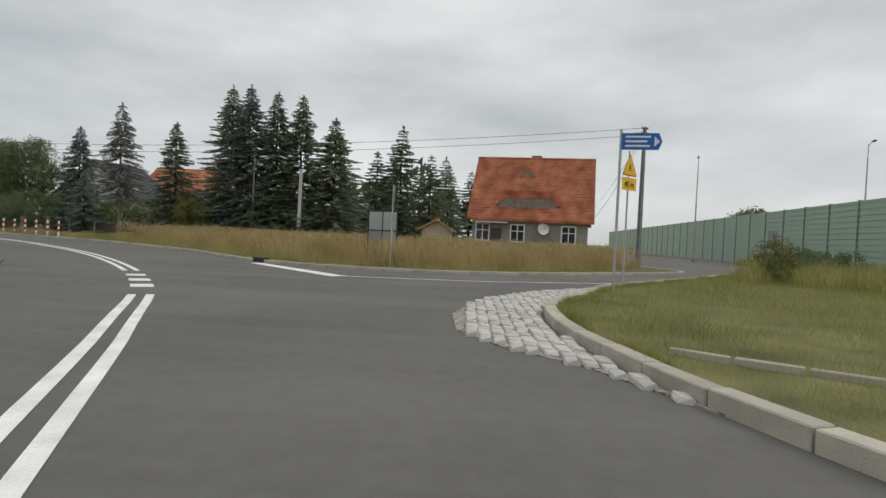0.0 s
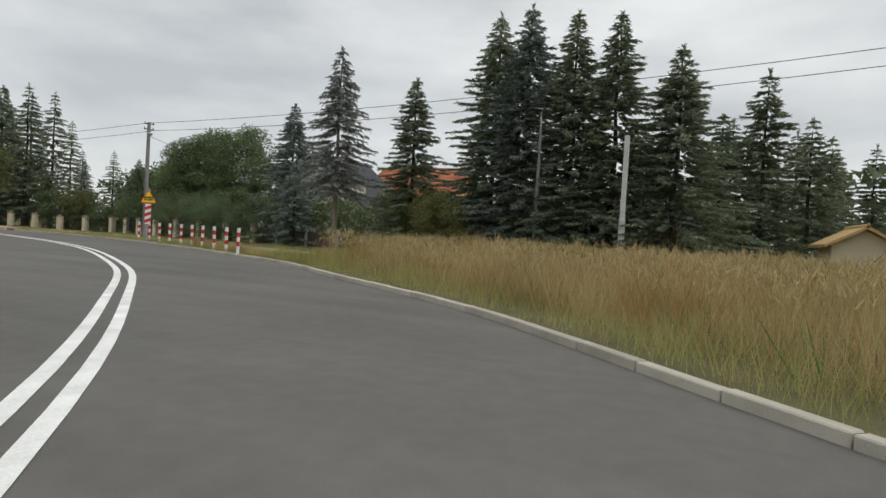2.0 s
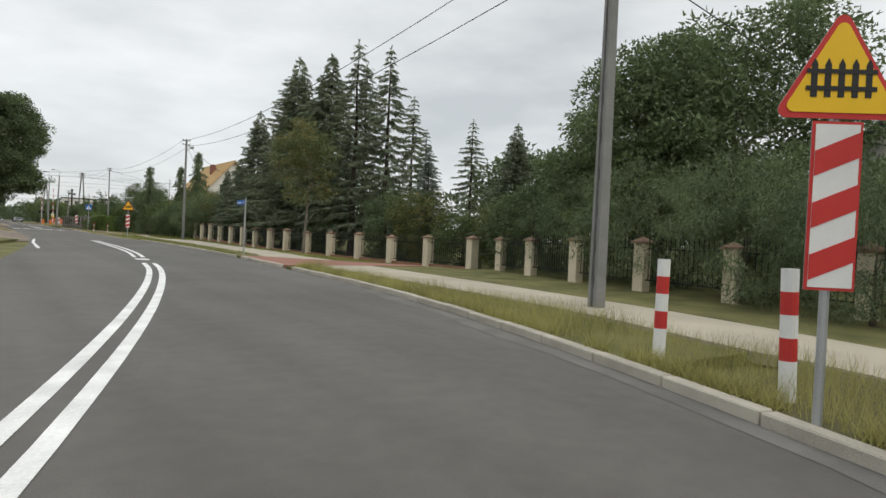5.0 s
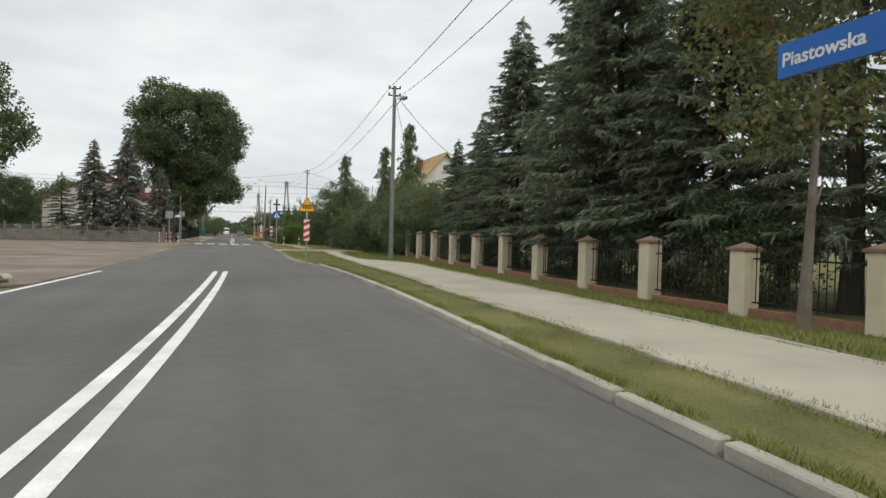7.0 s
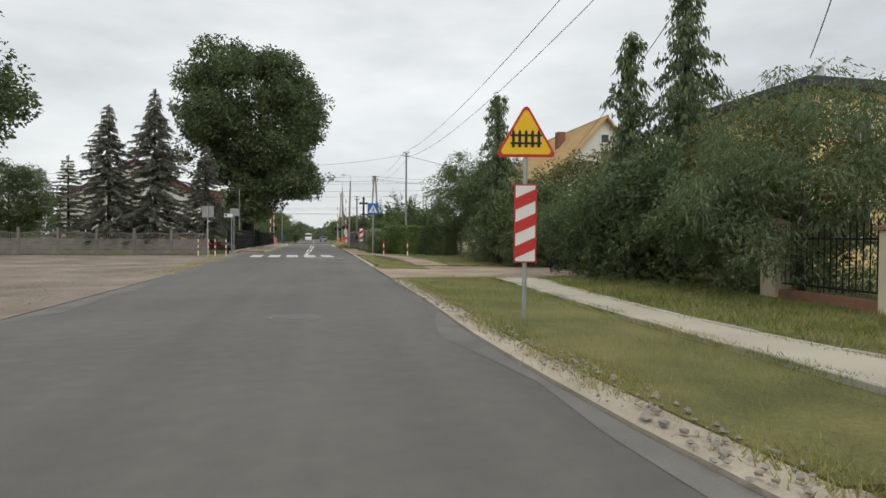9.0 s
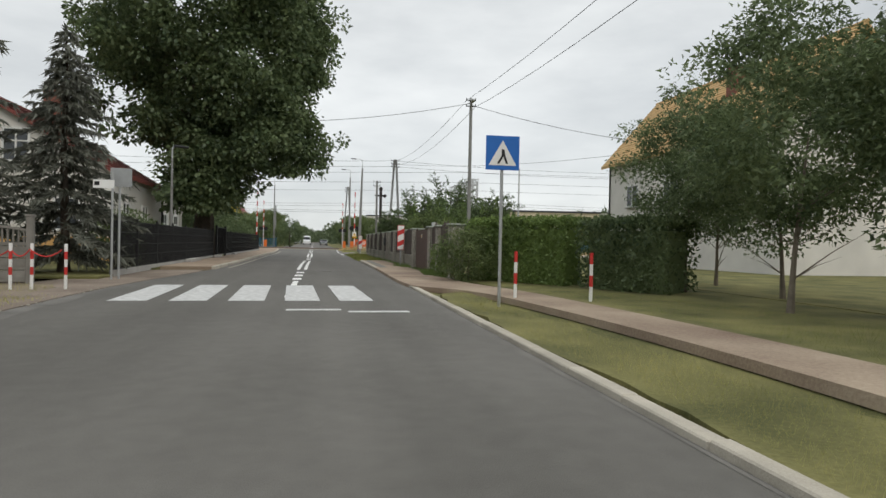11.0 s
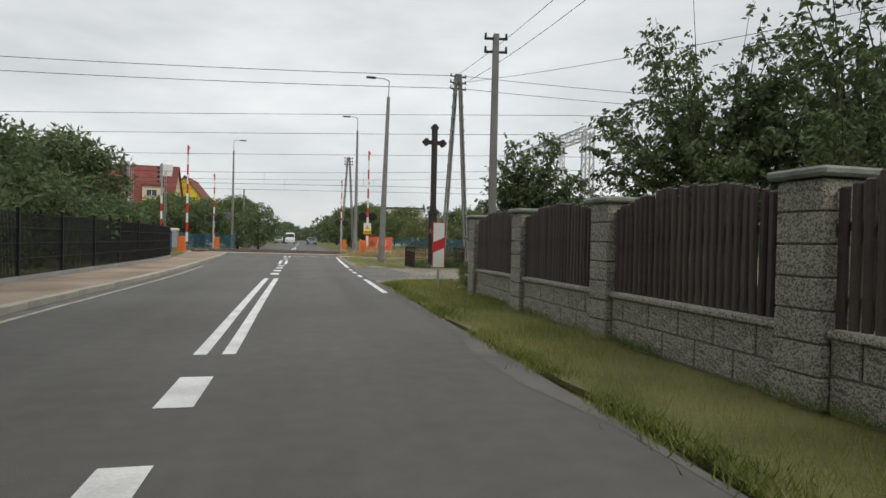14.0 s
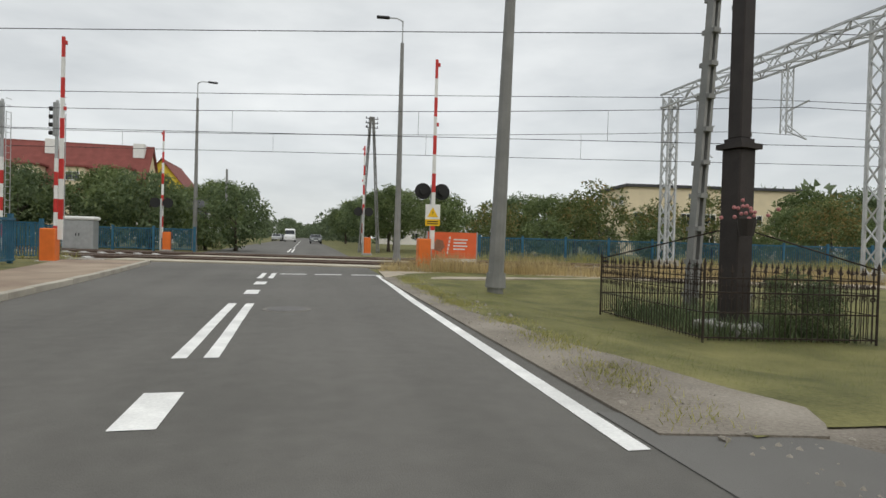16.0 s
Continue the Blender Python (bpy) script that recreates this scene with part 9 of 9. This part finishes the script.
for k in range(16):
    u = 8 + k * 3.4
    bush(*on_track(u, 12.0 + (k % 3) * 0.8)[:2], 0.8 + 0.4 * ((k * 7) % 5) / 5, f_bush if k % 2 else f_olive, "green scrub along the railway fence", group="railway scrub")
rb = np.random.default_rng(321)
for k in range(34):
    u = 7 + k * 1.9 + rb.uniform(-0.6, 0.6)
    s_ = rb.uniform(0.7, 1.15)
    bush(*on_track(u, rb.uniform(13.5, 20))[:2], s_, (f_bush, f_olive, f_bush_d)[k % 3], "tangled green scrub behind the railway fence", sz=rb.uniform(0.7, 1.2), group="railway scrub")
for k in range(14):
    u = -9.5 - k * 2.3 + rb.uniform(-0.6, 0.6)
    bush(*on_track(u, rb.uniform(13.0, 17))[:2], rb.uniform(1.1, 1.8), (f_bush_d, f_bush)[k % 2], "dark tangled scrub behind the railway fence", sz=rb.uniform(0.9, 1.3), group="railway scrub")
# small thuja row and dark hedge beyond the crossing
for k in range(5):
    t = thing("bush", pose(-7.3 - 0.3 * k, 96 + 2.3 * k, 0.05) @ Matrix.Diagonal((0.45, 0.45, 1.0, 1)), "dark clipped conifer beside the far pavement", "bush", "garden bushes")
    share("leaves", f_bush_d, t, Matrix.Identity(4))
    share("branchwork", T2, t, Matrix.Identity(4))


# far woods on the horizon
def woods(name, pts, height, seed, lab, per=130, depth=14.0):
    r = np.random.default_rng(seed)
    B, W, L = [], [], []
    for (x0, y0), (x1, y1) in zip(pts, pts[1:]):
        n = max(2, int(math.dist((x0, y0), (x1, y1)) / 3.5))
        for k in range(n):
            f0 = (k + r.random()) / n
            cx, cy = x0 + (x1 - x0) * f0 + r.normal(0, depth / 3), y0 + (y1 - y0) * f0 + r.normal(0, depth / 3)
            h = height * r.uniform(0.6, 1.15)
            rad = h * r.uniform(0.22, 0.4)
            d_ = r.normal(size=(per, 3))
            d_ /= np.linalg.norm(d_, axis=1, keepdims=True)
            p = d_ * np.array((rad, rad, h * 0.5)) * r.uniform(0.75, 1.0, (per, 1)) + np.array((cx, cy, h * 0.52))
            B.append(p)
            W.append(d_ + r.normal(0, 0.7, (per, 3)))
            L.append(np.full(per, 0.24 * rad + 0.25))
    L = np.concatenate(L)
    me = quads(name, sprays(np.concatenate(B), np.concatenate(W), L, L * 0.8, r), "far_leaf", True)
    ob = new(name, me)
    tagged(ob, lab, "trees", "", "stuff")


woods("far_woods", [(30, -114), (44, -120), (60, -124)], 8.5, 402, "dark woodland edge beyond the farmhouse", 170)
woods("far_woods", [(26, -108), (60, -100), (60, -60), (48, -30), (40, 0), (42, 30), (70, 60)], 9, 403, "distant garden trees behind the houses", 170)
woods("far_woods", [(-140, 140), (-60, 175), (-14, 250), (-9, 330), (0, 520)], 9, 404, "distant trees along the far road", 170, 8)
woods("far_woods", [(11, 170), (12, 240), (10, 330), (0, 520)], 8, 405, "distant trees along the far road", 170, 6)
woods("far_woods", [(90, 95), (60, 160), (16, 185)], 10, 406, "distant trees beyond the railway", 170)
woods("far_woods", [(-30, 30), (-50, 10), (-60, -30), (-46, -62), (-70, -90), (-120, -100)], 10, 407, "distant trees beyond the dirt yard", 170)
woods("far_woods", [(-60, 80), (-36, 68), (-24, 46)], 7, 408, "scrubby trees beside the railway", 170, 6)


# ---------------------------------------------------------------- grass
def lawn(name, poly, n, z, h, w, seed, material, lab, lean=0.35, clump=0.0):
    r = np.random.default_rng(seed)
    p = scatter(poly, n, r)
    hh = np.full(len(p), h)
    if clump:
        k = np.array([noise.noise(Vector((x * 0.55, y * 0.55, seed))) for x, y in p.tolist()])
        hh = h * (1 + clump * k)
    q = grass_blades(p, z - np.array([fall(x, y) for x, y in p.tolist()]), 1.0, w, r, lean)
    base = q[:, :1, :]
    q = base + (q - base) * hh[:, None, None]
    ob = new(name, quads(name, q, material, True))
    return tagged(ob, lab, "grass", "", "stuff")


def plumes(name, poly, n, z, h, seed, material, lab):
    """Dry seed heads on thin stalks."""
    r = np.random.default_rng(seed)
    p = scatter(poly, n, r)
    k = np.array([noise.noise(Vector((x * 0.4, y * 0.4, 9.0))) for x, y in p.tolist()])
    hh = h * (1 + 0.35 * k) * r.uniform(0.7, 1.2, len(p))
    top = np.c_[p + r.normal(0, 0.05, p.shape), z + hh]
    way = np.c_[r.normal(0, 0.35, (len(p), 2)), np.ones(len(p))]
    B = np.concatenate([top + r.normal(0, 0.02, top.shape) for _ in range(3)])
    W_ = np.concatenate([way + r.normal(0, 0.35, way.shape) for _ in range(3)])
    L_ = np.tile(r.uniform(0.1, 0.2, len(p)), 3)
    ob = new(name, quads(name, sprays(B, W_, L_, np.full(len(L_), 0.016), r), material, True))
    return tagged(ob, lab, "grass", "", "stuff")


KE = [p for p in offset(RIGHT, 0.2) if p[1] < -80.5]
KF = [p for p in offset(FAR_KERB, -0.2)][:30]
IN1 = [p for p in offset(RIGHT, 1.0) if p[1] < -81.5]
IN2 = [p for p in offset(FAR_KERB, -1.0)][:30]
edge = KF[::-1] + KE + IN1[::-1] + IN2
lawn("verge_grass", edge, 60000, 0.07, 0.40, 0.016, 501, "grass_mid", "shorter green and straw grass along the kerb", 0.4, 0.6)
near_field = [p for p in IN2[::-1]] + [p for p in IN1 if p[1] < -94.0] + [(-3.0, -94.4), (0.2, -94.6), (3.0, -93.4), (5.0, -96), (2.5, -106), (-0.5, -114), (-2.5, -124), (-9, -126)]
lawn("meadow_grass", near_field, 105000, 0.07, 0.74, 0.011, 502, "grass_dry", "tall dry straw-coloured meadow grass", 0.38, 1.2)
lawn("meadow_rust", near_field, 20000, 0.07, 0.8, 0.012, 532, "grass_rust", "rust-brown stalks among the meadow grass", 0.35, 1.3)
lawn("meadow_weeds", near_field, 12000, 0.07, 0.42, 0.035, 533, "hedge", "green weeds low in the meadow", 0.6, 1.4)
lawn("meadow_undergrowth", near_field, 40000, 0.07, 0.42, 0.02, 503, "grass_mid", "half-green undergrowth in the meadow", 0.5, 0.5)
plumes("meadow_plumes", near_field, 20000, 0.07, 0.82, 504, "grass_dry", "feathery dry seed heads above the meadow")
lawn("corner_grass", [(-37.5, -118.9), (-36.2, -118.5), (-33, -118.05), (-30.4, -118.4), (-28, -119.5), (-26.4, -120.2), (-20, -124.6), (-14, -129), (-22, -134), (-36, -126)], 55000, 0.08, 0.22, 0.018, 505, "grass", "mown green grass of the junction corner", 0.6, 0.5)
lawn("corner_weeds", [(-19, -126), (-12, -130.5), (-2, -135.5), (10, -139), (4, -140.8), (-24, -139.5), (-26, -132)], 26000, 0.08, 0.8, 0.026, 506, "grass_mid", "taller dry weeds before the noise barrier", 0.35, 0.7)
lawn("corner_dry", [(-30, -127), (-22, -131), (-10, -134), (-6, -140), (-34, -139)], 18000, 0.08, 0.5, 0.022, 507, "grass_dry", "dry straw grass before the noise barrier", 0.35, 0.6)
lawn("bollard_grass", [p for p in offset(RIGHT, 0.2) if -91 < p[1] < -65.4] + [(3.15, -65.4), (2.75, -70.5), (2.2, -76), (1.3, -80), (0.1, -84.6), (-0.6, -86), (-1.8, -86.7), (-2.9, -88.2), (-4.2, -89.8), (-4.8, -92), (-5.2, -92)], 36000, 0.08, 0.26, 0.016, 508, "grass_mid", "uneven grass round the bollards", 0.4, 0.8)
lawn("kerb_meadow", [p for p in offset(RIGHT, 0.25) if -93 < p[1] < -85.5] + [(-1.9, -86.9), (-3.0, -88.3), (-4.3, -89.9), (-4.9, -92)], 12000, 0.08, 0.46, 0.016, 533, "grass_dry", "yellow dry grass behind the kerb", 0.4, 0.6)
lawn("rough_grass", [(-6.6, -93.6), (-5.9, -92.2), (-4.8, -92.4), (-4.7, -94.2), (-2, -93.8), (0.2, -94.4), (0.2, -96.5), (-4.6, -97), (-8, -95.8)], 14000, 0.08, 0.5, 0.02, 531, "grass_mid", "yellow-green rough grass at the meadow's end", 0.4, 0.8)
lawn("garden_grass", [(0.3, -94), (0.75, -91), (1.45, -87.5), (2.65, -83.9), (3.7, -81.2), (5.2, -83), (5.6, -92), (3, -93.2)], 16000, 0.09, 0.16, 0.018, 524, "grass_mid", "rough grass between path and garden fence", 0.5, 0.8)
lawn("strip_grass", [p for p in offset(RIGHT, 0.17) if -58.4 < p[1] < -21.6] + [p for p in offset(WALK_L, -0.05) if -58.2 < p[1] < -21.8][::-1], 36000, 0.065, 0.11, 0.015, 509, "grass", "short mown grass between kerb and footpath", 0.7, 0.6)
r = np.random.default_rng(510)
p = scatter([p for p in offset(WALK_R, 0.06) if -63 < p[1] < -22.6] + [(9.9, -23), (9.3, -28), (9.3, -36), (9.4, -46), (10.0, -55), (10.5, -63)], 34000, r)
zf = 0.085 - np.array([fall(x, y) for x, y in p.tolist()])
tagged(new("fence_grass", quads("fence_grass", grass_blades(p, zf, 0.11, 0.015, r, 0.7), "grass", True)), "short mown grass along the iron fence", "grass", "", "stuff")
lawn("hedge_grass", ragged([(3.6, -16.4), (3.55, -8), (3.65, -1.8), (4.35, -1.4), (4.45, -9.8), (4.95, -13.2), (5.0, -16.9)], 0.22), 12000, 0.07, 0.1, 0.013, 511, "grass_mid", "patchy dry grass strip", 0.7, 0.9)
lawn("hedge_grass", [(6.1, -14.8), (6.5, -8), (6.0, -1.4), (8, -2), (9.6, -9), (9.8, -14.8)], 18000, 0.07, 0.1, 0.014, 512, "grass", "short grass before the hedge", 0.7, 0.6)
lawn("stone_fence_grass", [(3.75, 20.6), (3.8, 30), (3.85, 37.4), (4.4, 37.9), (5.6, 38.3), (7.4, 38.2), (8.0, 36.6), (5.2, 35.7), (5.08, 20.6)], 26000, 0.015, 0.16, 0.019, 513, "grass", "lush green grass along the stone fence", 0.6, 0.7)
lawn("cross_grass", ragged([(4.5, 47.6), (4.2, 51), (4.1, 60.2), (4.9, 61.8), (6.4, 62.6), (11.6, 60), (13.8, 52), (11.4, 48), (7.2, 45.6), (5.7, 46.6)], 0.3), 52000, 0.015, 0.075, 0.014, 514, "grass", "short mown grass round the cross", 0.8, 0.7)
lawn("railing_plants", [(7.15, 50.6), (9.3, 50.2), (9.5, 53.2), (7.15, 53.4)], 2600, 0.02, 0.42, 0.05, 515, "leaf_dark", "dark leafy plants inside the railing", 0.7, 0.8)
bush(8.85, 50.75, 0.34, c_bush_d, "dark leafy shrub inside the railing")
lawn("rail_dry_grass", [on_track(3.2, -4.6)[:2], on_track(40, -4.6)[:2], on_track(40, -2.2)[:2], on_track(3.2, -2.2)[:2]], 30000, 0.0, 0.65, 0.024, 516, "grass_dry", "pale dry grass along the railway", 0.35, 0.6)
lawn("rail_dry_grass", [on_track(5, 8.4)[:2], on_track(40, 8.4)[:2], on_track(40, 11)[:2], on_track(5, 11)[:2]], 14000, 0.0, 0.6, 0.03, 517, "grass_mid", "half-dry grass behind the railway", 0.35, 0.6)
lawn("rail_dry_grass", [on_track(-30, -3.4)[:2], on_track(-8.8, -3.4)[:2], on_track(-8.8, -1.6)[:2], on_track(-30, -1.6)[:2]], 9000, 0.0, 0.4, 0.024, 518, "grass_mid", "half-dry grass along the railway", 0.35, 0.6)
lawn("yard_grass", [(-4.2, -45), (-5.6, -51), (-26, -57), (-26, -46), (-12, -43.6), (-5.4, -42.8)], 20000, 0.07, 0.12, 0.02, 519, "grass_mid", "grass corner beside the yard", 0.6, 0.7)
lawn("yard_grass", [(-4.2, -2.0), (-6.5, -1.6), (-12, 0.4), (-30, 0.9), (-30, 1.1), (-5.5, 1.1), (-4.4, 0)], 9000, 0.01, 0.12, 0.02, 520, "grass_mid", "thin grass at the foot of a concrete fence", 0.6, 0.9)
lawn("yard_grass", [(-3.7, -31.0), (-6.5, -29.0), (-14, -22), (-22, -10), (-24, -14), (-14, -30), (-7.9, -33), (-5.2, -33.4), (-4.2, -32.4)], 16000, 0.01, 0.09, 0.02, 521, "grass_mid", "thin grass patch in the dirt yard", 0.7, 0.9)
lawn("fence_weeds", [(4.85, 11.0), (5.1, 11), (5.1, 20.2), (4.9, 20.2), (4.95, 14), (4.6, 13.4), (4.5, 12.2)], 2200, 0.07, 0.16, 0.03, 522, "hedge", "weeds at the foot of the stone fence", 0.6, 0.8)
lawn("fence_weeds", [(4.6, 5.2), (5.1, 3.4), (5.1, 6.9), (4.8, 7.0)], 1600, 0.07, 0.22, 0.04, 523, "hedge", "weeds at the foot of the stone fence", 0.6, 0.8)
for x, y, s in ((-17.5, -128.6, 0.4), (-13, -131.8, 0.5), (-10.5, -133.4, 0.55), (-8, -135.2, 0.5), (-12, -135, 0.5), (-4.5, -138, 0.5), (-20, -127.6, 0.3)):
    bush(x, y, s, f_bush_d if s > 0.45 else f_olive, "dense dark weeds before the noise barrier", group="verge weeds")
def tufts(name, line, n, z, h, spread, seed, material, lab):
    """Grass that spills over an edge in uneven tufts."""
    r = np.random.default_rng(seed)
    base = np.array(even(line, 400))
    keep = np.array([noise.noise(Vector((a * 1.3, c * 1.3, seed))) for a, c in base.tolist()]) > -0.12
    p = base[keep][r.integers(0, keep.sum(), n)] + r.normal(0, spread, (n, 2))
    ob = new(name, quads(name, grass_blades(p, z, h, 0.010, r, 0.9), material, True))
    return tagged(ob, lab, "grass", "", "stuff")


tufts("edge_tufts", [p for p in offset(RIGHT, 0.2) if -58.5 < p[1] < -36.5], 9000, 0.06, 0.08, 0.05, 601, "grass", "grass tufts creeping over the kerb")
tufts("edge_tufts", [p for p in WALK_L if -59 < p[1] < -22], 9000, 0.085, 0.055, 0.09, 602, "grass", "grass tufts creeping over the footpath")
tufts("edge_tufts", [p for p in WALK_R if -61 < p[1] < -22], 8000, 0.085, 0.055, 0.08, 603, "grass", "grass tufts creeping over the footpath")
tufts("edge_tufts", [p for p in offset(RIGHT, 0.42) if -36.5 < p[1] < -21.4], 8000, 0.03, 0.06, 0.14, 604, "grass_mid", "grass tufts along the sandy road edge")
tufts("edge_tufts", [(3.5, -21.5), (5.5, -21.5), (6.9, -22.4)], 1500, 0.03, 0.05, 0.22, 605, "grass_mid", "grass tufts along the worn driveway")
tufts("edge_tufts", [(3.3, -15.5), (4.6, -14.9), (6.2, -14.9), (9.4, -15.3)], 4000, 0.03, 0.065, 0.14, 606, "grass_mid", "grass tufts along the worn driveway")
tufts("edge_tufts", [(3.7, 20.5), (3.74, 30), (3.78, 37.5), (4.6, 38.1), (6.0, 38.4)], 8000, 0.005, 0.1, 0.1, 607, "grass", "grass tufts along the asphalt edge")
tufts("edge_tufts", [(4.0, 46.6), (4.3, 50), (4.15, 54), (4.3, 60)], 5000, 0.01, 0.07, 0.16, 608, "grass_mid", "thin grass on the sandy road edge")
tufts("edge_tufts", [(5.05, 3.6), (5.08, 12), (5.08, 20), (5.1, 34)], 4000, 0.05, 0.13, 0.05, 609, "hedge", "weeds at the foot of the stone fence")
tufts("edge_tufts", [p for p in offset(RIGHT, 0.24) if -96 < p[1] < -66], 9000, 0.07, 0.2, 0.05, 610, "grass_mid", "dry grass leaning over the kerb")
tufts("edge_tufts", offset(NEAR_KERB, 0.3)[30:100], 9000, 0.07, 0.16, 0.07, 611, "grass", "grass leaning over the corner kerb")
tufts("edge_tufts", [(-3.2, -20), (-3.8, -8), (-4.1, -2)], 2500, 0.0, 0.07, 0.2, 612, "grass_mid", "thin grass at the edge of the yard")
# vines on the near fence bay
r = np.random.default_rng(88)
n = 900
p = np.c_[FX - 0.16 + r.normal(0, 0.05, n), r.uniform(3.6, 6.4, n), np.abs(r.normal(0.3, 0.35, n))]
ob = new("ivy", quads("ivy", sprays(p, r.normal(0, 1, (n, 3)), r.uniform(0.07, 0.14, n), r.uniform(0.05, 0.1, n), r), "hedge"))
tagged(ob, "green creeper climbing the stone fence", "ivy", "", "stuff")

# loose stones on the gravel and the road edge
r = np.random.default_rng(90)
b = bmesh.new()
box(b, -0.5, 0.5, -0.4, 0.4, -0.3, 0.3, 0.15)
for v in b.verts:
    v.co += Vector(r.uniform(-0.1, 0.1, 3))
st = mesh_of("stone", b, "stone_grey")
host = thing("loose_stones", Matrix.Identity(4), "loose pale stones scattered on gravel", "stones")
for k in range(240):
    if k < 150:
        x, y = r.uniform(3.9, 14), r.uniform(38.6, 45.4)
    elif k < 200:
        x, y = r.uniform(3.7, 4.4), r.uniform(46, 60)
    else:
        x, y = r.uniform(3.1, 3.4), r.uniform(-36, -22)
    s = r.uniform(0.02, 0.06)
    share("stone", st, host, pose(x, y, 0.016 if k < 200 else 0.06, 0, 0, r.uniform(0, 360)) @ Matrix.Diagonal((s, s, s, 1)))
# fine stones of the track and the sandy road edges, too many to count
r = np.random.default_rng(91)
n = 7700
x = np.r_[r.uniform(3.9, 20, 3600), r.uniform(3.66, 4.6, 1000), r.uniform(3.02, 3.45, 600), -3.4 - 11 * r.random(2500) ** 1.6]
y = np.r_[r.uniform(38.8, 46.2, 3600), r.uniform(46.4, 60, 1000), r.uniform(-37, -22, 600), r.uniform(-34, 0.5, 2500)]
z = np.r_[np.full(3600, 0.006), np.full(1000, 0.014), np.full(600, 0.056), np.full(2500, 0.016)]
s = r.uniform(0.008, 0.03, n) * np.where(r.random(n) < 0.06, 1.9, 1.0)
octa = np.array(((1, 0, 0), (0, 1, 0), (-1, 0, 0), (0, -1, 0), (0, 0, 0.8), (0, 0, -0.5)))
v = (octa[None] * r.uniform(0.6, 1.3, (n, 6, 1)) * s[:, None, None] + np.c_[x, y, z][:, None, :]).reshape(-1, 3)
tri = ((0, 1, 4), (1, 2, 4), (2, 3, 4), (3, 0, 4), (1, 0, 5), (2, 1, 5), (3, 2, 5), (0, 3, 5))
me = bpy.data.meshes.new("gravel_stones")
me.from_pydata(v.tolist(), [], [tuple(6 * k + a for a in f) for k in range(n) for f in tri])
me.materials.append(M["stone_grey"])
tagged(new("gravel_stones", me), "fine pale stones strewn over gravel and sand", "gravel", "", "stuff")
